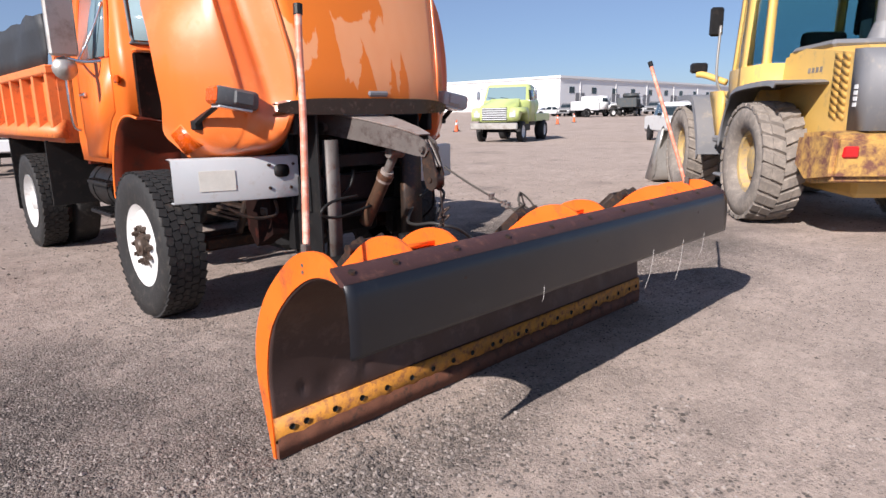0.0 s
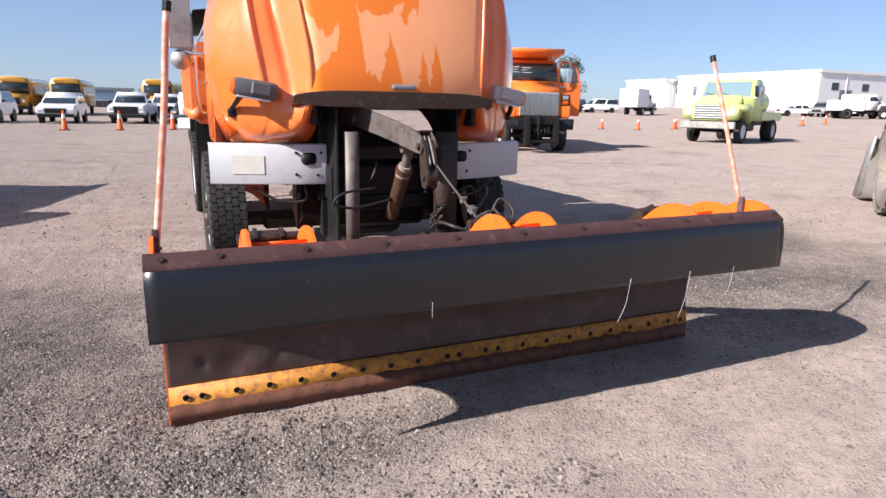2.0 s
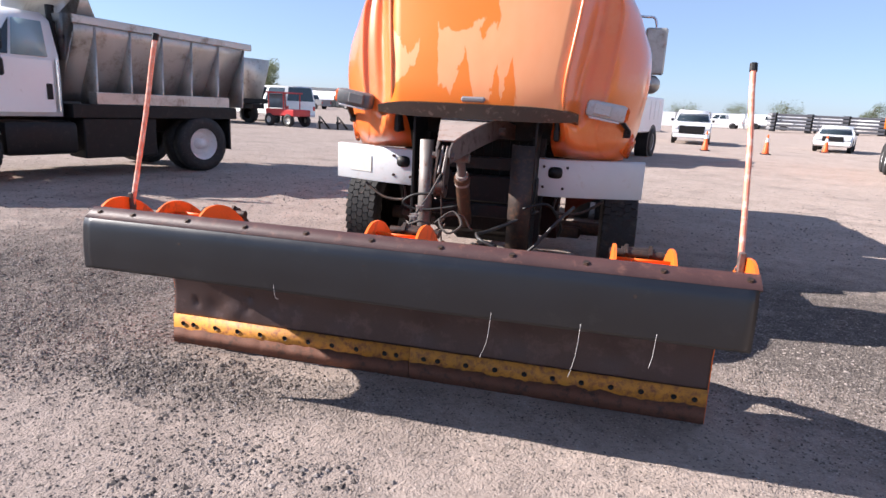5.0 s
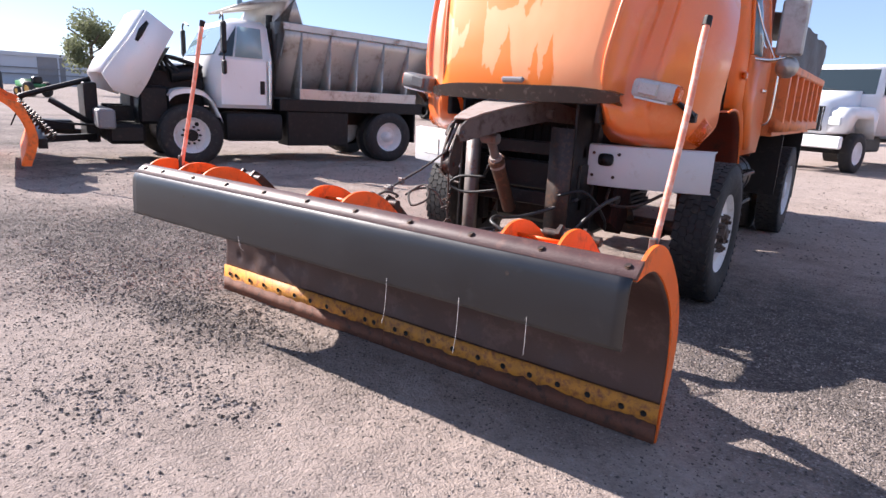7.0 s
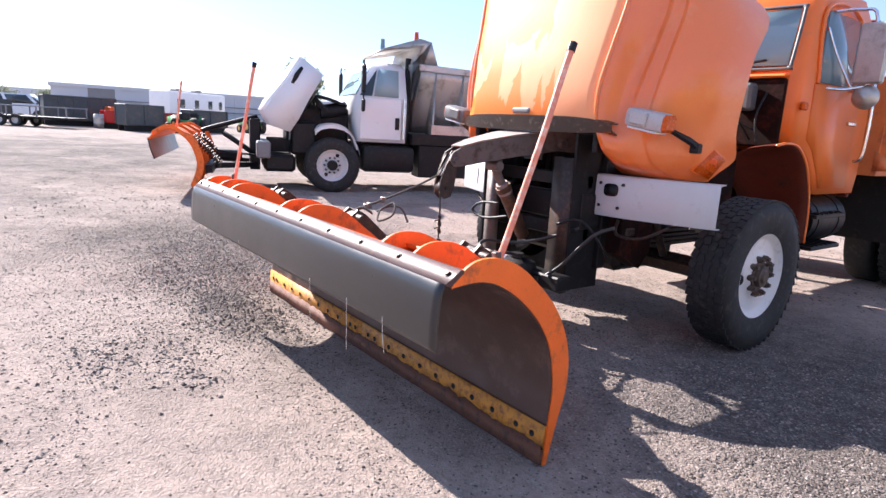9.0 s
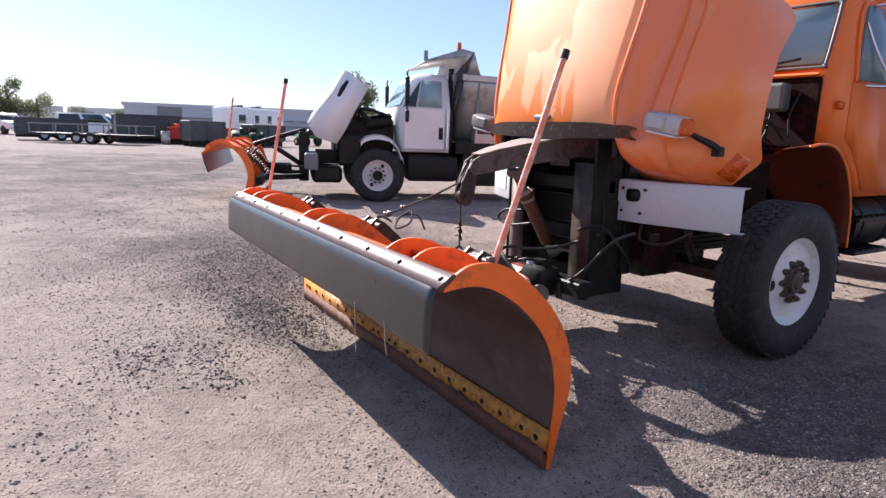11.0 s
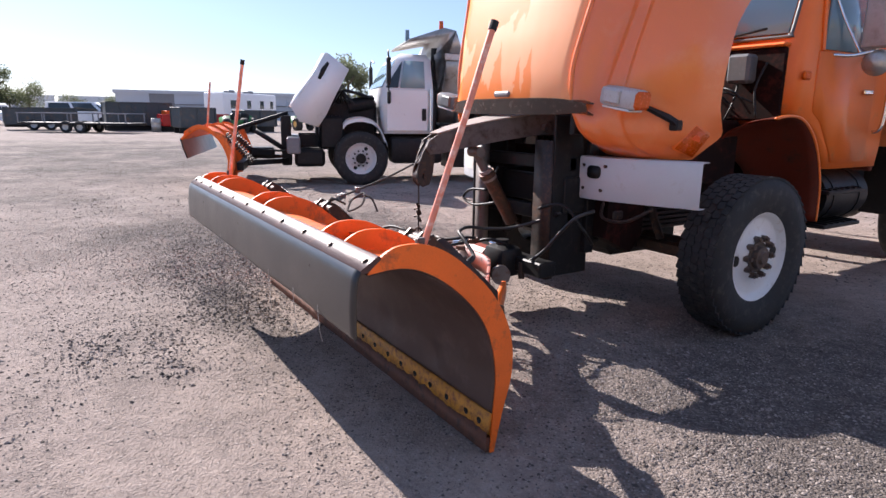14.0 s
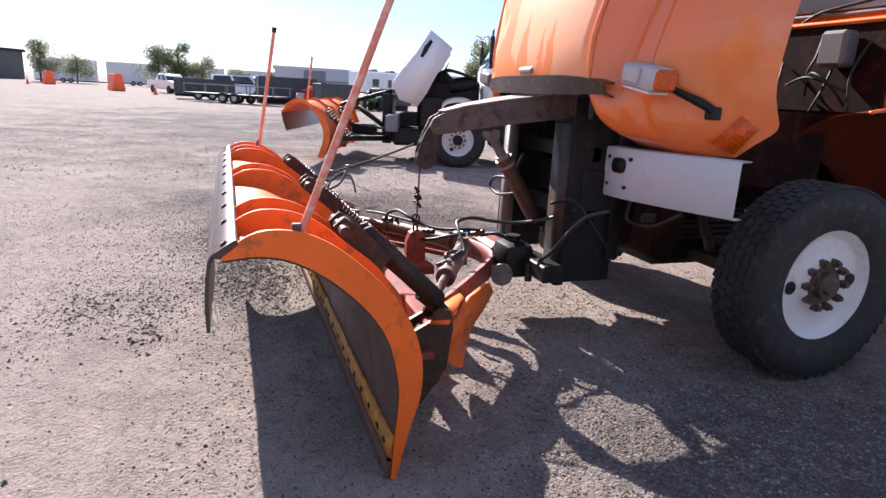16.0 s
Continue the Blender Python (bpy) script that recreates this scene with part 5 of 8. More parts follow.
        bx(bm, (CX + s * 1.085, 5.92, 1.60), (CX + s * 1.115, 6.06, 1.635), 0.008)
        part("door_handle", bm, M_CHROME, d, "chrome door handle")
        bm = nb()
        bx(bm, (CX + s * 1.07, 5.09, 1.675), (CX + s * 1.105, 5.17, 1.735), 0.012)
        part("side_marker", bm, M_AMBER, cab, "amber marker lamp")
        bm = nb()
        tube(bm, [(CX + s * 1.12, 6.16, 1.95), (CX + s * 1.16, 6.16, 1.90), (CX + s * 1.16, 6.16, 1.40), (CX + s * 1.10, 6.16, 1.32)], 0.014, 8)
        part("grab_rail", bm, M_CHROME, cab, "bent grab rail")
        # mirror on its tube loop
        bm = nb()
        tube(bm, [(CX + s * 1.07, 5.45, 1.86), (CX + s * 1.19, 5.50, 1.85), (CX + s * 1.30, 5.56, 1.88)], 0.012, 8)
        tube(bm, [(CX + s * 1.07, 5.95, 1.87), (CX + s * 1.19, 5.75, 1.86), (CX + s * 1.30, 5.56, 1.88)], 0.011, 8)
        tube(bm, [(CX + s * 1.0, 5.55, 2.42), (CX + s * 1.19, 5.56, 2.42), (CX + s * 1.30, 5.56, 2.35), (CX + s * 1.30, 5.56, 1.82)], 0.012, 8)
        tube(bm, [(CX + s * 1.03, 5.45, 2.30), (CX + s * 1.10, 5.50, 2.10), (CX + s * 1.22, 5.55, 1.85)], 0.010, 8)
        mi = part("side_mirror", bm, M_CHROME, cab, "west-coast mirror on tube brackets")
        bm = nb()
        bx(bm, (CX + s * 1.31 - 0.10, 5.52, 1.89), (CX + s * 1.31 + 0.10, 5.58, 2.32), 0.015)
        part("mirror_head", bm, M_STEEL, mi)
        bm = nb()
        bx(bm, (CX + s * 1.31 - 0.085, 5.579, 1.91), (CX + s * 1.31 + 0.085, 5.586, 2.30), 0.004)
        part("mirror_glass", bm, M_CHROME, mi)
        bm = nb()
        lathe(bm, [(0.03, 0.09), (0.0, 0.085), (-0.035, 0.05), (-0.045, 0.0)], 18, axis="z")
        for v in bm.verts:
            v.co = Matrix.Rotation(-math.pi / 2, 3, "X") @ v.co + Vector((CX + s * 1.31, 5.55, 1.80))
        part("convex_mirror", bm, M_STEEL, mi)
        # liner of the wheel arch on the cab's front corner, hollow towards the wheel
        arc = [(4.86, 1.415), (5.02, 1.435), (5.20, 1.41), (5.37, 1.29), (5.49, 1.10), (5.555, 0.90), (5.57, 0.66)]
        A = smooth_line(arc, 3)
        bm = nb()
        loft(bm, [[(CX + s * x, y - d, z - e) for y, z in A] for x, d, e in ((1.065, 0.0, 0.0), (1.0, 0.02, 0.004), (0.88, 0.04, 0.03), (0.76, 0.05, 0.09), (0.67, 0.06, 0.18), (0.61, 0.06, 0.30))])
        thick(bm, 0.012)
        w = part("wheel_arch", bm, M_DRED, cab, "dark red hollow wheel arch liner")
        bm = nb()
        tube(bm, [(CX + s * 1.068, y, z) for y, z in arc], 0.011, 6)
        part("arch_rim", bm, M_ORANGE, w)
        bm = nb()
        # plate in the same colour, darkened for the shade behind the wheel
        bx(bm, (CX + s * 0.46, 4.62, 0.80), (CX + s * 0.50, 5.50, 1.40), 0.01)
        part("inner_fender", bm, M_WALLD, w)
        # steps and tank
        bm = nb()
        bx(bm, (CX + s * 0.85, 5.62, 0.60), (CX + s * 0.87, 5.66, 1.05)), bx(bm, (CX + s * 0.85, 6.10, 0.60), (CX + s * 0.87, 6.14, 1.05))
        for z in (0.60, 0.86):
            bx(bm, (CX + s * 0.85, 5.60, z), (CX + s * 1.12, 6.15, z + 0.03), 0.006)
        st = part("cab_step", bm, M_BLACK, T, "grated cab steps")
        for z in (0.60, 0.86):
            for k in range(6):
                bm = nb()
                bx(bm, (CX + s * 0.86, 5.65 + 0.09 * k, z + 0.03), (CX + s * 1.11, 5.67 + 0.09 * k, z + 0.042))
                part("step_bar", bm, M_BLACK, st)
        bm = nb()
        cyl(bm, (CX + s * 0.86, 5.70, 0.82), (CX + s * 0.86, 6.35, 0.82), 0.20, n=20)
        for y in (5.82, 6.22):
            cyl(bm, (CX + s * 0.86, y - 0.02, 0.82), (CX + s * 0.86, y + 0.02, 0.82), 0.207, n=20)
        part("air_tank" if s < 0 else "battery_tank", bm, M_BLACK, T)
    # exhaust, cab back rack
    bm = nb()
    bx(bm, (CX - 1.0, 6.45, 1.0), (CX + 1.0, 6.50, 2.50), 0.01)
    part("cab_guard", bm, M_DRED, T, "dark red bulkhead behind the cab")
    # dump body
    bm = nb()
    X, y0, y1 = 1.20, 6.60, 9.75
    for s in (-1, 1):
        bx(bm, (CX + s * (X - 0.10), y0, 1.25), (CX + s * (X - 0.06), y1, 1.88), 0.005)
    bx(bm, (CX - X + 0.06, y0, 1.25), (CX + X - 0.06, y0 + 0.05, 2.05), 0.005)
    bx(bm, (CX - X + 0.06, y1 - 0.05, 1.22), (CX + X - 0.06, y1, 1.95), 0.005)
    bx(bm, (CX - X + 0.06, y0, 1.20), (CX + X - 0.06, y1, 1.26), 0.005)
    body = part("dump_body", bm, M_BODY, T, "orange steel dump body with side ribs")
    for s in (-1, 1):
        bm = nb()
        bx(bm, (CX + s * (X - 0.09), y0 - 0.02, 1.82), (CX + s * (X + 0.03), y1 + 0.02, 1.90), 0.012)
        part("top_rail", bm, M_BODY, body)
        bm = nb()
        prism(bm, [(CX + s * (X - 0.09), 1.24), (CX + s * (X + 0.03), 1.25), (CX + s * (X + 0.03), 1.33), (CX + s * (X - 0.09), 1.42)], y0 - 0.02, y1 + 0.02, axis="y")
        part("bottom_rail", bm, M_BODY, body)
        for k in range(7):
            y = y0 + 0.01 + k * (y1 - y0 - 0.08) / 6
            bm = nb()
            bx(bm, (CX + s * (X - 0.08), y, 1.30), (CX + s * (X + 0.02), y + 0.07, 1.84), 0.006)
            part("side_rib", bm, M_BODY, body)
        bm = nb()
        rows = [[(CX + s * (X - 0.04 + 0.02 * math.sin(y * 5 + z * 7)), y, z) for z in (1.90, 2.05, 2.22, 2.36)] for y in np.linspace(y0 + 0.1, y1, 16)]
        rows = [[(p[0], p[1], p[2] + (0.02 * math.sin(p[1] * 9) if p[2] > 2.3 else 0)) for p in r] for r in rows]
        loft(bm, rows)
        thick(bm, 0.02)
        part("side_board", bm, M_TARP, body, "black tarp-covered side board")
    bm = nb()
    loft(bm, [[(CX - 1.14, y, 2.36), (CX - 0.6, y, 2.42 + 0.03 * math.sin(y * 6)), (CX, y, 2.44), (CX + 0.6, y, 2.42), (CX + 1.14, y, 2.36)] for y in np.linspace(y0, y1, 12)])
    part("load_tarp", bm, M_TARP, body, "black tarp over the load")
    # mudguards and rear axle
    for s in (-1, 1):
        for y, z in ((7.25, 0.55), (9.0, 0.35)):
            bm = nb()
            bx(bm, (CX + s * 0.62, y, z), (CX + s * 1.17, y + 0.02, 1.21), 0.004)
            part("mud_flap", bm, M_BLACK, T)
    bm = nb()
    cyl(bm, (CX - 0.9, 8.2, 0.52), (CX + 0.9, 8.2, 0.52), 0.09, n=14)
    cyl(bm, (CX, 8.0, 0.52), (CX, 8.4, 0.52), 0.2, n=16)
    cyl(bm, (CX, 5.2, 0.8), (CX, 8.1, 0.55), 0.05, n=10)
    part("rear_axle", bm, M_GREASE, T)
    for s in (-1, 1):
        wheel(T, (CX + s * 1.07, 8.2, 0.52), 0.52, 0.26, 0.30, -s, lugs=False, tread=40)
        w = wheel(T, (CX + s * 0.74, 8.2, 0.52), 0.52, 0.26, 0.30, s, lugs=False, tread=0)
        bm = nb()
        lathe(bm, [(s * 0.12, 0.30), (s * 0.02, 0.27), (-s * 0.08, 0.20), (-s * 0.08, 0.11), (s * 0.10, 0.10), (s * 0.11, 0.0)], 24, (CX + s * 1.07, 8.2, 0.52))
        part("rear_wheel_disc", bm, M_WRIM, T)
    # plow hitch
    bm = nb()
    for s, x in ((-1, 2.115), (1, 3.00)):
        bx(bm, (x - 0.010, 3.46, 0.36), (x + 0.010, 3.80, 1.42), 0.004)
        bx(bm, (x - 0.05, 3.74, 0.50), (x + 0.05, 3.82, 1.30), 0.004)
    bx(bm, (2.10, 3.60, 1.06), (3.01, 3.66, 1.15), 0.006)
    bx(bm, (2.10, 3.60, 0.70), (3.01, 3.66, 0.80), 0.006)
    bx(bm, (2.05, 3.32, 0.38), (3.08, 3.46, 0.48), 0.01)
    hitch = part("hitch_frame", bm, M_BLACK, T, "black steel plow hitch bolted to the frame")
    for x0, wd, mt in ((2.17, 0.09, M_STEELP), (2.84, 0.16, M_GREASE)):
        bm = nb()
        prism(bm, [(x0, 3.50), (x0, 3.44), (x0 + wd, 3.44), (x0 + wd, 3.50), (x0 + wd - 0.012, 3.50), (x0 + wd - 0.012, 3.452), (x0 + 0.012, 3.452), (x0 + 0.012, 3.50)], 0.34, 1.26, axis="z")
        part("hitch_post", bm, mt, hitch, "scuffed steel channel post")
    bm = nb()
    for s in (-1, 1):
        prism(bm, [(3.95, 1.27), (3.95, 1.38), (3.60, 1.435), (3.25, 1.375), (3.0, 1.325), (2.86, 1.285), (2.80, 1.25), (2.78, 1.20), (2.81, 1.16), (2.88, 1.165), (3.05, 1.20), (3.3, 1.245), (3.6, 1.29)], 0.0, 0.012)
        for v in list(bm.verts)[-26:]:
            v.co.x = 2.50 + s * (0.035 + 0.17 * max(0.0, (v.co.y - 2.85) / 0.75)) + v.co.x * s
    cyl(bm, (2.43, 2.82, 1.205), (2.57, 2.82, 1.205), 0.02, n=12)
    cyl(bm, (2.26, 3.62, 1.34), (2.76, 3.62, 1.34), 0.03, n=12)
    part("lift_arm", bm, M_ARM, hitch, "rust-stained tapered lift arm")
    bm = nb()
    for s in (-1, 1):
        prism(bm, [(2.85, 1.235), (2.80, 1.24), (2.76, 1.17), (2.72, 1.06), (2.72, 0.985), (2.76, 0.95), (2.81, 0.965), (2.835, 1.03), (2.85, 1.13)], 2.50 + s * 0.028 - 0.006, 2.50 + s * 0.028 + 0.006)
    cyl(bm, (2.475, 2.775, 1.02), (2.525, 2.775, 1.02), 0.058, n=18)
    cyl(bm, (2.455, 2.775, 1.02), (2.545, 2.775, 1.02), 0.016, n=10)
    part("snatch_block", bm, M_GREASE, hitch, "greasy pulley block on the arm's end")
    bm = nb()
    loft(bm, [[(2.50 - w, y, z), (2.50 + w, y, z)] for y, z, w in ((3.62, 1.445, 0.225), (3.25, 1.388, 0.140), (3.0, 1.338, 0.085), (2.86, 1.298, 0.052))])
    thick(bm, 0.010)
    part("arm_plate", bm, M_PALEP, hitch, "pale plate between the lift arms")
    a, b = Vector((2.53, 3.18, 1.17)), Vector((2.52, 3.52, 0.66))
    bm = nb()
    cyl(bm, tuple(a + (b - a) * 0.30), tuple(b), 0.048, n=18)
    cyl(bm, tuple(a + (b - a) * 0.28), tuple(a + (b - a) * 0.34), 0.056, n=18)
    r = part("lift_ram", bm, M_RAM, hitch, "rusty lift ram")
    bm = nb()
    cyl(bm, tuple(a + (b - a) * 0.24), tuple(a + (b - a) * 0.29), 0.044, n=18)
    cyl(bm, tuple(a + (b - a) * 0.345), tuple(a + (b - a) * 0.375), 0.0535, n=18)
    part("ram_collar", bm, M_PALEP, r, "pale worn collar")
    bm = nb()
    cyl(bm, tuple(a), tuple(a + (b - a) * 0.30), 0.030, n=14)
    cyl(bm, (a.x - 0.06, a.y, a.z), (a.x + 0.06, a.y, a.z), 0.035, n=12)
    part("ram_rod", bm, M_STEELP, r)
    for pts, rr in (([(2.48, 3.40, 0.80), (2.21, 3.40, 0.75), (2.07, 3.40, 0.79), (2.16, 3.40, 0.86), (2.37, 3.40, 0.88)], 0.010), ([(2.30, 3.50, 0.88), (2.36, 3.46, 0.95), (2.40, 3.48, 1.05)], 0.012),
                    ([(2.95, 3.40, 0.82), (3.12, 3.45, 0.86), (3.22, 3.55, 0.70), (3.20, 3.65, 0.60)], 0.010)):
        bm = nb()
        tube(bm, pts, rr, 8)
        part("hydraulic_hose", bm, M_HOSE, hitch)
    # chain and rope from the arm to the blade
    def chain(p, q, n, rad=0.02, wire=0.006):
        bm = nb()
        p, q = Vector(p), Vector(q)
        d = (q - p) / n
        ax = d.normalized()
        for i in range(n):
            c = p + d * (i + 0.5)
            u = ax.orthogonal().normalized()
            u = Matrix.Rotation(math.pi / 2 * (i % 2), 3, ax) @ u
            tube(bm, [c + ax * (d.length * 0.62) * math.cos(t) + u * rad * math.sin(t) for t in np.linspace(0, 2 * math.pi, 9)], wire, 5)
        return bm
    bm = nb()
    tube(bm, [(2.51, 2.74, 1.02), (2.525, 2.735, 0.86), (2.53, 2.73, 0.72), (2.55, 2.72, 0.62)], 0.0055, 6)
    for z in (0.80, 0.75):
        tube(bm, [(2.49, 2.72, z), (2.53, 2.74, z + 0.02), (2.56, 2.70, z + 0.05), (2.51, 2.76, z - 0.03), (2.53, 2.72, z)], 0.006, 5)
    part("lift_rope", bm, M_GREASE, hitch, "greasy knotted lift cable")
    part("hook_chain", chain((2.545, 2.72, 0.68), (2.55, 2.715, 0.52), 3, 0.024, 0.007), M_GREASE, hitch)
    bm = nb()
    tube(bm, [(2.515, 2.70, 1.10), (2.512, 2.50, 1.018), (2.502, 2.309, 0.953), (2.498, 2.204, 0.918), (2.49, 2.11, 0.885)], 0.0065, 6)
    tube(bm, [(2.49, 2.13, 0.89), (2.56, 2.12, 0.92), (2.60, 2.16, 0.90), (2.56, 2.20, 0.88)], 0.007, 6)
    tr = part("tie_rope", bm, M_ROPE, hitch, "grey steel cable tied to the blade")
    for y, z in ((2.309, 0.953), (2.215, 0.921), (2.19, 0.914)):
        bm = nb()
        bx(bm, (2.486, y - 0.012, z - 0.018), (2.518, y + 0.012, z + 0.018), 0.004)
        cyl(bm, (2.478, y, z + 0.012), (2.526, y, z + 0.012), 0.006, n=6)
        part("cable_clamp", bm, M_STEELP, tr)
    bm = nb()
    for e in (-0.014, 0.014):
        tube(bm, [(2.505 + e, 2.84, 1.262), (2.505 + e, 2.79, 1.19), (2.505 + e, 2.735, 1.10)], 0.008, 6)
    part("shackle", bm, M_STEELP, hitch, "bright worn shackle on the pulley block")
    bm = nb()
    tube(bm, [(2.62, 2.20, 0.90), (2.70, 2.26, 0.96), (2.76, 2.22, 0.90), (2.70, 2.16, 0.86), (2.64, 2.22, 0.92), (2.74, 2.28, 0.94), (2.80, 2.30, 0.86)], 0.006, 6)
    part("coiled_rope", bm, M_ROPE, hitch)
    return T


build_truck()


# ---- vehicles round the lot ----
def at(x, y, a=0.0, z=None):
    """A pose on the ground; a: degrees by which the nose (local +y) turns left."""
    return pose(x, y, height(x, y) if z is None else z, 0, 0, a)


def plain_wheel(T, c, R=0.36, W=0.24, rim=0.21, out=1, rimm=M_STEEL, tyre=M_TYRE):
    s, h = out, W / 2
    bm = nb()
    lathe(bm, [(s * h * 0.8, rim), (s * h * 0.35, rim * 0.8), (s * h * 0.45, rim * 0.35), (s * h * 0.6, 0.0)], 18, c)
    w = part("wheel", bm, rimm, T)
    bm = nb()
    lathe(bm, [(s * h * 0.8, rim), (s * h, rim + 0.5 * (R - rim)), (s * h * 0.8, R), (-s * h * 0.8, R), (-s * h, rim + 0.5 * (R - rim)), (-s * h * 0.8, rim)], 20, c)
    part("tyre", bm, tyre, w)


def pane(T, pts, m=M_GLASS, name="window", t=0.012):
    bm = nb()
    bm.faces.new([bm.verts.new(p) for p in pts])
    return part(name, thick(bm, t), m, T)


def car(name, label, cat, m, side, cabin, L, W, paint=M_WHITE, group="", cladding=None, wheels=None, R=0.36):
    """side: outline of the body (y, z); cabin: (y, z) of the four glasshouse corners, rear bottom first."""
    T = empty(name, label, cat, group, m)
    bm = nb()
    h = W / 2
    prism(bm, side, -h, h)
    bmesh.ops.bevel(bm, geom=[e for e in bm.edges if len(e.link_faces) == 2 and abs(e.verts[0].co.x - e.verts[1].co.x) < 0.01], offset=0.06, segments=2, affect="EDGES")
    body = part("body", bm, paint, T)
    (a, az), (b, bz), (c, cz), (d, dz) = cabin
    bm = nb()
    k = h - 0.04
    kk = h - 0.20
    V = loft(bm, [[(-k, a, az), (k, a, az), (k, d, dz), (-k, d, dz)], [(-kk, b, bz), (kk, b, bz), (kk, c, cz), (-kk, c, cz)]], close=True)
    bm.faces.new(V[-1])
    part("cabin", bm, paint, body)
    def lerp(p, q, u):
        return tuple(i + (j - i) * u for i, j in zip(p, q))
    for s in (-1, 1):
        P = [(s * (k + 0.012), a, az), (s * (k + 0.012), d, dz), (s * (kk + 0.012), c, cz), (s * (kk + 0.012), b, bz)]
        for u0, u1 in ((0.06, 0.47), (0.53, 0.94)):
            lo0, lo1, hi0, hi1 = lerp(P[0], P[1], u0), lerp(P[0], P[1], u1), lerp(P[3], P[2], u0), lerp(P[3], P[2], u1)
            pane(body, [lerp(lo0, hi0, 0.08), lerp(lo1, hi1, 0.08), lerp(lo1, hi1, 0.88), lerp(lo0, hi0, 0.88)])
    for (p, pz, q, qz, o) in ((d, dz, c, cz, 1), (a, az, b, bz, -1)):
        pane(body, [(-k + 0.08, p + o * 0.012, pz + 0.04), (k - 0.08, p + o * 0.012, pz + 0.04), (kk - 0.06, q + o * 0.012, qz - 0.05), (-kk + 0.06, q + o * 0.012, qz - 0.05)], name="windscreen" if o > 0 else "rear_window")
    yf, yr = max(p[0] for p in side), min(p[0] for p in side)
    bm = nb()
    gw, gz = (0.66, 1.02) if L > 5.6 else (0.55, 0.86)
    bx(bm, (-h * gw, yf - 0.08, 0.60), (h * gw, yf + 0.02, gz), 0.02)
    part("grille", bm, M_BLACK, body)
    bm = nb()
    bx(bm, (-h + 0.05, yf - 0.08, 0.36), (h - 0.05, yf + 0.05, 0.56), 0.04)
    part("front_bumper", bm, cladding or paint, body)
    bm = nb()
    bx(bm, (-h + 0.05, yr - 0.05, 0.40), (h - 0.05, yr + 0.06, 0.60), 0.04)
    part("rear_bumper", bm, cladding or paint, body)
    for s in (-1, 1):
        bm = nb()
        bx(bm, (s * h * (gw + 0.05), yf - 0.06, gz - 0.20), (s * h * 0.93, yf + 0.012, gz - 0.04), 0.02)
        part("headlight", bm, M_LENS, body)
        bm = nb()
        bx(bm, (s * h * 0.80, yr - 0.012, 0.75), (s * h * 0.97, yr + 0.05, 1.0), 0.02)
        part("tail_light", bm, M_RED, body)
        bm = nb()
        bx(bm, (s * (h + 0.02), d - 0.15, dz + 0.02), (s * (h + 0.18), d - 0.05, dz + 0.16), 0.03)
        part("mirror", bm, M_BLACK, body)
        for y in wheels or (0.30 * L, -0.29 * L):
            bm = nb()
            cyl(bm, (s * (h - 0.12), y, R), (s * (h + 0.004), y, R), R * 1.17, n=20)
            part("wheel_well", bm, M_BLACK, body)
            plain_wheel(T, (s * (h - 0.09), y, R), R, 0.24, R * 0.6, s)
    return T


SUV = [(-2.45, 0.45), (2.35, 0.42), (2.48, 0.60), (2.42, 0.95), (1.20, 1.12), (-2.35, 1.15), (-2.48, 0.85)]
SUVC = ((-2.35, 1.13), (-2.10, 1.76), (-0.1, 1.78), (1.15, 1.12))
PICK = [(-2.85, 0.52), (2.75, 0.50), (2.88, 0.68), (2.82, 1.08), (1.35, 1.22), (0.95, 1.25), (-0.85, 1.25), (-2.90, 1.22)]
PICKC = ((-0.85, 1.22), (-0.65, 1.86), (0.55, 1.88), (1.30, 1.22))
SEDAN = [(-2.25, 0.35), (2.15, 0.32), (2.30, 0.52), (2.15, 0.80), (1.0, 0.94), (-1.55, 0.98), (-2.25, 0.96), (-2.32, 0.65)]
SEDANC = ((-1.65, 0.95), (-0.85, 1.42), (0.25, 1.43), (1.05, 0.93))
VAN = [(-2.75, 0.42), (2.55, 0.42), (2.72, 0.62), (2.62, 1.05), (1.80, 1.25), (-2.75, 1.25)]
VANC = ((-2.72, 1.22), (-2.65, 2.05), (0.95, 2.05), (1.75, 1.22))

car("police_suv", "white patrol SUV with black lower cladding, parked on gravel", "car", at(-4.6, 43.4, 178), SUV, SUVC, 5.0, 1.95, cladding=M_BLACK)
car("police_suv", "white patrol SUV with black grille, parked among buses", "car", at(-8.4, 43.4, 178), SUV, SUVC, 5.0, 1.95, cladding=M_BLACK)
car("pickup_truck", "white pickup truck with black bumper, parked facing out", "pickup truck", at(-0.75, 44.0, 173), PICK, PICKC, 5.8, 2.0, cladding=M_BLACK)
car("pickup_truck", "older white pickup truck parked with its nose out", "pickup truck", at(1.3, 49.6, 172), PICK, PICKC, 5.8, 2.0)
car("pickup_truck", "white pickup truck with dark grille beside a cone", "pickup truck", at(8.9, 38.6, 172), PICK, PICKC, 5.8, 2.0, cladding=M_WHITE)
car("sedan", "white sedan parked alone on the open lot", "car", at(16.6, 38.5, 158), SEDAN, SEDANC, 4.6, 1.8)
car("panel_van", "white panel van beside the sheds", "van", at(-15.2, 32.5, 62), VAN, VANC, 5.5, 2.0)
car("pickup_truck", "white pickup truck showing its tailgate", "pickup truck", at(-62.5, -3.6, -60), PICK, PICKC, 5.8, 2.0)
car("panel_van", "white van parked behind a flatbed trailer", "van", at(-56, 3.2, -20), VAN, VANC, 5.5, 2.0)
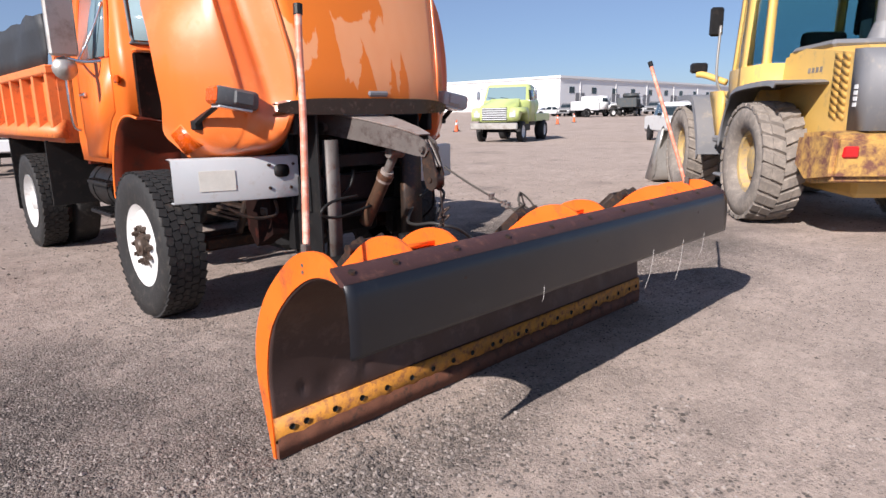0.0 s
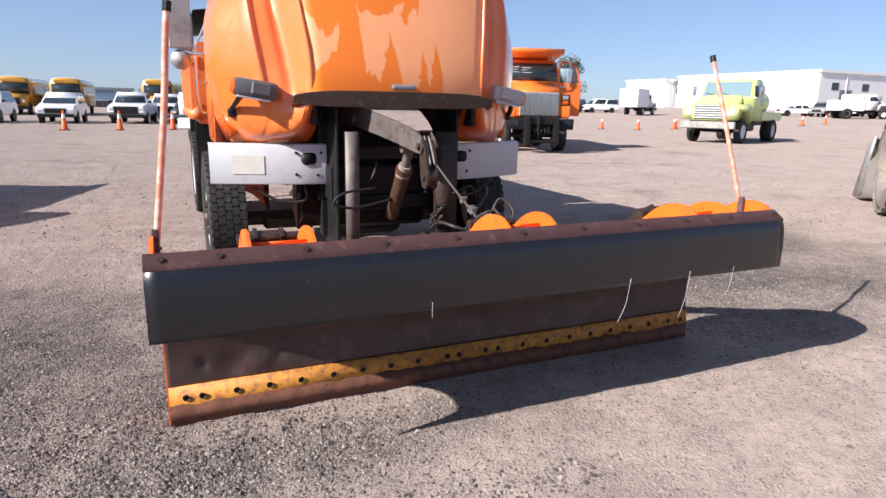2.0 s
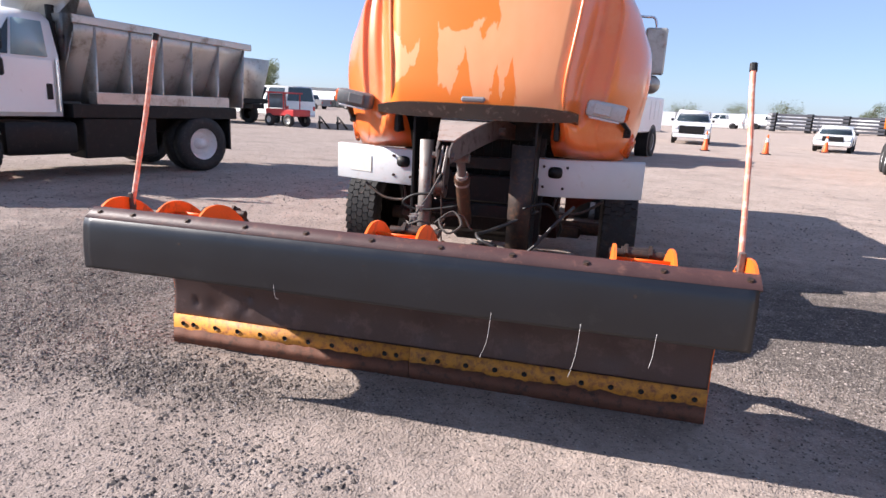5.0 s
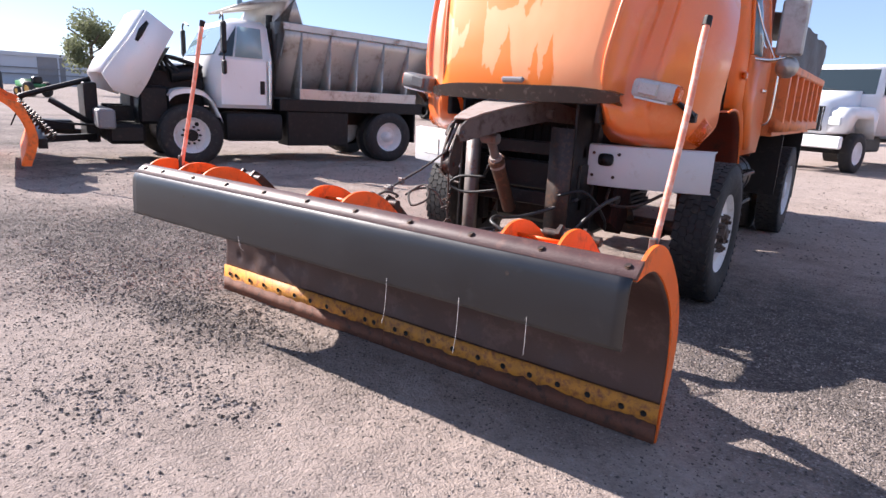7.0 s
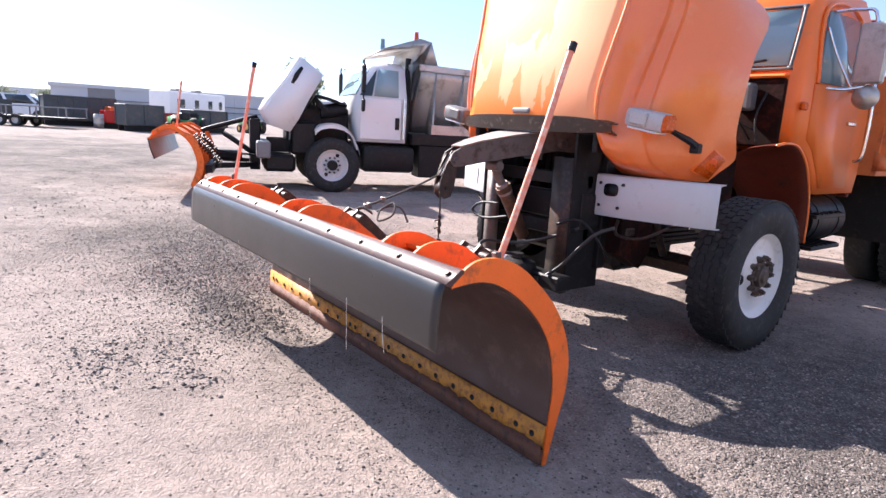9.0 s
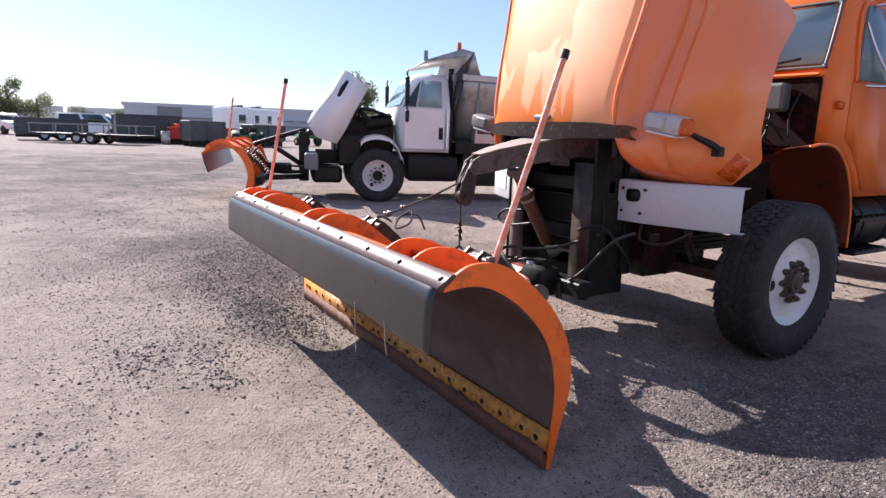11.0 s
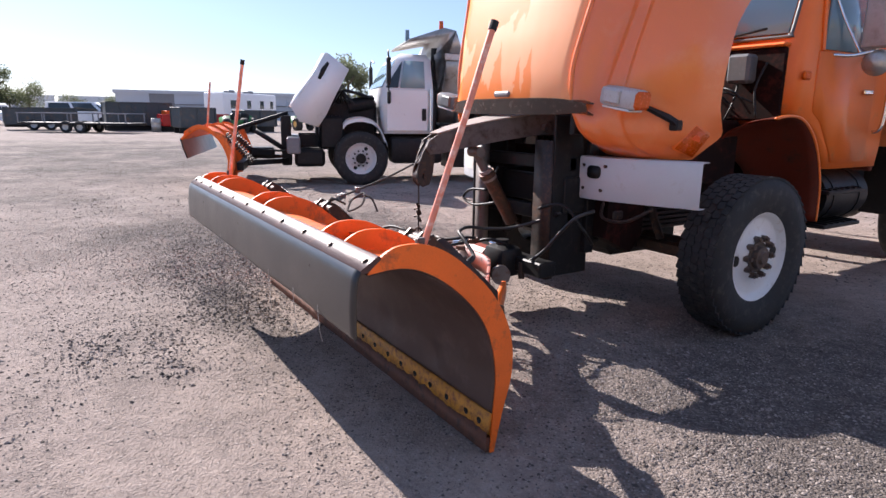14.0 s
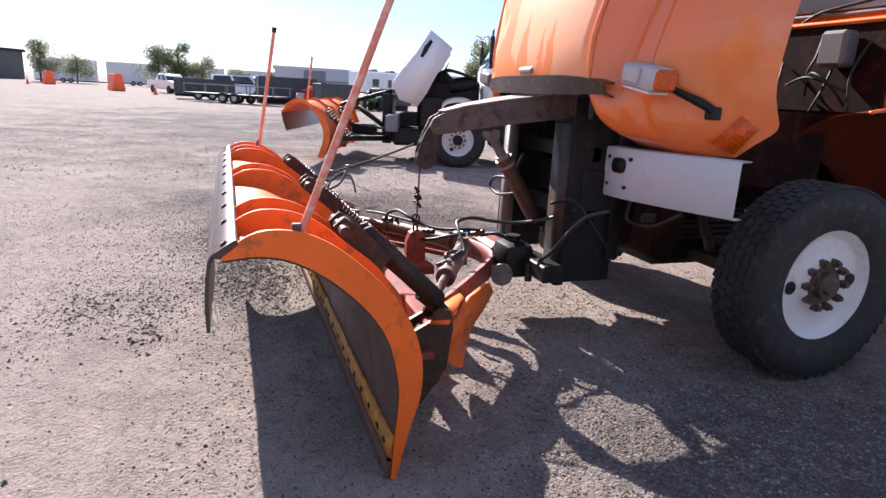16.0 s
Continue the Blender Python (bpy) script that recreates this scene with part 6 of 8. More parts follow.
for i, (x, y, a) in enumerate(((77.2, 55.9, 60), (78.9, 53.4, 110), (83, 54, 75), (85.1, 52.5, 100), (86.5, 49.5, 80), (60.3, 80.5, 120), (88, 47.5, 70), (90, 45, 100))):
    car("pickup_truck" if i % 2 else "sedan", "parked car far off before the warehouse", "car", at(x, y, a), PICK if i % 2 else SEDAN, PICKC if i % 2 else SEDANC, 5.0, 1.9, paint=(M_WHITE, M_GREYP, M_DKBOX)[i % 3], group="cars before the warehouse")
for x, y, a in ((20.0, 92, 70), (26.5, 93, 250)):
    car("pickup_truck", "white pickup truck far off along the fence", "pickup truck", at(x, y, a), PICK, PICKC, 5.8, 2.0, group="far pickups")


def bus(x, y, a, label):
    T = empty("school_bus", label, "bus", "row of buses", at(x, y, a))
    bm = nb()
    prism(bm, [(-1.2, 0.75), (1.2, 0.75), (1.22, 2.6), (1.0, 3.0), (0.5, 3.12), (-0.5, 3.12), (-1.0, 3.0), (-1.22, 2.6)], -7.5, 2.9, axis="y")
    b = part("body", bm, M_BUS, T)
    bm = nb()
    prism(bm, [(-1.21, 2.65), (1.21, 2.65), (1.0, 3.03), (0.5, 3.15), (-0.5, 3.15), (-1.0, 3.03)], -7.5, 2.7, axis="y")
    part("roof", bm, M_WHITE, b, "white roof")
    bm = nb()
    prism(bm, [(2.9, 0.7), (4.35, 0.7), (4.4, 1.45), (4.2, 1.62), (2.9, 1.75)], -1.05, 1.05)
    part("hood", bm, M_BUS, b)
    pane(b, [(-1.10, 2.93, 1.72), (1.10, 2.93, 1.72), (1.05, 2.90, 2.62), (-1.05, 2.90, 2.62)], M_GLASS, "windscreen", 0.03)
    bm = nb()
    bx(bm, (-0.9, 2.90, 2.70), (0.9, 2.96, 2.95), 0.02)
    part("header", bm, M_BUS, b)
    bm = nb()
    bx(bm, (-0.6, 4.36, 0.9), (0.6, 4.43, 1.4), 0.03)
    part("grille", bm, M_BLACK, b)
    bm = nb()
    bx(bm, (-1.15, 4.35, 0.48), (1.15, 4.5, 0.75), 0.03)
    part("front_bumper", bm, M_BLACK, b)
    for s in (-1, 1):
        for k in range(10):
            pane(b, [(s * 1.225, 2.2 - k * 0.95, 1.75), (s * 1.225, 1.42 - k * 0.95, 1.75), (s * 1.225, 1.42 - k * 0.95, 2.45), (s * 1.225, 2.2 - k * 0.95, 2.45)], M_GLASS, "side_window", 0.02)
        for z in (1.1, 1.5):
            bm = nb()
            bx(bm, (s * 1.20, -7.4, z), (s * 1.235, 2.8, z + 0.05))
            part("rub_rail", bm, M_BLACK, b)
        bm = nb()
        cyl(bm, (s * 0.85, 4.38, 1.15), (s * 0.85, 4.44, 1.15), 0.11, n=14)
        part("headlight", bm, M_LENS, b)
        bm = nb()
        tube(bm, [(s * 1.0, 4.0, 1.6), (s * 1.35, 4.2, 2.0), (s * 1.35, 4.2, 2.3)], 0.03, 6)
        part("mirror_arm", bm, M_BLACK, b)
        for y in (3.4, -4.6):
            plain_wheel(T, (s * 1.05, y, 0.48), 0.48, 0.28, 0.28, s, M_BLACK)


for i, (x, y) in enumerate(((-13.6, 65.0), (-10.4, 65.0), (-6.6, 64.8), (0.6, 60.2), (4.2, 60.6))):
    bus(x, y, 180, "yellow school bus with white roof, parked nose out" if i < 3 else "yellow and white school bus at the row's end")


def work_truck(name, label, m, paint, rear, wb=4.2, axles=1, group="", grille_m=M_CHROME, square=True, lower=M_BLACK, plate=M_STEEL, screen=M_GLASS):
    """A bonneted truck; rear: 'dump', 'tank', 'box' or 'service'. The front axle is the origin."""
    T = empty(name, label, "truck", group, m)
    bm = nb()
    prism(bm, [(-1.75, 0.95), (1.05, 0.95), (1.1, 1.2), (1.08, 1.62), (0.95, 1.72), (-0.35, 1.95), (-0.40, 1.98), (-0.55, 2.05), (-1.75, 2.05)], -0.72, 0.72)
    for s in (-1, 1):
        prism(bm, [(-0.75, 0.85), (-0.60, 1.15), (-0.45, 1.35), (0.5, 1.35), (0.72, 1.1), (1.05, 1.0), (1.05, 1.5), (0.9, 1.6), (-0.4, 1.65), (-0.75, 1.5)], s * 0.70, s * 1.15)
    hood = part("hood", bm, paint, T)
    bm = nb()
    rows = []
    for z, X, y0 in ((0.95, 1.12, -0.70), (1.88, 1.14, -0.62), (1.95, 1.12, -0.60), (2.64, 1.03, -0.88), (2.74, 0.93, -1.0)):
        rows.append([(-X, y0, z), (-X, -2.0, z), (X, -2.0, z), (X, y0, z)])
    V = loft(bm, rows, close=True)
    bm.faces.new(V[0]), bm.faces.new(V[-1])
    cab = part("cab", bm, paint, T)
    pane(cab, [(-1.02, -0.61, 1.98), (1.02, -0.61, 1.98), (0.95, -0.85, 2.61), (-0.95, -0.85, 2.61)], screen, "windscreen", 0.03)
    for x in (-0.35, 0.3):
        bm = nb()
        tube(bm, [(x, -0.58, 1.97), (x + 0.2, -0.60, 2.05), (x + 0.6, -0.66, 2.12)], 0.012, 6)
        part("wiper", bm, M_BLACK, cab)
    for s in (-1, 1):
        pane(cab, [(s * 1.135, -0.85, 1.98), (s * 1.135, -1.75, 1.98), (s * 1.05, -1.75, 2.45), (s * 1.05, -1.0, 2.45)], M_GLASS, "door_window", 0.02)
        bm = nb()
        tube(bm, [(s * 1.12, -0.8, 1.95), (s * 1.45, -0.75, 2.0), (s * 1.45, -0.75, 2.5), (s * 1.05, -0.9, 2.5)], 0.02, 6)
        bx(bm, (s * 1.38, -0.80, 2.02), (s * 1.54, -0.72, 2.42), 0.02)
        part("mirror", bm, M_CHROME, cab)
        bm = nb()
        bx(bm, (s * 0.72, 1.03, 1.16), (s * 1.02, 1.09, 1.38), 0.03)
        part("headlight", bm, M_LENS, hood)
        plain_wheel(T, (s * 1.0, 0, 0.50), 0.50, 0.28, 0.29, s, M_WRIM if not axles > 1 else M_STEEL)
        for k in range(axles):
            plain_wheel(T, (s * 1.0, -wb - 1.35 * k, 0.50), 0.50, 0.50, 0.29, s, M_WRIM if not axles > 1 else M_STEEL)
    bm = nb()
    bx(bm, (-0.62, 1.06, 1.02), (0.62, 1.10, 1.62), 0.03)
    g = part("grille", bm, M_BLACK if square else plate, hood)
    for k in range(14 if not square else 6):
        bm = nb()
        if square:
            bx(bm, (-0.60, 1.10, 1.05 + k * 0.098), (0.60, 1.125, 1.108 + k * 0.098), 0.008)
        else:
            bx(bm, (-0.595 + k * 0.09, 1.10, 1.04), (-0.575 + k * 0.09, 1.125, 1.60), 0.006)
        part("grille_bar", bm, grille_m, g)
    bm = nb()
    bx(bm, (-1.15, 1.08, 0.62), (1.15, 1.24, 0.92), 0.03)
    part("front_bumper", bm, lower, T)
    bm = nb()
    for s in (-1, 1):
        bx(bm, (s * 0.38, -wb - 1.35 * (axles - 1) - 1.2, 0.72), (s * 0.48, 1.0, 0.95), 0.01)
    bx(bm, (-0.8, -0.1, 0.45), (0.8, 0.1, 0.6), 0.03), bx(bm, (-0.9, -2.0, 0.5), (0.9, -0.9, 0.9), 0.05)
    part("chassis", bm, M_BLACK, T)
    e = -wb - 1.35 * (axles - 1) - 1.25
    if rear == "dump":
        bm = nb()
        bx(bm, (-1.22, e, 1.15), (1.22, -2.15, 2.35), 0.03)
        d = part("dump_body", bm, paint, T)
        bm = nb()
        prism(bm, [(-2.15, 2.35), (-2.15, 2.95), (-0.75, 3.05), (-0.75, 2.98), (-2.05, 2.82)], -1.04, 1.04)
        part("cab_shield", bm, paint, d)
        for s in (-1, 1):
            for k in range(6):
                bm = nb()
                bx(bm, (s * 1.20, e + 0.2 + k * (-2.4 - e) / 5, 1.2), (s * 1.30, e + 0.3 + k * (-2.4 - e) / 5, 2.3), 0.01)
                part("side_rib", bm, paint, d)
            bm = nb()
            lathe(bm, [(-0.02, 0.10), (0.02, 0.10), (0.02, 0.07), (-0.02, 0.07)], 16, axis="z")
            for v in bm.verts:
                v.co = Matrix.Rotation(math.pi / 2, 3, "X") @ v.co + Vector((s * 0.75, -1.95, 2.86))
            part("lifting_eye", bm, M_STEEL, d)
    elif rear == "tank":
        bm = nb()
        bx(bm, (-1.15, e, 0.95), (1.15, -2.1, 1.35), 0.04)
        d = part("deck", bm, paint, T)
        bm = nb()
        cyl(bm, (0, e + 0.3, 1.75), (0, -2.3, 1.75), 0.62, n=24)
        cyl(bm, (0, -3.5, 2.3), (0, -3.5, 2.45), 0.25, n=14)
        part("tank", bm, paint, d)
        bm = nb()
        tube(bm, [(0.9, -2.2, 1.35), (0.9, -2.2, 2.2), (0.2, -2.2, 2.4), (-0.9, -2.2, 2.2), (-0.9, -2.2, 1.35)], 0.04, 6)
        part("hose_rack", bm, M_STEEL, d)
    elif rear == "box":
        bm = nb()
        bx(bm, (-1.22, e - 1.0, 0.95), (1.22, -2.2, 3.3), 0.04)
        part("cargo_box", bm, M_WHITE, T)
    else:
        bm = nb()
        bx(bm, (-1.18, e, 0.85), (1.18, -2.15, 2.05), 0.04)
        d = part("service_body", bm, paint, T)
        bm = nb()
        bx(bm, (-0.9, e + 1.4, 2.05), (0.9, -2.25, 2.7), 0.05)
        part("rack_box", bm, paint, d)
        for s in (-1, 1):
            bm = nb()
            cyl(bm, (s * 0.75, -wb, 0.50), (s * 1.185, -wb, 0.50), 0.62, n=24)
            part("wheel_well", bm, M_BLACK, d)
            for k in range(3):
                bm = nb()
                bx(bm, (s * 1.18, e + 0.15 + k * 0.62, 1.30), (s * 1.195, e + 0.70 + k * 0.62, 1.95), 0.01)
                part("locker_door", bm, paint, d)
    return T


lime = work_truck("tank_truck", "lime green tank truck with chrome grille on open gravel", at(24.68, 20.84, 112) @ Matrix.Scale(1.07, 4), M_LIME, "tank", 3.7, grille_m=M_BUMPER, lower=M_STEEL, screen=M_BGLASS)
def build_tandem_truck():
    """The orange truck with a tall grille, a twin rear axle and a ribbed body; the front axle is the origin."""
    T = empty("dump_truck", "orange three-axle dump truck with tall chrome grille and open door", "truck", "", at(12.42, 17.5, 163) @ Matrix.Scale(0.935, 4))
    bm = nb()
    rows = []
    for z, X, y in ((1.25, 0.80, 0.86), (1.70, 0.80, 0.84), (2.06, 0.78, 0.80), (2.20, 0.74, 0.70), (2.30, 0.74, 0.2), (2.44, 0.78, -0.55)):
        rows.append([(-X, -0.60, z), (-X, y, z), (X, y, z), (X, -0.60, z)])
    V = loft(bm, rows, close=True)
    bm.faces.new(V[0])
    hood = part("hood", bm, M_ORANGE, T)
    for s in (-1, 1):
        bm = nb()
        prism(bm, [(-0.85, 0.95), (-0.72, 1.18), (-0.45, 1.30), (0.42, 1.30), (0.62, 1.18), (0.84, 1.18), (0.84, 1.72), (0.70, 2.02), (-0.30, 2.10), (-0.85, 2.06)], s * 0.78, s * 1.16)
        bmesh.ops.bevel(bm, geom=list(bm.edges), offset=0.05, segments=2, affect="EDGES")
        part("fender", bm, M_ORANGE, hood)
        bm = nb()
        bx(bm, (s * 0.80, 0.80, 1.62), (s * 1.10, 0.865, 2.00), 0.02)
        hl = part("headlight", bm, M_BLACK, hood, "black twin headlight bezel")
        for z in (1.90, 1.73):
            bm = nb()
            bx(bm, (s * 0.84, 0.86, z - 0.07), (s * 1.04, 0.875, z + 0.06), 0.015)
            part("lamp", bm, M_STEEL if z > 1.8 else M_AMBER, hl)
        bm = nb()
        bx(bm, (s * 0.78, 1.14, 0.90), (s * 1.10, 1.165, 1.10), 0.01)
        part("bumper_lamp", bm, M_GLASS, hood)
    bm = nb()
    bx(bm, (-0.70, 0.84, 1.25), (0.70, 0.88, 2.06), 0.03)
    g = part("grille", bm, M_STEEL, hood)
    for k in range(22):
        bm = nb()
        bx(bm, (-0.65 + k * 0.062 - 0.016, 0.88, 1.30), (-0.65 + k * 0.062 + 0.016, 0.91, 2.02), 0.006)
        part("grille_bar", bm, M_CHROME, g)
    bm = nb()
    rows = []
    for z, X, y0 in ((1.10, 1.12, -0.62), (2.40, 1.13, -0.55), (2.48, 1.12, -0.56), (3.12, 1.06, -0.78), (3.24, 0.98, -0.90)):
        rows.append([(-X, y0, z), (-X, -2.0, z), (X, -2.0, z), (X, y0, z)])
    V = loft(bm, rows, close=True)
    bm.faces.new(V[0]), bm.faces.new(V[-1])
    cab = part("cab", bm, M_ORANGE, T)
    pane(cab, [(-1.05, -0.565, 2.50), (1.05, -0.565, 2.50), (1.0, -0.775, 3.12), (-1.0, -0.775, 3.12)], M_GLASS, "windscreen", 0.03)
    for x, z, w in ((0.80, 3.0, 0.10), (0.52, 2.97, 0.28), (0.10, 2.95, 0.34), (0.56, 2.88, 0.22), (0.18, 2.87, 0.24), (0.50, 2.79, 0.24), (0.12, 2.78, 0.34)):
        bm = nb()
        bx(bm, (x - w / 2, -0.56 - (z - 2.5) * 0.339 + 0.018, z - 0.015), (x + w / 2, -0.56 - (z - 2.5) * 0.339 + 0.026, z + 0.015), 0.002)
        part("chalk_mark", bm, M_WHITE, cab, "white chalked line on the windscreen")
    for x in (-0.4, 0.3):
        bm = nb()
        tube(bm, [(x, -0.54, 2.46), (x + 0.2, -0.55, 2.55), (x + 0.6, -0.58, 2.60)], 0.012, 6)
        part("wiper", bm, M_BLACK, cab)
    pane(cab, [(1.135, -0.78, 2.45), (1.135, -1.75, 2.45), (1.07, -1.75, 3.05), (1.07, -0.95, 3.05)], M_GLASS, "door_window", 0.02)
    pane(cab, [(-1.135, -0.72, 1.30), (-1.135, -1.75, 1.30), (-1.07, -1.75, 3.05), (-1.07, -0.90, 3.05)], M_BLACK, "doorway", 0.02)
    for s in (-1, 1):
        bm = nb()
        tube(bm, [(s * 1.10, -0.7, 2.30), (s * 1.48, -0.62, 2.36), (s * 1.48, -0.62, 3.16), (s * 1.05, -0.85, 3.18)], 0.022, 6)
        bx(bm, (s * 1.40, -0.66, 2.45), (s * 1.58, -0.58, 2.95), 0.02)
        part("mirror", bm, M_CHROME, cab)
    bm = nb()
    bx(bm, (-2.02, -0.80, 1.25), (-1.15, -0.73, 2.45), 0.03)
    dr = part("open_door", bm, M_ORANGE, T, "driver's door standing open")
    bm = nb()
    tube(bm, [(-2.0, -0.77, 2.40), (-1.72, -0.77, 3.08), (-1.17, -0.77, 3.10), (-1.17, -0.77, 2.40)], 0.035, 6)
    part("door_frame", bm, M_ORANGE, dr)
    pane(dr, [(-1.93, -0.77, 2.46), (-1.20, -0.77, 2.46), (-1.20, -0.77, 3.05), (-1.70, -0.77, 3.05)], M_BGLASS, "door_window", 0.02)
    bm = nb()
    bx(bm, (-1.20, 0.90, 0.80), (1.20, 1.14, 1.17), 0.03)
    part("front_bumper", bm, M_BLACK, T)
    bm = nb()
    for s in (-1, 1):
        prism(bm, [(1.10, 0.25), (1.45, 0.28), (1.52, 0.6), (1.40, 1.28), (1.14, 1.24)], s * 0.44, s * 0.58)
    bx(bm, (-0.50, 1.12, 0.98), (0.50, 1.30, 1.22), 0.02), bx(bm, (-0.46, 1.14, 0.34), (0.46, 1.24, 0.50), 0.02)
    cyl(bm, (0.1, 1.25, 0.45), (0.1, 1.35, 1.3), 0.06, n=12), cyl(bm, (-0.45, 1.40, 0.40), (0.45, 1.40, 0.40), 0.04, n=10)
    for k in range(5):
        tube(bm, [(-0.3 + 0.15 * k, 1.15, 0.95), (-0.25 + 0.12 * k, 1.32, 0.75), (-0.2 + 0.1 * k, 1.20, 0.55)], 0.025, 6)
    part("plow_mount", bm, M_BLACK, T, "black plow mount on the nose")
    bm = nb()
    for s in (-1, 1):
        bx(bm, (s * 0.38, -6.2, 0.75), (s * 0.48, 0.9, 1.02), 0.01)
        bx(bm, (s * 0.70, -2.6, 0.55), (s * 1.12, -1.2, 1.08), 0.08)
    bx(bm, (-0.85, -0.1, 0.48), (0.85, 0.1, 0.64), 0.03)
    part("chassis", bm, M_BLACK, T)
    for s in (-1, 1):
        plain_wheel(T, (s * 1.02, 0, 0.55), 0.55, 0.36, 0.30, s, M_STEEL)
        for y in (-2.9, -4.5, -5.85):
            plain_wheel(T, (s * 1.0, y, 0.53), 0.53, 0.48 if y < -4 else 0.30, 0.30, s, M_WHITE)
    bm = nb()
    prism(bm, [(-1.22, 2.45), (-1.22, 1.55), (-0.95, 1.20), (0.95, 1.20), (1.22, 1.55), (1.22, 2.45)], -6.6, -2.15, axis="y")
    d = part("dump_body", bm, M_ORANGE, T)
    for s in (-1, 1):
        for k in range(7):
            bm = nb()
            y = -6.5 + k * 0.70
            prism(bm, [(s * 1.20, 1.50), (s * 1.30, 1.55), (s * 1.30, 2.45), (s * 1.20, 2.45)], y, y + 0.12, axis="y")
            part("side_rib", bm, M_ORANGE, d)
        bm = nb()
        bx(bm, (s * 1.16, -6.6, 2.40), (s * 1.34, -2.15, 2.58), 0.02)
        part("top_rail", bm, M_ORANGE, d)
    bm = nb()
    loft(bm, [[(-1.20, -2.15, 2.4), (1.20, -2.15, 2.4)], [(-1.08, -2.05, 3.18), (1.08, -2.05, 3.18)], [(-1.20, -0.45, 3.50), (1.20, -0.45, 3.50)], [(-1.20, -0.42, 3.62), (1.20, -0.42, 3.62)]])
    thick(bm, 0.05)
    sh = part("cab_shield", bm, M_ORANGE, d)
    bm = nb()
    for s in (-1, 1):
        prism(bm, [(-2.12, 3.16), (-0.46, 3.50), (-0.46, 3.64), (-1.6, 3.60), (-2.12, 3.45)], s * 1.14, s * 1.18)
    part("shield_side", bm, M_ORANGE, sh)
    for s in (-1, 1):
        bm = nb()
        lathe(bm, [(-0.02, 0.11), (0.02, 0.11), (0.02, 0.07), (-0.02, 0.07)], 16, axis="z")
        for v in bm.verts:
            v.co = Matrix.Rotation(math.pi / 2, 3, "X") @ v.co + Vector((s * 0.80, -0.72, 3.34))
        part("lifting_eye", bm, M_WHITE, sh)
    bm = nb()
    cyl(bm, (1.27, -2.08, 1.25), (1.27, -2.08, 2.75), 0.13, n=16)
    tube(bm, [(1.27, -2.08, 2.7), (1.27, -2.08, 3.2), (1.32, -2.16, 3.42)], 0.065, 10)
    part("exhaust_pipe", bm, M_CHROME, T, "chrome upright exhaust pipe")


build_tandem_truck()
work_truck("service_truck", "white service truck with utility body, parked behind the plow truck", at(2.9, 19.5, 162) @ Matrix.Scale(1.04, 4), M_WHITE, "service", 4.2, square=False, plate=M_BLACK, lower=M_WHITE)
car("sedan", "black sedan parked between white pickups", "car", at(2.5, 42.5, 172), SEDAN, SEDANC, 4.6, 1.8, paint=M_DKBOX)
work_truck("box_truck", "white box truck far off beside the fence", at(61, 66.3, -62), M_WHITE, "box", 4.0)
work_truck("dump_truck", "dark dump truck far off by the warehouse", at(80, 43.5, -70), M_DKBOX, "dump", 4.0)
work_truck("flatbed_truck", "white work truck parked in the far row", at(76.4, 45, -120), M_WHITE, "service", 4.0)
car("panel_van", "white van far off along the fence", "van", at(62.5, 78.1, 75), VAN, VANC, 5.5, 2.0)
car("pickup_truck", "white pickup with a pipe rack behind the loader", "pickup truck", at(29.3, 13.6, 128), PICK, PICKC, 5.8, 2.0, cladding=M_CHROME)


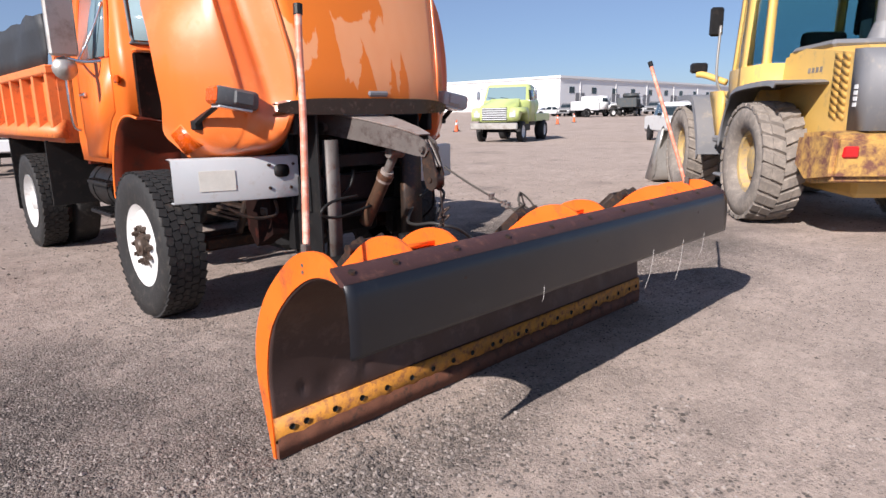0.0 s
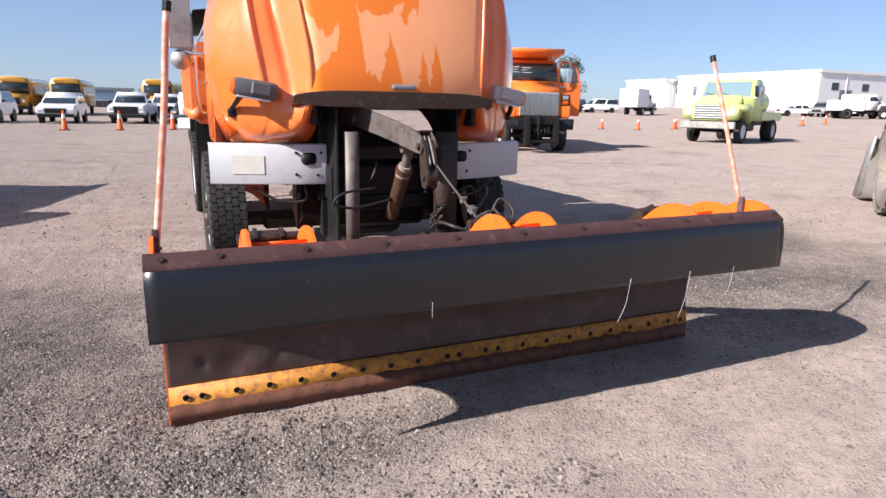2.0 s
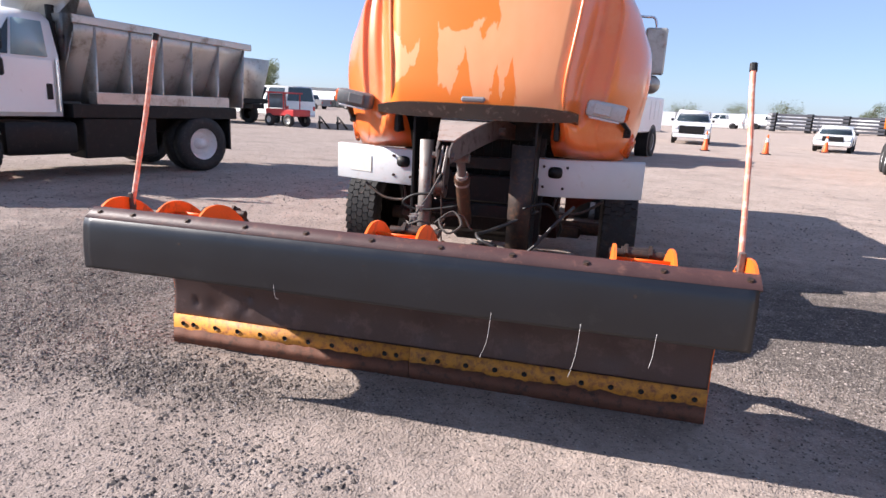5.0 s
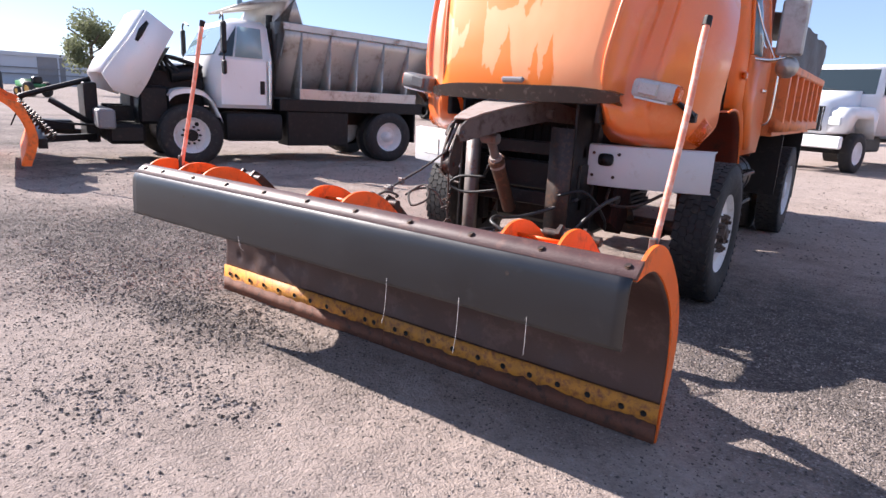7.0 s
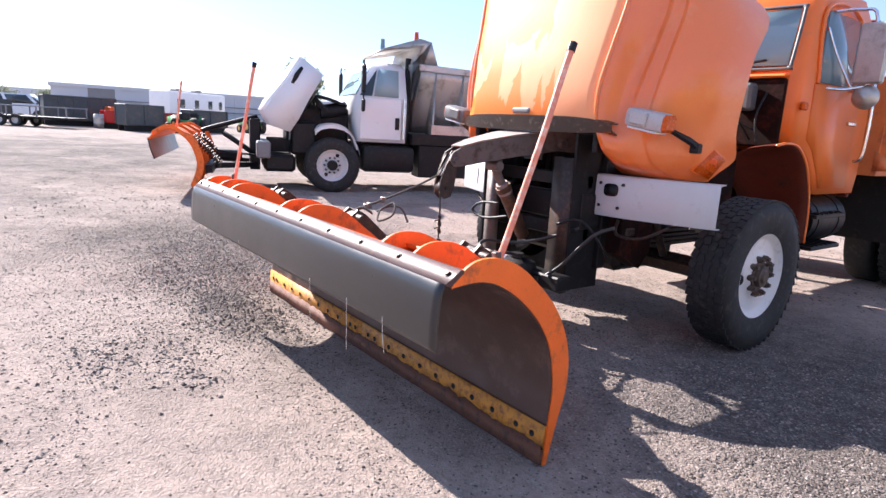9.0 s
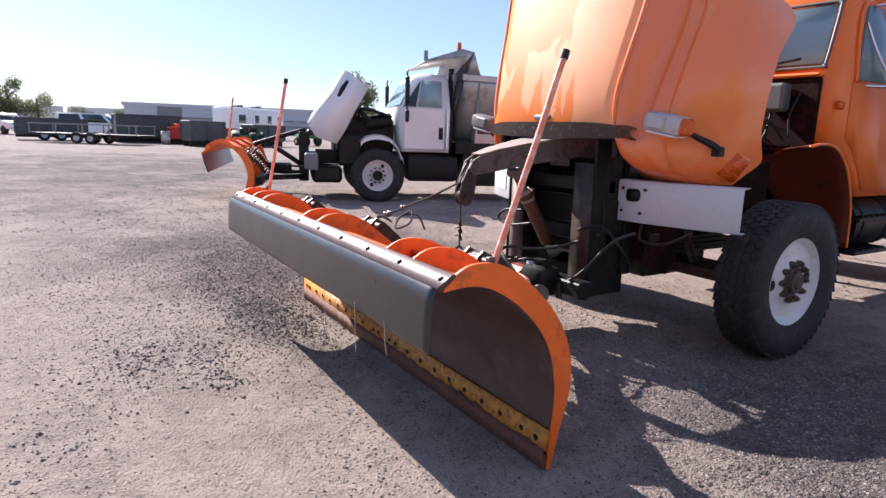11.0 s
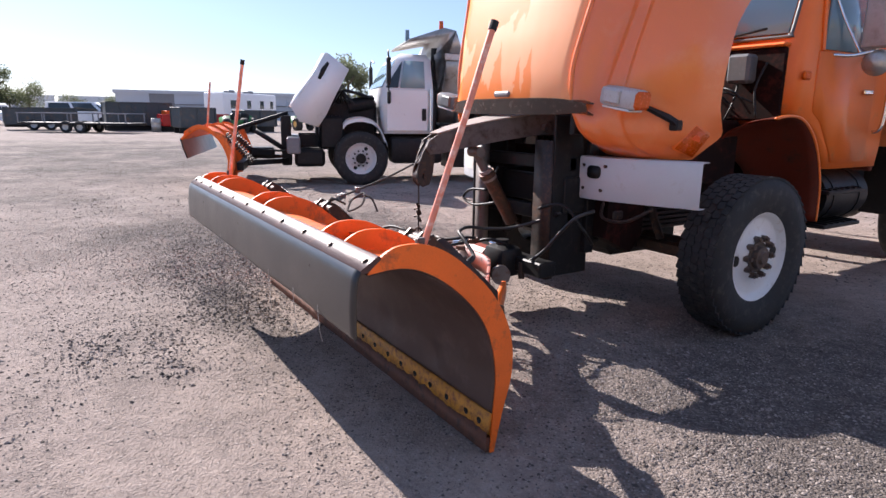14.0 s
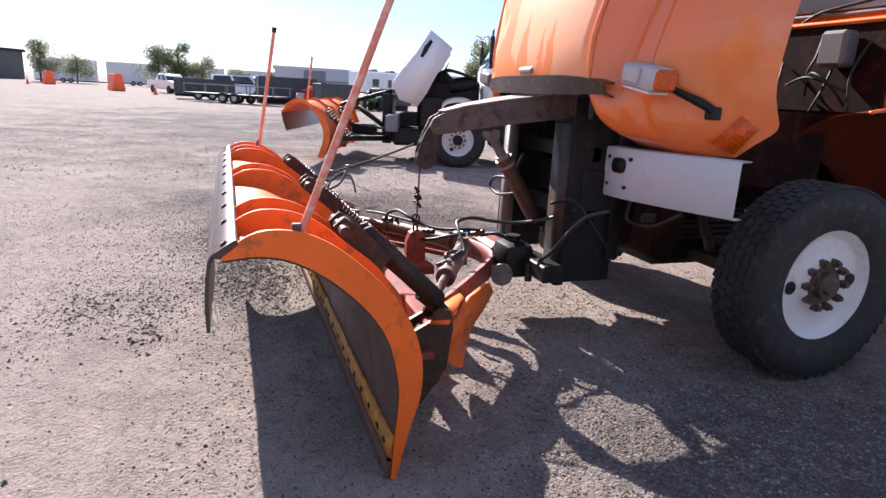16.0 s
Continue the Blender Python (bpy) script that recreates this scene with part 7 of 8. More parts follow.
# ---- the white plow truck ----
def build_white_truck():
    T = empty("plow_truck", "white plow truck with raised hood and stainless salt spreader", "truck")
    C = -6.22
    S = 1.17
    bm = nb()
    rows = []
    for z, X, yf, yr in ((1.02, 1.13, 6.42, 7.62), (1.60, 1.16, 6.36, 7.62), (1.92, 1.15, 6.36, 7.62), (2.48, 1.02, 6.72, 7.58), (2.60, 0.90, 6.85, 7.5)):
        rows.append([(C - X, yf, z), (C - X, yr, z), (C + X, yr, z), (C + X, yf, z)])
    V = loft(bm, rows, close=True)
    bm.faces.new(V[0]), bm.faces.new(V[-1])
    cab = part("cab", bm, M_WHITE, T)
    pane(cab, [(C - 1.05, 6.345, 1.95), (C + 1.05, 6.345, 1.95), (C + 0.95, 6.70, 2.47), (C - 0.95, 6.70, 2.47)], M_BGLASS, "windscreen", 0.03)
    for s in (-1, 1):
        # opaque pale pane: the bright view through it is put into its colour
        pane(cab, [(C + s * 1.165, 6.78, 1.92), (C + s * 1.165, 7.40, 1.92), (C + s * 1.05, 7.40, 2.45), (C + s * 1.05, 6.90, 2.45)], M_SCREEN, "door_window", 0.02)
        pane(cab, [(C + s * 1.165, 6.42, 1.92), (C + s * 1.165, 6.73, 1.92), (C + s * 1.05, 6.86, 2.45)], M_GLASS, "vent_window", 0.02)
        bm = nb()
        bx(bm, (C + s * 1.165, 6.45, 1.08), (C + s * 1.18, 7.48, 1.88), 0.03)
        part("cab_door", bm, M_WHITE, cab)
        bm = nb()
        bx(bm, (C + s * 1.18, 7.33, 1.28), (C + s * 1.20, 7.44, 1.52), 0.02)
        part("door_handle", bm, M_BLACK, cab)
        bm = nb()
        bx(bm, (C + s * 1.35, 6.40, 1.95), (C + s * 1.50, 6.50, 2.48), 0.03)
        tube(bm, [(C + s * 1.1, 6.5, 2.55), (C + s * 1.42, 6.45, 2.55), (C + s * 1.42, 6.45, 1.82), (C + s * 1.15, 6.5, 1.78)], 0.02, 6)
        bx(bm, (C + s * 1.33, 6.42, 1.60), (C + s * 1.48, 6.50, 1.85), 0.03)
        part("mirror", bm, M_BLACK, cab)
        bm = nb()
        cyl(bm, (C + s * 1.175, 7.55, 1.1), (C + s * 1.175, 7.55, 1.9), 0.02, n=8)
        part("grab_rail", bm, M_CHROME, cab)
        # raised hood side and rear half of the fender
        bm = nb()
        prism(bm, [(4.98, 1.14), (5.14, 1.38), (5.34, 1.78), (5.60, 2.24), (5.19, 2.54), (4.92, 2.10), (4.60, 1.68), (4.48, 1.50), (4.62, 1.24)], C + s * 1.02, C + s * 1.08)
        h = part("hood_side", bm, M_WHITE, T, "side of the raised white hood")
        bm = nb()
        prism(bm, [(5.11, 2.14), (5.22, 2.34), (5.18, 2.38), (5.06, 2.24), (4.99, 2.06), (5.04, 2.04)], C + s * 1.079, C + s * 1.086)
        part("hood_vent", bm, M_BLACK, h)
        bm = nb()
        arc = smooth_line([(5.45, 1.20), (5.55, 1.30), (5.80, 1.35), (6.10, 1.28), (6.32, 1.08), (6.42, 0.85)], 3)
        loft(bm, [[(C + s * 1.16, y, z) for y, z in arc], [(C + s * 0.75, y, z) for y, z in arc]])
        loft(bm, [[(C + s * 1.16, y, z) for y, z in arc], [(C + s * 1.16, y + 0.05 * (y > 6), z - 0.10) for y, z in arc]])
        thick(bm, 0.03)
        part("fender", bm, M_WHITE, T)
        wheel(T, (C + s * 1.08, 5.79, 0.53), 0.53, 0.30, 0.31, s, lugs=False, tread=36)
        bm = nb()
        cyl(bm, (C + s * 1.10, 5.79, 0.53), (C + s * 1.22, 5.79, 0.53), 0.10, n=14)
        for k in range(10):
            a = k * math.pi / 5
            cyl(bm, (C + s * 1.10, 5.79 + 0.15 * math.cos(a), 0.53 + 0.15 * math.sin(a)), (C + s * 1.17, 5.79 + 0.15 * math.cos(a), 0.53 + 0.15 * math.sin(a)), 0.02, n=6)
        part("hub", bm, M_BLACK, T)
        for x in (1.06, 0.74):
            plain_wheel(T, (C + s * x, 9.80, 0.52), 0.52, 0.27, 0.30, s if x < 1 else -s, M_WRIM)
        bm = nb()
        lathe(bm, [(s * 0.11, 0.30), (s * 0.0, 0.27), (-s * 0.08, 0.18), (-s * 0.07, 0.11), (s * 0.08, 0.10), (s * 0.08, 0.0)], 24, (C + s * 1.06, 9.80, 0.52))
        part("wheel_disc", bm, M_WRIM, T)
    bm = nb()
    loft(bm, [[(C - 1.0, y, z), (C - 0.5, y - 0.06, z + 0.02), (C + 0.5, y - 0.06, z + 0.02), (C + 1.0, y, z)] for y, z in ((4.50, 1.50), (4.62, 1.72), (4.93, 2.11), (5.19, 2.54))])
    loft(bm, [[(C - 1.0, y, z), (C, y - 0.02, z), (C + 1.0, y, z)] for y, z in ((5.19, 2.54), (5.60, 2.24))])
    thick(bm, 0.02)
    part("hood", bm, M_WHITE, T, "white hood tilted forward")
    bm = nb()
    bx(bm, (C - 0.55, 4.95, 0.8), (C + 0.55, 6.3, 1.7), 0.08)
    eng = part("engine", bm, M_BLACK, T, "exposed engine")
    bm = nb()
    bx(bm, (C - 0.95, 5.0, 0.7), (C + 0.95, 5.5, 1.35), 0.05)
    part("radiator", bm, M_BLACK, eng)
    bm = nb()
    cyl(bm, (C + 0.6, 5.6, 1.55), (C + 0.6, 6.2, 1.65), 0.14, n=14)
    part("air_cleaner", bm, M_BLACK, eng)
    for k in range(6):
        bm = nb()
        tube(bm, [(C + 0.3 + 0.12 * k, 5.2 + 0.1 * k, 1.6), (C + 0.45 + 0.08 * k, 5.5, 1.85), (C + 0.5 + 0.05 * k, 6.2, 1.7)], 0.03, 6)
        part("engine_hose", bm, M_HOSE, eng)
    bm = nb()
    loft(bm, [[(C + s * 0.98, y, z) for y, z in smooth_line([(5.02, 0.55), (5.0, 1.1), (5.3, 1.6), (5.55, 2.0)], 3)] for s in (-1, 1)])
    part("inner_shield", bm, M_BLACK, T)
    bm = nb()
    bx(bm, (C - 1.15, 4.36, 0.62), (C + 1.15, 4.62, 0.94), 0.03)
    part("front_bumper", bm, M_GREYP, T)
    bm = nb()
    for s in (-1, 1):
        bx(bm, (C + s * 0.40, 4.6, 0.72), (C + s * 0.50, 12.0, 0.98), 0.01)
    bx(bm, (C - 1.0, 4.5, 0.36), (C + 1.0, 5.1, 0.70), 0.06)
    part("chassis", bm, M_BLACK, T)
    for s in (-1, 1):
        bm = nb()
        bx(bm, (C + s * 0.65, 6.55, 0.42), (C + s * 1.15, 7.9, 0.95), 0.10, seg=2)
        part("fuel_tank", bm, M_BLACK, T, "black fuel tank below the cab")
        bm = nb()
        bx(bm, (C + s * 0.60, 8.0, 0.34), (C + s * 1.15, 9.6, 1.0), 0.02)
        part("step_box", bm, M_BLACK, T)
        bm = nb()
        bx(bm, (C + s * 0.60, 11.55, 0.40), (C + s * 1.18, 11.60, 1.0), 0.01)
        part("mud_flap", bm, M_BLACK, T)
    bm = nb()
    bx(bm, (C - 1.17, 7.8, 1.0), (C + 1.17, 11.8, 1.22), 0.01)
    part("sub_frame", bm, M_BLACK, T)
    # stainless V box
    bm = nb()
    for s in (-1, 1):
        rows = [[(C + s * 0.55, y, 1.25), (C + s * 0.62, y, 1.42), (C + s * 1.12, y, 2.35), (C + s * 1.16, y, 2.55)] for y in np.linspace(7.95, 12.1, 6)]
        loft(bm, rows)
    for y in (7.95, 12.1):
        bm.faces.new([bm.verts.new(p) for p in ((C - 0.55, y, 1.25), (C + 0.55, y, 1.25), (C + 1.14, y, 2.45), (C - 1.14, y, 2.45))])
    thick(bm, 0.02)
    vb = part("spreader_box", bm, M_STEEL, T, "stainless V-shaped salt spreader box")
    for s in (-1, 1):
        for k in range(6):
            y = 8.35 + k * 0.74
            bm = nb()
            prism(bm, [(C + s * 0.60, 1.22), (C + s * 1.10, 1.22), (C + s * 1.12, 1.30), (C + s * 1.17, 2.50), (C + s * 1.10, 2.36), (C + s * 0.64, 1.42)], y - 0.02, y + 0.02, axis="y")
            part("box_rib", bm, M_STEEL, vb)
        bm = nb()
        bx(bm, (C + s * 1.08, 7.9, 2.50), (C + s * 1.20, 12.3, 2.64), 0.015)
        part("box_rail", bm, M_STEEL, vb)
        bm = nb()
        bx(bm, (C + s * 0.9, 8.3, 1.22), (C + s * 1.16, 11.6, 1.42), 0.01)
        part("sill", bm, M_STEEL, vb)
    bm = nb()
    prism(bm, [(7.75, 1.9), (7.70, 2.62), (8.30, 2.66), (8.40, 2.62), (8.20, 3.10), (7.9, 3.14), (7.0, 2.86), (7.02, 2.82), (7.95, 3.0), (7.75, 2.7)], C - 1.15, C + 1.15)
    part("cab_shield", bm, M_STEEL, vb)
    bm = nb()
    bx(bm, (C - 1.0, 7.66, 1.1), (C + 1.0, 7.72, 2.5), 0.01)
    cyl(bm, (C + 0.85, 7.72, 1.0), (C + 0.85, 7.72, 2.75), 0.08, n=12)
    part("headache_rack", bm, M_BLACK, T)
    for x, y, z, mm, n in ((C + 0.85, 7.9, 3.10, M_AMBER, "amber_beacon"), (C + 0.9, 7.02, 2.86, M_BGLASS, "blue_beacon")):
        bm = nb()
        cyl(bm, (x, y, z), (x, y, z + 0.20), 0.06, 0.05, n=14)
        part(n, bm, mm, T)
    # its plow, swung back at the far end
    def sh(x):
        return 0.32 + 0.02 * (-4.1 - x)
    bm = nb()
    Q = smooth_line([(2.96, 0.16), (3.06, 0.45), (3.06, 0.66), (2.95, 0.92), (2.78, 1.08), (2.60, 1.14), (2.42, 1.06), (2.30, 0.95)], 3)
    loft(bm, [[(x, y + sh(x), z) for y, z in Q] for x in np.linspace(-4.05, -7.6, 10)])
    thick(bm, 0.03)
    bl = part("plow_blade", bm, M_PLOW, T, "orange curved plow blade")
    for x in (-4.05, -5.2, -6.4, -7.6):
        part("blade_rib", curved_plate(x, 0.03, [(y + sh(x), z) for y, z in Q], [(y + sh(x) + 0.09 * (z < 1.0), z + 0.05 * (z > 0.9)) for y, z in Q]), M_PLOW, bl)
    bm = nb()
    loft(bm, [[(x, 2.31 + sh(x), 0.96), (x, 2.34 + sh(x), 0.80), (x, 2.40 + sh(x), 0.62)] for x in (-4.05, -7.6)])
    thick(bm, 0.02)
    part("rubber_flap", bm, M_FLAP, bl)
    for x in (-4.8, -6.1):
        bm = nb()
        coil(bm, (x, 2.95 + sh(x), 1.0), (x, 3.40 + sh(x), 0.50), 0.06, 0.014, 12)
        part("trip_spring", bm, M_GREASE, bl)
    bm = nb()
    for s in (-1, 1):
        prism(bm, [(C + s * 1.2, 3.2 + sh(C + s * 1.2)), (C + s * 1.0, 3.2 + sh(C + s)), (C + s * 0.35, 4.4), (C + s * 0.5, 4.4)], 0.40, 0.50, axis="z")
    prism(bm, [(C - 1.1, 3.16 + sh(C - 1.1)), (C + 1.9, 3.16 + sh(C + 1.9)), (C + 1.9, 3.28 + sh(C + 1.9)), (C - 1.1, 3.28 + sh(C - 1.1))], 0.38, 0.52, axis="z")
    bx(bm, (C - 0.5, 4.25, 0.35), (C + 0.5, 4.45, 1.35), 0.02)
    bx(bm, (C - 0.2, 3.6, 0.5), (C + 0.3, 4.1, 0.7), 0.05)
    tube(bm, [(C + 0.1, 4.4, 1.40), (C + 0.15, 3.5, 1.12), (C + 0.15, 3.35, 1.05)], 0.045, 8)
    tube(bm, [(C + 0.45, 3.75, 1.05), (C + 0.5, 4.4, 0.62)], 0.05, 8)
    tube(bm, [(C + 0.15, 3.4, 1.05), (C + 0.2, 3.2, 0.6)], 0.012, 6)
    tube(bm, [(C + 0.6, 3.6, 0.72), (C + 0.7, 3.9, 0.68), (C + 0.7, 4.4, 0.65)], 0.02, 6)
    part("plow_hitch", bm, M_BLACK, T)
    bm = nb()
    tube(bm, [(-4.15, 3.05, 1.1), (-4.10, 3.15, 1.9)], 0.018, 8)
    part("marker_pole", bm, M_POLE, bl)
    # a shorter body behind the front axle, and the way it is parked
    for o in T.children_recursive:
        if o.name.split(".")[0] in ("wheel", "tyre", "tread", "hub", "wheel_disc"):
            continue
        for v in o.data.vertices:
            if v.co.y > 5.79:
                if v.co.z > 1.44 and v.co.y > 6.4:
                    v.co.z = 1.44 + (v.co.z - 1.44) * (1 - 0.022 * (v.co.y - 6.4))
                v.co.y = 5.79 + (v.co.y - 5.79) * 0.80
    T.matrix_basis = pose(-5.33, 5.915, 0, 0, 0, -18.7) @ Matrix.Translation((5.10, -5.79, 0))


build_white_truck()


# ---- the wheel loader ----
M_YELW = pmat("dusty_rim_yellow", (0.52, 0.36, 0.14), 0.7, var=0.2, scale=8, dirt=(0.34, 0.27, 0.20), amount=0.55, bump=0.1)
# darker copy of the loader yellow: shade of the embossed vents as colour
M_YELD = pmat("shaded_vent_yellow", (0.50, 0.29, 0.07), 0.55, var=0.12, scale=6)


def build_loader():
    T = empty("wheel_loader", "yellow wheel loader with grey fenders and dusty tyres, seen from behind", "wheel loader", m=at(9.02, 2.05, -50.7))
    for s in (-1, 1):
        for y in (0.0, 3.05):
            bm = nb()
            R, W, h = 0.77, 0.52, 0.26
            lathe(bm, [(s * h * 0.55, 0.40), (s * h * 0.9, 0.44), (s * h * 1.0, 0.58), (s * h * 0.88, 0.71), (s * h * 0.5, 0.725), (-s * h * 0.5, 0.725), (-s * h * 0.88, 0.71), (-s * h * 1.0, 0.58), (-s * h * 0.55, 0.40)], 36, (s * 0.99, y, R))
            w = part("tyre", bm, M_DTYRE, T, "dusty lug tyre")
            bm = nb()
            for k in range(26):
                a = 2 * math.pi * k / 26
                for j in (-1, 1):
                    aa = a + (math.pi / 26 if j > 0 else 0)
                    rot = Matrix.Rotation(-aa, 3, "X")
                    for q, (dx, sk, wd) in enumerate(((0.19, 0.065, 0.125), (0.07, 0.02, 0.135))):
                        g = bmesh.ops.create_cube(bm, size=1)["verts"]
                        for v in g:
                            c = Vector((v.co.x * wd, v.co.y * (0.150 if v.co.z < 0 else 0.118), v.co.z * 0.045))
                            c.y += j * c.x * 0.45
                            v.co = rot @ (c + Vector((j * dx, sk - 0.05, 0.735 - (0.015 if q == 0 else 0)))) + Vector((s * 0.99, y, R))
            tagged(put("tread", bm, M_DTYRE, w), kind="stuff")
            bm = nb()
            lathe(bm, [(s * h * 0.55, 0.42), (s * h * 0.50, 0.36), (s * h * 0.1, 0.34), (s * h * 0.05, 0.22), (s * h * 0.35, 0.20), (s * h * 0.40, 0.12), (s * h * 0.45, 0.0)], 28, (s * 0.99, y, R))
            for k in range(12):
                a = k * math.pi / 6
                cyl(bm, (s * (0.99 + 0.02), y + 0.27 * math.cos(a), R + 0.27 * math.sin(a)), (s * (0.99 + 0.05), y + 0.27 * math.cos(a), R + 0.27 * math.sin(a)), 0.02, n=6)
            part("rim", bm, M_YELW, w, "dusty faded yellow dished rim")
    # rear frame and hood
    bm = nb()
    prism(bm, [(-1.62, 1.15), (-1.66, 1.35), (-1.60, 1.95), (-1.40, 2.06), (-0.2, 2.14), (0.40, 2.14), (0.55, 1.1), (-1.0, 0.95)], -0.66, 0.66)
    bmesh.ops.bevel(bm, geom=[e for e in bm.edges if abs(e.verts[0].co.x - e.verts[1].co.x) < 0.01], offset=0.07, segments=2, affect="EDGES")
    hood = part("engine_hood", bm, M_YEL, T, "yellow rounded engine hood")
    bm = nb()
    bx(bm, (-0.62, -0.75, 2.10), (0.62, 0.30, 2.19), 0.04)
    part("hood_top", bm, M_GREYP, hood, "grey hood top")
    bm = nb()
    cyl(bm, (0.0, -0.55, 2.15), (0.0, -0.55, 2.38), 0.17, 0.10, n=16)
    cyl(bm, (0.0, -0.55, 2.38), (0.0, -0.55, 2.95), 0.09, n=16)
    part("exhaust_pipe", bm, M_GREYP, hood)
    bm = nb()
    prism(bm, [(-1.72, 1.20), (-1.70, 1.90), (-1.52, 2.02), (-1.34, 2.03), (-1.36, 1.20)], -0.68, 0.68)
    g = part("grille_frame", bm, M_GREYP, hood, "grey rear grille cover")
    for k in range(9):
        bm = nb()
        bx(bm, (-0.42, -1.735, 1.25 + k * 0.075), (0.42, -1.70, 1.295 + k * 0.075), 0.008)
        part("grille_slat", bm, M_BLACK, g)
    for s in (-1, 1):
        for k in range(9):
            bm = nb()
            for j in range(2):
                prism(bm, [(-1.24 + j * 0.16, 1.30 + k * 0.078), (-1.09 + j * 0.16, 1.35 + k * 0.078), (-1.09 + j * 0.16, 1.40 + k * 0.078), (-1.24 + j * 0.16, 1.35 + k * 0.078)], s * 0.655, s * 0.672)
            part("vent_slot", bm, M_YELD, hood)
        # plain bars where the maker's and type marks stand
        bm = nb()
        for k in range(4):
            bx(bm, (s * 0.655, -0.66 + k * 0.095, 1.84), (s * 0.663, -0.60 + k * 0.095, 1.90))
        part("side_mark", bm, M_DTYRE, hood)
        bm = nb()
        for k in range(4):
            bx(bm, (s * 0.675, -1.49, 1.44 + k * 0.06), (s * 0.688, -1.43, 1.482 + k * 0.06))
        part("type_mark", bm, M_WHITE, hood)
        # rear fender
        bm = nb()
        arc = smooth_line([(-0.85, 1.72), (-0.6, 1.76), (0.35, 1.72), (0.62, 1.58), (0.82, 1.25), (0.90, 0.95)], 3)
        loft(bm, [[(s * 0.66, y, z) for y, z in arc], [(s * 1.24, y, z) for y, z in arc], [(s * 1.26, y, z - 0.06) for y, z in arc]])
        thick(bm, 0.03)
        part("rear_fender", bm, M_GREYP, T, "grey plastic rear fender")
        # front fender
        bm = nb()
        arc = smooth_line([(1.78, 0.75), (1.85, 1.05), (2.15, 1.55), (2.45, 1.68), (3.2, 1.68)], 3)
        loft(bm, [[(s * 0.72, y, z) for y, z in arc], [(s * 1.26, y, z) for y, z in arc], [(s * 1.27, y + 0.05, z - 0.08) for y, z in arc]])
        thick(bm, 0.03)
        part("front_fender", bm, M_GREYP, T)
        bm = nb()
        prism(bm, [(1.62, 0.95), (1.75, 0.95), (2.15, 1.50), (2.25, 1.72), (1.70, 1.72), (1.62, 1.6)], s * 0.95, s * 1.0)
        part("front_panel", bm, M_YEL, T)
        # tail lamps in the counterweight
        bm = nb()
        bx(bm, (s * 0.74, -1.80, 0.93), (s * 0.90, -1.74, 1.06), 0.02)
        part("tail_lamp", bm, M_RED, T, "red tail lamp")
        # work lamp bracket by the cab
        bm = nb()
        tube(bm, [(s * 0.85, 1.95, 1.85), (s * 1.10, 2.2, 1.98), (s * 1.20, 2.3, 2.0)], 0.05, 8)
        part("lamp_bracket", bm, M_YEL, T)
        bm = nb()
        bx(bm, (s * 1.05, 2.25, 2.02), (s * 1.30, 2.40, 2.18), 0.03)
        part("work_lamp", bm, M_BLACK, T)
        # platform and handrail
        bm = nb()
        bx(bm, (s * 0.60, 0.85, 0.95), (s * 1.10, 1.65, 1.05), 0.03)
        ss = part("platform", bm, M_GREYP, T)
        bm = nb()
        bx(bm, (s * 0.85, 1.0, 0.45), (s * 1.10, 1.5, 0.50), 0.02), bx(bm, (s * 0.86, 1.02, 0.47), (s * 0.90, 1.06, 0.97)), bx(bm, (s * 0.86, 1.44, 0.47), (s * 0.90, 1.48, 0.97))
        part("side_step", bm, M_GREYP, ss)
        bm = nb()
        tube(bm, [(s * 0.80, 1.95, 1.55), (s * 1.0, 1.95, 1.9), (s * 1.0, 1.95, 2.7)], 0.02, 8)
        part("handrail", bm, M_STEEL, T)
        bm = nb()
        bx(bm, (s * 0.95, 1.98, 2.55), (s * 1.15, 2.05, 2.98), 0.03)
        part("mirror", bm, M_BLACK, T)
    bm = nb()
    prism(bm, [(-1.75, 0.70), (-1.80, 1.16), (-1.50, 1.20), (-0.95, 1.16), (-0.90, 0.80), (-1.2, 0.62)], -0.98, 0.98)
    bmesh.ops.bevel(bm, geom=list(bm.edges), offset=0.05, segments=2, affect="EDGES")
    cw = part("counterweight", bm, pmat("scraped_counterweight", (0.62, 0.36, 0.10), 0.6, var=0.2, scale=3, dirt=(0.20, 0.085, 0.06), amount=0.66, bump=0.2), T, "scraped yellow counterweight with rust")
    bm = nb()
    bx(bm, (-0.30, -1.83, 0.85), (0.30, -1.76, 1.0), 0.01)
    part("hitch_slot", bm, M_BLACK, cw)
    bm = nb()
    bx(bm, (-0.45, -1.2, 0.45), (0.45, 0.9, 1.1), 0.05), bx(bm, (-0.55, -0.2, 0.55), (0.55, 0.2, 0.95), 0.05), bx(bm, (-0.4, 0.9, 0.55), (0.4, 3.4, 1.2), 0.06)
    cyl(bm, (-0.9, 3.05, 0.77), (0.9, 3.05, 0.77), 0.16, n=14), cyl(bm, (-0.9, 0, 0.77), (0.9, 0, 0.77), 0.16, n=14)
    bx(bm, (-0.55, 2.3, 1.1), (0.55, 3.2, 1.75), 0.05)
    part("frame", bm, M_YEL, T)
    # cab of posts and glass
    bm = nb()
    prism(bm, [(-0.90, 0.40), (0.90, 0.40), (0.92, 1.15), (0.78, 2.05), (-0.78, 2.05), (-0.92, 1.15)], 1.05, 2.02, axis="z")
    prism(bm, [(-0.86, 0.44), (0.86, 0.44), (0.88, 1.15), (0.72, 2.0), (-0.72, 2.0), (-0.88, 1.15)], 3.12, 3.28, axis="z")
    cab = part("cab", bm, M_YEL, T, "yellow glazed cab")
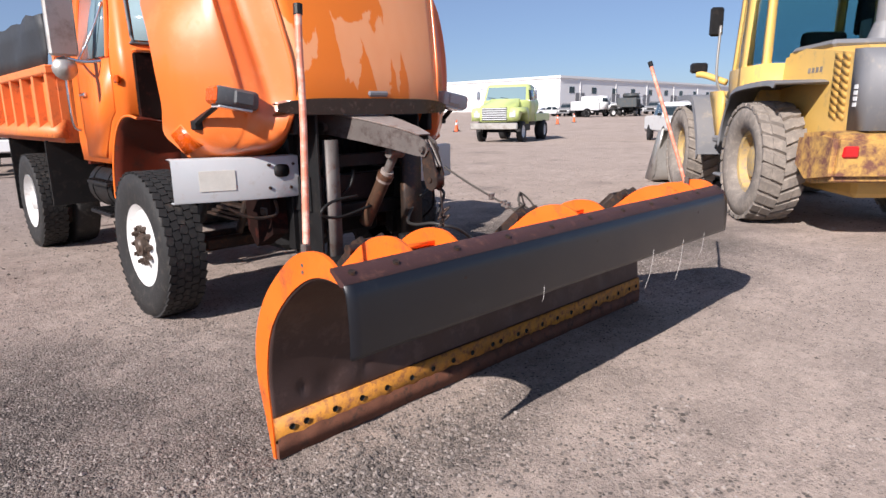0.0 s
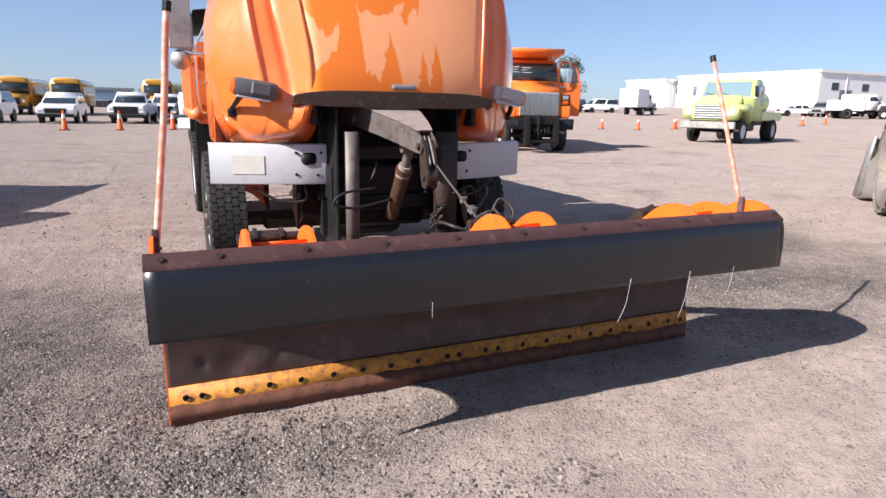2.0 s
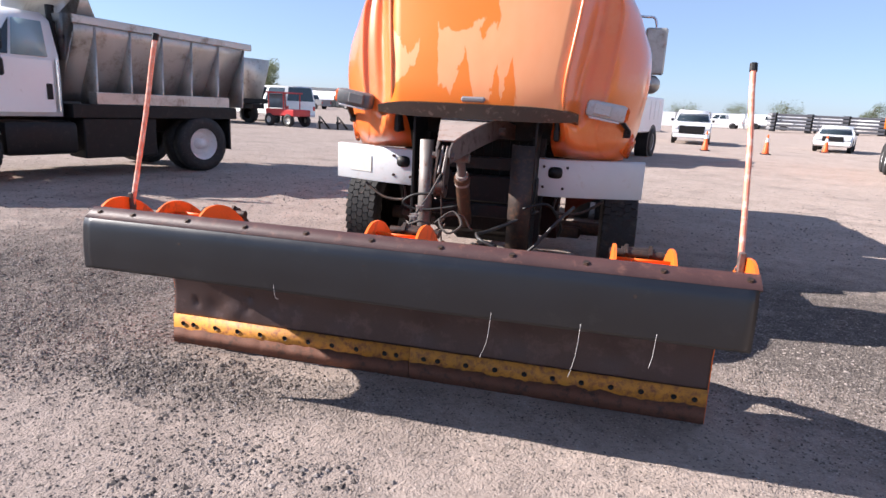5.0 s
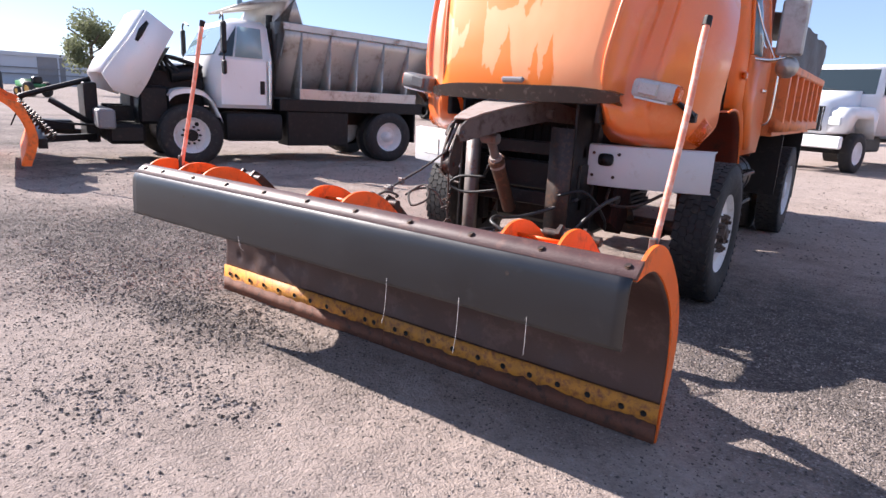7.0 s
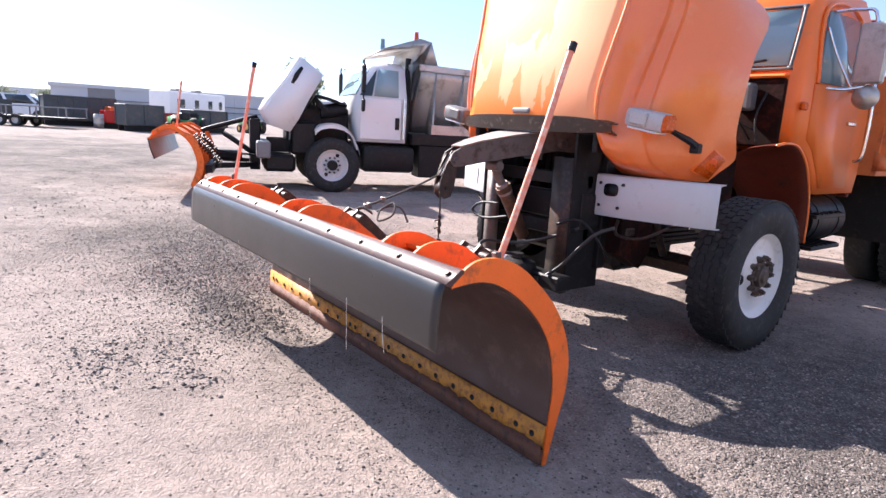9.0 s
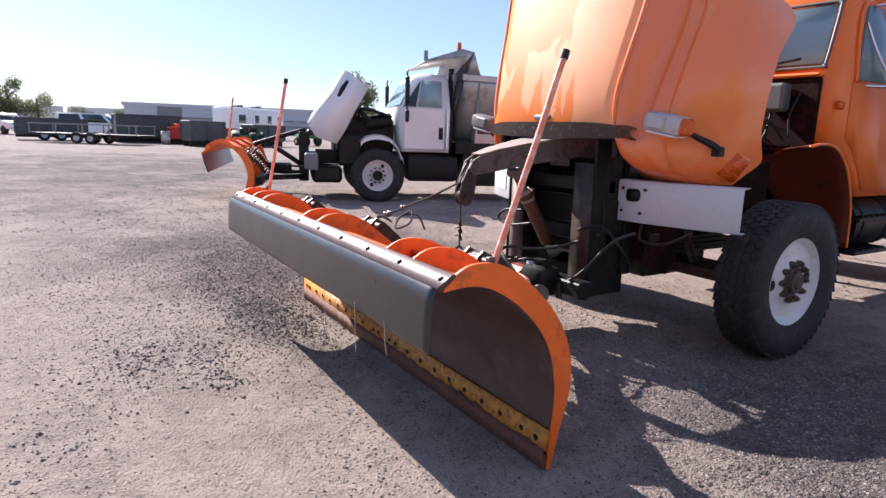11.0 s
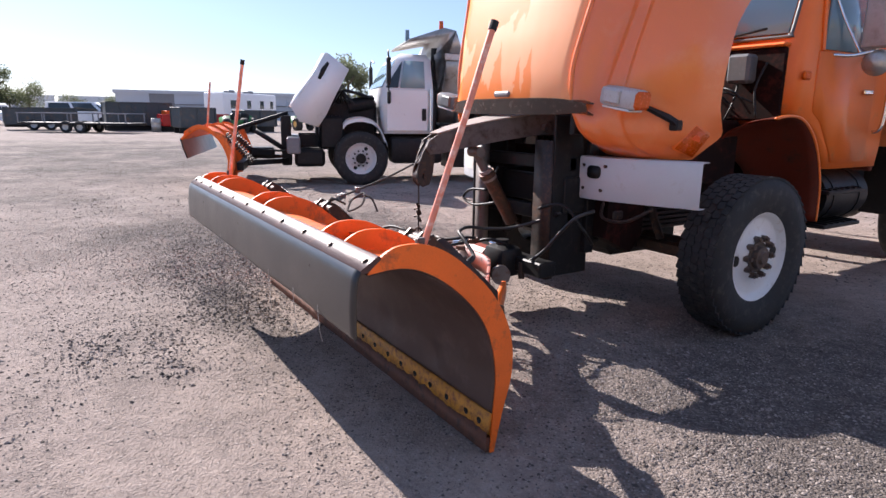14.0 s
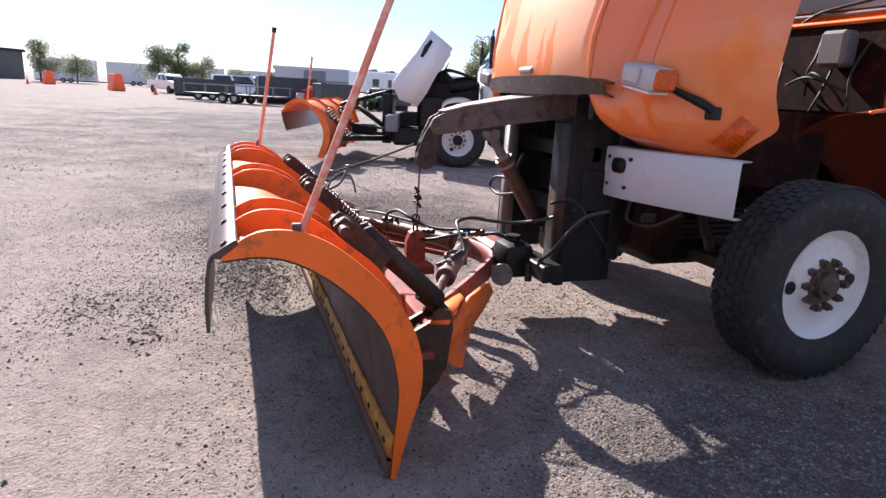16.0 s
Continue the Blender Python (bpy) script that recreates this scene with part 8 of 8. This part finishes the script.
    posts = [((-0.86, 0.45), (-0.80, 0.56)), ((0.86, 0.45), (0.80, 0.56)), ((-0.88, 1.15), (-0.82, 1.15)), ((0.88, 1.15), (0.82, 1.15)), ((-0.74, 1.98), (-0.68, 1.85)), ((0.74, 1.98), (0.68, 1.85))]
    for (a, b), (c, d) in posts:
        bm = nb()
        k = 0.12 if b == 1.15 else 0.05
        loft(bm, [[(a - 0.05, b - k, 1.55), (a + 0.05, b - k, 1.55), (a + 0.05, b + k, 1.55), (a - 0.05, b + k, 1.55)], [(c - 0.04, d - k, 3.15), (c + 0.04, d - k, 3.15), (c + 0.04, d + k, 3.15), (c - 0.04, d + k, 3.15)]], close=True)
        part("cab_post", bm, M_YEL, cab)
    for P in ([(-0.80, 0.44, 2.04), (0.80, 0.44, 2.04), (0.75, 0.54, 3.1), (-0.75, 0.54, 3.1)],) + tuple([(s * 0.87, 0.51, 2.04), (s * 0.89, 1.09, 2.04), (s * 0.83, 1.09, 3.1), (s * 0.81, 0.62, 3.1)] for s in (-1, 1)) + tuple([(s * 0.885, 1.21, 1.6), (s * 0.76, 1.93, 1.6), (s * 0.70, 1.80, 3.1), (s * 0.825, 1.21, 3.1)] for s in (-1, 1)) + ([(-0.68, 2.0, 1.6), (0.68, 2.0, 1.6), (0.63, 1.87, 3.1), (-0.63, 1.87, 3.1)],):
        pane(cab, P, M_CLEAR, "cab_window", 0.008)
    bm = nb()
    bx(bm, (-0.28, 0.75, 1.5), (0.28, 0.9, 2.45), 0.08, seg=2), bx(bm, (-0.28, 0.85, 1.5), (0.28, 1.3, 1.75), 0.06, seg=2)
    part("seat", bm, M_BLACK, cab)
    bm = nb()
    for s in (-1, 1):
        prism(bm, [(2.6, 1.55), (3.0, 1.75), (4.3, 0.55), (4.4, 0.3), (4.2, 0.25), (3.0, 1.35), (2.7, 1.3)], s * 0.42 - 0.05, s * 0.42 + 0.05)
    part("lift_arms", bm, M_YEL, T)
    bm = nb()
    Q = smooth_line([(4.05, 1.10), (4.25, 1.02), (4.40, 0.6), (4.50, 0.20), (4.75, 0.06), (5.35, 0.02)], 3)
    loft(bm, [[(x, y, z) for y, z in Q] for x in np.linspace(-1.25, 1.25, 5)])
    thick(bm, 0.04)
    for s in (-1, 1):
        prism(bm, [(4.05, 1.10), (4.40, 0.6), (4.50, 0.20), (4.75, 0.05), (5.35, 0.0), (5.35, 0.05), (4.45, 1.0)], s * 1.25 - 0.02, s * 1.25 + 0.02)
    part("bucket", bm, M_STEEL, T, "scraped steel bucket on the ground")


build_loader()


# ---- cones, barriers, bins, trailers, sheds, trees ----
def cone(x, y, h=0.75, m=M_CONE, label="orange traffic cone on gravel"):
    T = empty("traffic_cone", label, "traffic cone", "traffic cones", at(x, y))
    bm = nb()
    bx(bm, (-0.2, -0.2, 0), (0.2, 0.2, 0.04), 0.01)
    b = part("base", bm, M_BLACK, T)
    bm = nb()
    lathe(bm, [(0.04, 0.15), (h, 0.03), (h, 0.0)], 14, axis="z")
    part("body", bm, m, T)
    bm = nb()
    lathe(bm, [(h * 0.62, 0.083), (h * 0.82, 0.060)], 14, axis="z")
    part("band", bm, M_WHITE, T, "white reflective band")


for x, y in ((-3.24, 32.6), (-0.97, 32.7), (1.35, 33.4), (-6.0, 30.4), (32.0, 34.5), (36.8, 35.8), (50.8, 35.6), (55.8, 37.0), (30.2, 36.3), (8.4, 30.0), (11.0, 30.0), (15.3, 35.8), (-54.5, -4.2), (-76, -19.3), (35.5, 34.6)):
    cone(x, y, 0.9)


def barrier(x, y):
    T = empty("water_barrier", "orange plastic water-filled barrier", "barrier", "orange barriers", at(x, y, 20) @ Matrix.Scale(1.3, 4))
    bm = nb()
    prism(bm, [(-0.45, 0.0), (0.45, 0.0), (0.45, 0.30), (0.30, 0.6), (0.26, 1.25), (-0.26, 1.25), (-0.30, 0.6), (-0.45, 0.30)], -0.9, 0.9)
    bmesh.ops.bevel(bm, geom=list(bm.edges), offset=0.05, segments=1, affect="EDGES")
    part("body", bm, M_BARR, T)


barrier(-63.0, -8.5), barrier(-83.5, -18.9)


def bin_box(name, label, cat, m, L, W, H, mat_, wheels=False):
    T = empty(name, label, cat, "", m)
    bm = nb()
    bx(bm, (-W / 2, -L / 2, 0.35), (W / 2, L / 2, H), 0.05)
    b = part("box", bm, mat_, T)
    n = max(2, int(L / 0.8))
    for s in (-1, 1):
        for k in range(n + 1):
            bm = nb()
            bx(bm, (s * W / 2, -L / 2 + k * L / n - 0.05, 0.4), (s * (W / 2 + 0.08), -L / 2 + k * L / n + 0.05, H - 0.05), 0.01)
            part("rib", bm, mat_, b)
    bm = nb()
    bx(bm, (-W / 2 - 0.05, -L / 2 - 0.05, H - 0.08), (W / 2 + 0.05, L / 2 + 0.05, H + 0.02), 0.02)
    part("rim", bm, mat_, b)
    for s in (-1, 1):
        bm = nb()
        bx(bm, (s * W * 0.25, -L / 2, 0.0 if not wheels else 0.2), (s * W * 0.32, L / 2 + (1.4 if wheels else 0), 0.36), 0.01)
        part("skid", bm, M_BLACK, T)
    if wheels:
        for s in (-1, 1):
            for y in (-0.5, 0.5):
                plain_wheel(T, (s * (W / 2 + 0.05), y, 0.36), 0.36, 0.22, 0.2, s)


bin_box("dump_trailer", "black steel dump trailer parked in the row", "trailer", at(-45.7, 0.1, 4), 4.2, 2.1, 1.5, M_DKBOX, True)
bin_box("steel_bin", "dark open steel bin with curved sides", "bin", at(-43.6, 6.0, 3), 4.2, 2.1, 1.95, M_DKBOX)
bin_box("steel_bin", "small black steel bin", "bin", at(-37.2, 8.6, 8), 2.2, 1.9, 1.62, M_DKBOX)
bin_box("steel_bin", "small black steel bin beside a mower", "bin", at(-39.5, 13.2, 10), 2.4, 1.9, 1.5, M_DKBOX)
bin_box("salt_hopper", "rusty orange hopper between steel bins", "hopper", at(-41.8, 8.2, 5), 1.3, 1.4, 1.4, M_PLOW)


bin_box("tool_chest", "small red steel chest between dark bins", "chest", at(-40.6, 7.6, 10), 1.1, 0.9, 1.15, M_RED)


def drum(x, y, m, label):
    T = empty("drum", label, "drum", "drums by the bins", at(x, y))
    bm = nb()
    lathe(bm, [(0.0, 0.0), (0.0, 0.29), (0.30, 0.30), (0.32, 0.315), (0.34, 0.30), (0.60, 0.30), (0.62, 0.315), (0.64, 0.30), (0.90, 0.29), (0.90, 0.0)], 18, axis="z")
    b = part("body", bm, m, T)
    bm = nb()
    cyl(bm, (0.16, 0, 0.89), (0.16, 0, 0.93), 0.04, n=10)
    part("cap", bm, M_BLACK, b)


drum(-40.4, 10.6, M_BARR, "orange plastic drum beside dark bins"), drum(-40.2, 11.3, M_BARR, "orange plastic drum beside dark bins")
drum(-40.0, 6.7, M_STEEL, "dull grey steel drum beside a red chest")


def flatbed():
    T = empty("flatbed_trailer", "low steel flatbed trailer with side rails", "trailer", "", at(-39.2, 2.4, -35))
    bm = nb()
    bx(bm, (-1.1, -3.5, 0.5), (1.1, 3.5, 0.62), 0.02)
    part("deck", bm, M_BLACK, T)
    for s in (-1, 1):
        bm = nb()
        bx(bm, (s * 1.05, -3.5, 1.15), (s * 1.12, 3.5, 1.22), 0.01)
        for k in range(5):
            bx(bm, (s * 1.06, -3.45 + k * 1.7, 0.6), (s * 1.11, -3.38 + k * 1.7, 1.2))
        part("side_rail", bm, M_GREYP, T)
        for y in (-0.5, 0.4):
            plain_wheel(T, (s * 0.95, y, 0.36), 0.36, 0.2, 0.2, s)


bin_box("storage_box", "bright red storage box beside a bin", "box", at(-40.0, 10.9, 5), 0.9, 0.9, 1.2, M_REDP)
flatbed()


def rv():
    T = empty("camper", "white camper trailer with a row of windows", "camper", "", at(-60.5, 18.0, 35))
    bm = nb()
    bx(bm, (-1.25, -4.5, 0.6), (1.25, 3.6, 3.2), 0.15, seg=2)
    b = part("body", bm, M_WHITE, T)
    for y, w in ((-3.0, 1.0), (-0.8, 0.6), (1.2, 0.6), (2.8, 0.5)):
        bm = nb()
        bx(bm, (-1.27, y - w / 2, 1.7), (1.27, y + w / 2, 2.5), 0.01)
        part("window", bm, M_GLASS, b)
    for y in (-2.2, 0.6):
        bm = nb()
        bx(bm, (-0.4, y - 0.4, 3.2), (0.4, y + 0.4, 3.5), 0.06)
        part("roof_unit", bm, M_GREYP, b)
    for s in (-1, 1):
        for y in (-0.9, 0.0):
            plain_wheel(T, (s * 1.1, y, 0.36), 0.36, 0.2, 0.2, s)


rv()


def mower(x, y, a):
    T = empty("lawn_tractor", "small green tractor parked in the row", "tractor", "", at(x, y, a))
    bm = nb()
    prism(bm, [(-0.7, 0.6), (1.3, 0.55), (1.35, 1.0), (0.2, 1.15), (0.0, 0.8), (-0.7, 0.85)], -0.4, 0.4)
    part("body", bm, M_GREEN, T)
    bm = nb()
    bx(bm, (-0.3, -0.6, 0.85), (0.3, -0.2, 1.3), 0.08)
    part("seat", bm, M_BLACK, T)
    for s in (-1, 1):
        plain_wheel(T, (s * 0.6, -0.4, 0.5), 0.5, 0.3, 0.25, s, M_YEL)
        plain_wheel(T, (s * 0.5, 1.0, 0.32), 0.32, 0.2, 0.16, s, M_YEL)


mower(-36.3, 10.9, 100), mower(-37.5, 12.0, 70), mower(-42.0, 17.5, 100)


def red_cart(x, y, a):
    T = empty("utility_tractor", "red utility tractor with a canopy, parked by the sheds", "tractor", "", at(x, y, a) @ Matrix.Scale(0.74, 4))
    bm = nb()
    bx(bm, (-0.8, -1.6, 0.7), (0.8, 1.2, 1.15), 0.05)
    b = part("body", bm, M_REDP, T)
    bm = nb()
    for s in (-1, 1):
        for y in (-0.6, 0.9):
            bx(bm, (s * 0.72, y, 1.1), (s * 0.78, y + 0.06, 2.2))
    bx(bm, (-0.85, -0.8, 2.2), (0.85, 1.2, 2.3), 0.04)
    part("canopy", bm, M_REDP, T)
    pane(b, [(-0.7, 0.98, 1.2), (0.7, 0.98, 1.2), (0.7, 0.95, 2.15), (-0.7, 0.95, 2.15)], M_BGLASS, "windscreen")
    for s in (-1, 1):
        for y in (-1.1, 0.8):
            plain_wheel(T, (s * 0.75, y, 0.42), 0.42, 0.3, 0.22, s)


red_cart(-12.3, 28.6, 70)


def fork_set(x, y, a):
    T = empty("fork_attachment", "dark fork attachment lying on the gravel", "attachment", "fork attachments", at(x, y, a))
    bm = nb()
    bx(bm, (-0.46, -0.04, 0.0), (0.46, 0.04, 0.30), 0.01)
    part("backplate", bm, M_GREYP, T)
    bm = nb()
    prism(bm, [(0.36, 0.0), (0.26, 0.0), (0.28, 0.62), (0.37, 0.66)], -0.03, 0.05, axis="y")
    part("upright", bm, M_BLACK, T)
    bm = nb()
    prism(bm, [(0.34, 0.64), (0.26, 0.64), (-0.20, 0.06), (-0.10, 0.06)], 0.05, 0.12, axis="y")
    part("fork", bm, M_BLACK, T)
    bm = nb()
    bx(bm, (0.16, -0.05, 0.28), (0.40, 0.06, 0.38), 0.01)
    part("hook", bm, M_BLACK, T)


for x, y in ((-9.6, 27.6), (-8.75, 27.85), (-7.85, 28.15)):
    fork_set(x, y, 200)


bin_box("equipment_trailer", "dark loaded trailer far off before pale sheds", "trailer", at(-32.0, 86, 80), 5.0, 2.2, 1.9, M_DKBOX, True)
bin_box("equipment_trailer", "dark low trailer with rails, far off", "trailer", at(-26.6, 88, 95), 5.0, 2.2, 1.2, M_BLACK, True)
bin_box("steel_bin", "small dark bin beside the bus row", "bin", at(-21.5, 88, 90), 2.4, 1.8, 1.1, M_DKBOX)
car("pickup_truck", "grey pickup far off before pale sheds", "pickup truck", at(-35.0, 78, 75), PICK, PICKC, 5.8, 2.0, paint=M_GREYP)


def spreader_truck():
    T = empty("spreader_truck", "dark spreader truck with a tall hopper, parked behind", "truck", "", at(-17.2, 29.0, 80))
    bm = nb()
    bx(bm, (-0.45, -3.5, 0.8), (0.45, 3.0, 1.05), 0.02), bx(bm, (-1.1, -3.2, 1.05), (1.1, -0.2, 1.3), 0.02)
    part("chassis", bm, M_BLACK, T)
    bm = nb()
    bx(bm, (-1.1, -0.6, 1.2), (1.1, 0.9, 2.9), 0.06)
    part("cab", bm, M_STEEL, T)
    bm = nb()
    prism(bm, [(-0.6, 1.3), (0.6, 1.3), (1.2, 2.9), (1.2, 3.3), (-1.2, 3.3), (-1.2, 2.9)], -3.2, -0.7, axis="y")
    part("hopper", bm, M_STEEL, T)
    bm = nb()
    bx(bm, (-1.0, 1.0, 1.0), (1.0, 2.4, 1.9), 0.1)
    tube(bm, [(0.6, 0.9, 2.2), (0.8, 1.8, 2.4), (0.4, 2.4, 1.8)], 0.08, 6)
    part("engine", bm, M_GREASE, T)
    for s in (-1, 1):
        for y in (2.0, -2.0):
            plain_wheel(T, (s * 1.0, y, 0.5), 0.5, 0.35, 0.28, s, M_BLACK)


spreader_truck()


def pipes():
    T = empty("pipe_stack", "long stack of dark rails by the far fence", "stack", "", at(30.0, 82.0, 3))
    for k in range(5):
        bm = nb()
        bx(bm, (-6.5, -0.8, 0.25 + k * 0.40), (6.5, 0.8, 0.52 + k * 0.40), 0.03)
        part("rail", bm, M_GREYP, T)
    for x in (-6, -2, 2, 6):
        bm = nb()
        bx(bm, (x - 0.1, -0.85, 0.0), (x + 0.1, 0.85, 2.2), 0.02)
        part("post", bm, M_BLACK, T)


pipes()


def building(name, label, m, L, D, H, wall, roof, windows=0, doors=0, bands=0):
    T = empty(name, label, "building", "", m)
    bm = nb()
    bx(bm, (-L / 2, -D / 2, -3), (L / 2, D / 2, H))
    w = part("wall", bm, wall, T)
    bm = nb()
    bx(bm, (-L / 2 - 0.3, -D / 2 - 0.3, H), (L / 2 + 0.3, D / 2 + 0.3, H + 0.5))
    part("roof", bm, roof, T)
    if bands > 2:
        bm = nb()
        prism(bm, [(-D / 2 - 6, 1.1), (-D / 2 - 6, 1.3), (-D / 2 - 0.35, H - 0.1), (-D / 2 - 0.35, 1.1)], -L / 2, L / 2)
        lean = part("lean_to_roof", bm, M_WHITE, T, "pale sloping lean-to roof")
        for k in range(4):
            bm = nb()
            y, z = -D / 2 - 5.2 + k * 1.4, 1.42 + k * (H - 1.4) * 0.247
            bx(bm, (-L / 2, y - 0.10, z), (L / 2, y + 0.10, z + 0.12))
            part("roof_seam", bm, M_GREYP, lean)
    for k in range(bands):
        bm = nb()
        bx(bm, (-L / 2, -D / 2 - 0.3, H * (0.35 + 0.22 * k)), (L / 2, -D / 2, H * (0.35 + 0.22 * k) + 0.16))
        part("eave", bm, M_GREYP, w)
    for k in range(windows):
        bm = nb()
        x = -L / 2 + (k + 0.5) * L / windows
        bx(bm, (x - 1.0, -D / 2 - 0.05, H * 0.55), (x + 1.0, -D / 2 + 0.1, H * 0.55 + 1.4))
        part("window", bm, M_GLASS, w)
    for k in range(doors):
        bm = nb()
        x = -L / 2 + (k + 0.5) * L / doors
        bx(bm, (x - 1.8, -D / 2 - 0.06, 0), (x + 1.8, -D / 2 + 0.1, 4.0))
        part("dock_door", bm, M_GREYP, w)
    for k in range(7):
        bm = nb()
        x = -L / 2 + (k + 0.5) * L / 7
        bx(bm, (x - 0.1, -D / 2 - 0.12, 0), (x + 0.1, -D / 2, H))
        part("downpipe", bm, wall, w)


building("warehouse", "long white warehouse with a flat roof beyond the lot", at(170, 98, 0, 1.9), 110, 36, 7.1, M_WALL, M_WALL, 12, 7)
building("warehouse", "low pale end wing of the white warehouse", at(121, 124, 0, 1.9), 18, 14, 6.4, M_WALL, M_WALL, 2, 0)
building("long_shed", "low pale shed roof along the far side", at(-44, 128, 18), 78, 16, 3.0, M_WALL, M_STEEL, 0, 0, 3)
building("long_shed", "long grey metal shed behind the parked row", at(-106, 36, 83), 52, 14, 4.0, M_GWALL, M_GWALL, 0, 4, 2)
for i in range(5):
    bin_box("box_trailer", "pale box trailer in a far row", "trailer", at(-108 - i * 3, -22 + i * 9.5, 10), 8.5, 2.6, 3.6, M_WALL, True)
building("long_shed", "dark open shed at the lot's edge", at(-125, -52, 65), 40, 12, 4.5, M_DKBOX, M_BLACK)


def tree(x, y, h, w, seed, label="leafy green tree on the horizon"):
    rng = random.Random(seed)
    T = empty("tree", label, "tree", "trees on the horizon", at(x, y))
    bm = nb()
    tube(bm, [(0, 0, -0.5), (0.1, 0, h * 0.25), (-0.1, 0.1, h * 0.5), (0.1, 0, h * 0.85)], h * 0.022, 7)
    for k in range(6):
        a = rng.uniform(0, 6.28)
        tube(bm, [(0, 0, h * (0.3 + 0.07 * k)), (0.16 * w * math.cos(a), 0.16 * w * math.sin(a), h * (0.38 + 0.07 * k)), (0.28 * w * math.cos(a), 0.28 * w * math.sin(a), h * (0.45 + 0.07 * k))], h * 0.009, 5)
    part("trunk", bm, M_BARK, T)
    vs, fs = [], []
    lobes = []
    for _ in range(22):
        z = rng.uniform(0.28, 0.92)
        k = w * 0.36 * math.sqrt(max(0.05, 1 - ((z - 0.55) / 0.45) ** 2))
        a, q = rng.uniform(0, 6.28), k * math.sqrt(rng.random())
        lobes.append((q * math.cos(a), q * math.sin(a), h * z, w * rng.uniform(0.11, 0.20)))
    for _ in range(4800):
        cx, cy, cz, r = rng.choice(lobes)
        d = Vector((rng.gauss(0, 1), rng.gauss(0, 1), rng.gauss(0, 0.8)))
        d = d.normalized() * r * rng.random() ** 0.4 * 1.1
        c = Vector((cx, cy, cz)) + d
        u = Vector((rng.gauss(0, 1), rng.gauss(0, 1), rng.gauss(0, 1))).normalized()
        v = u.orthogonal().normalized()
        s = h * rng.uniform(0.011, 0.022)
        o = len(vs)
        vs += [tuple(c + u * s), tuple(c + v * s * 0.7), tuple(c - u * s), tuple(c - v * s * 0.7)]
        fs.append((o, o + 1, o + 2, o + 3))
    me = bpy.data.meshes.new("crown")
    me.from_pydata(vs, [], fs)
    me.materials.append(M_FOL)
    c = new("crown", me)
    c.parent = T


for i, (x, y, h, w) in enumerate(((-18, 71.5, 7.2, 4.6), (64, 90, 9.0, 7.8), (47, 115, 4, 5), (-51, 25.5, 6.6, 5.5), (-46, 86, 6.6, 6), (-99, -5.2, 6.9, 6), (-99, -1.8, 5.0, 7), (-99, -8, 6.3, 7), (-96, -22.7, 5.8, 5.5), (-100, -19, 4.6, 6), (-108, 4, 3.8, 6), (-110, 9, 3.4, 5), (-104, 48, 4.0, 6), (60, 128, 4, 6), (38, 130, 4, 8), (30, 132, 3.5, 8), (20, 134, 3.5, 8), (-30, 138, 4.5, 7), (-52, 142, 5, 8), (4, 128, 4, 6))):
    tree(x, y, h, w, i + 3)


def fence():
    T = empty("chain_fence", "pale slatted fence along the far edge", "fence", "", None)
    for k in range(16):
        a, b = Vector((-4 + k * 4.6, 97.0 - k * 0.35, 0)), Vector((0.6 + k * 4.6, 96.65 - k * 0.35, 0))
        bm = nb()
        za, zb = height(a.x, a.y), height(b.x, b.y)
        loft(bm, [[(a.x, a.y, za), (b.x, b.y, zb)], [(a.x, a.y, za + 2.0), (b.x, b.y, zb + 2.0)]])
        part("panel", thick(bm, 0.05), M_WALL, T)
        bm = nb()
        cyl(bm, (a.x, a.y, za - 0.2), (a.x, a.y, za + 2.15), 0.05, n=8)
        part("post", bm, M_GREYP, T)


fence()
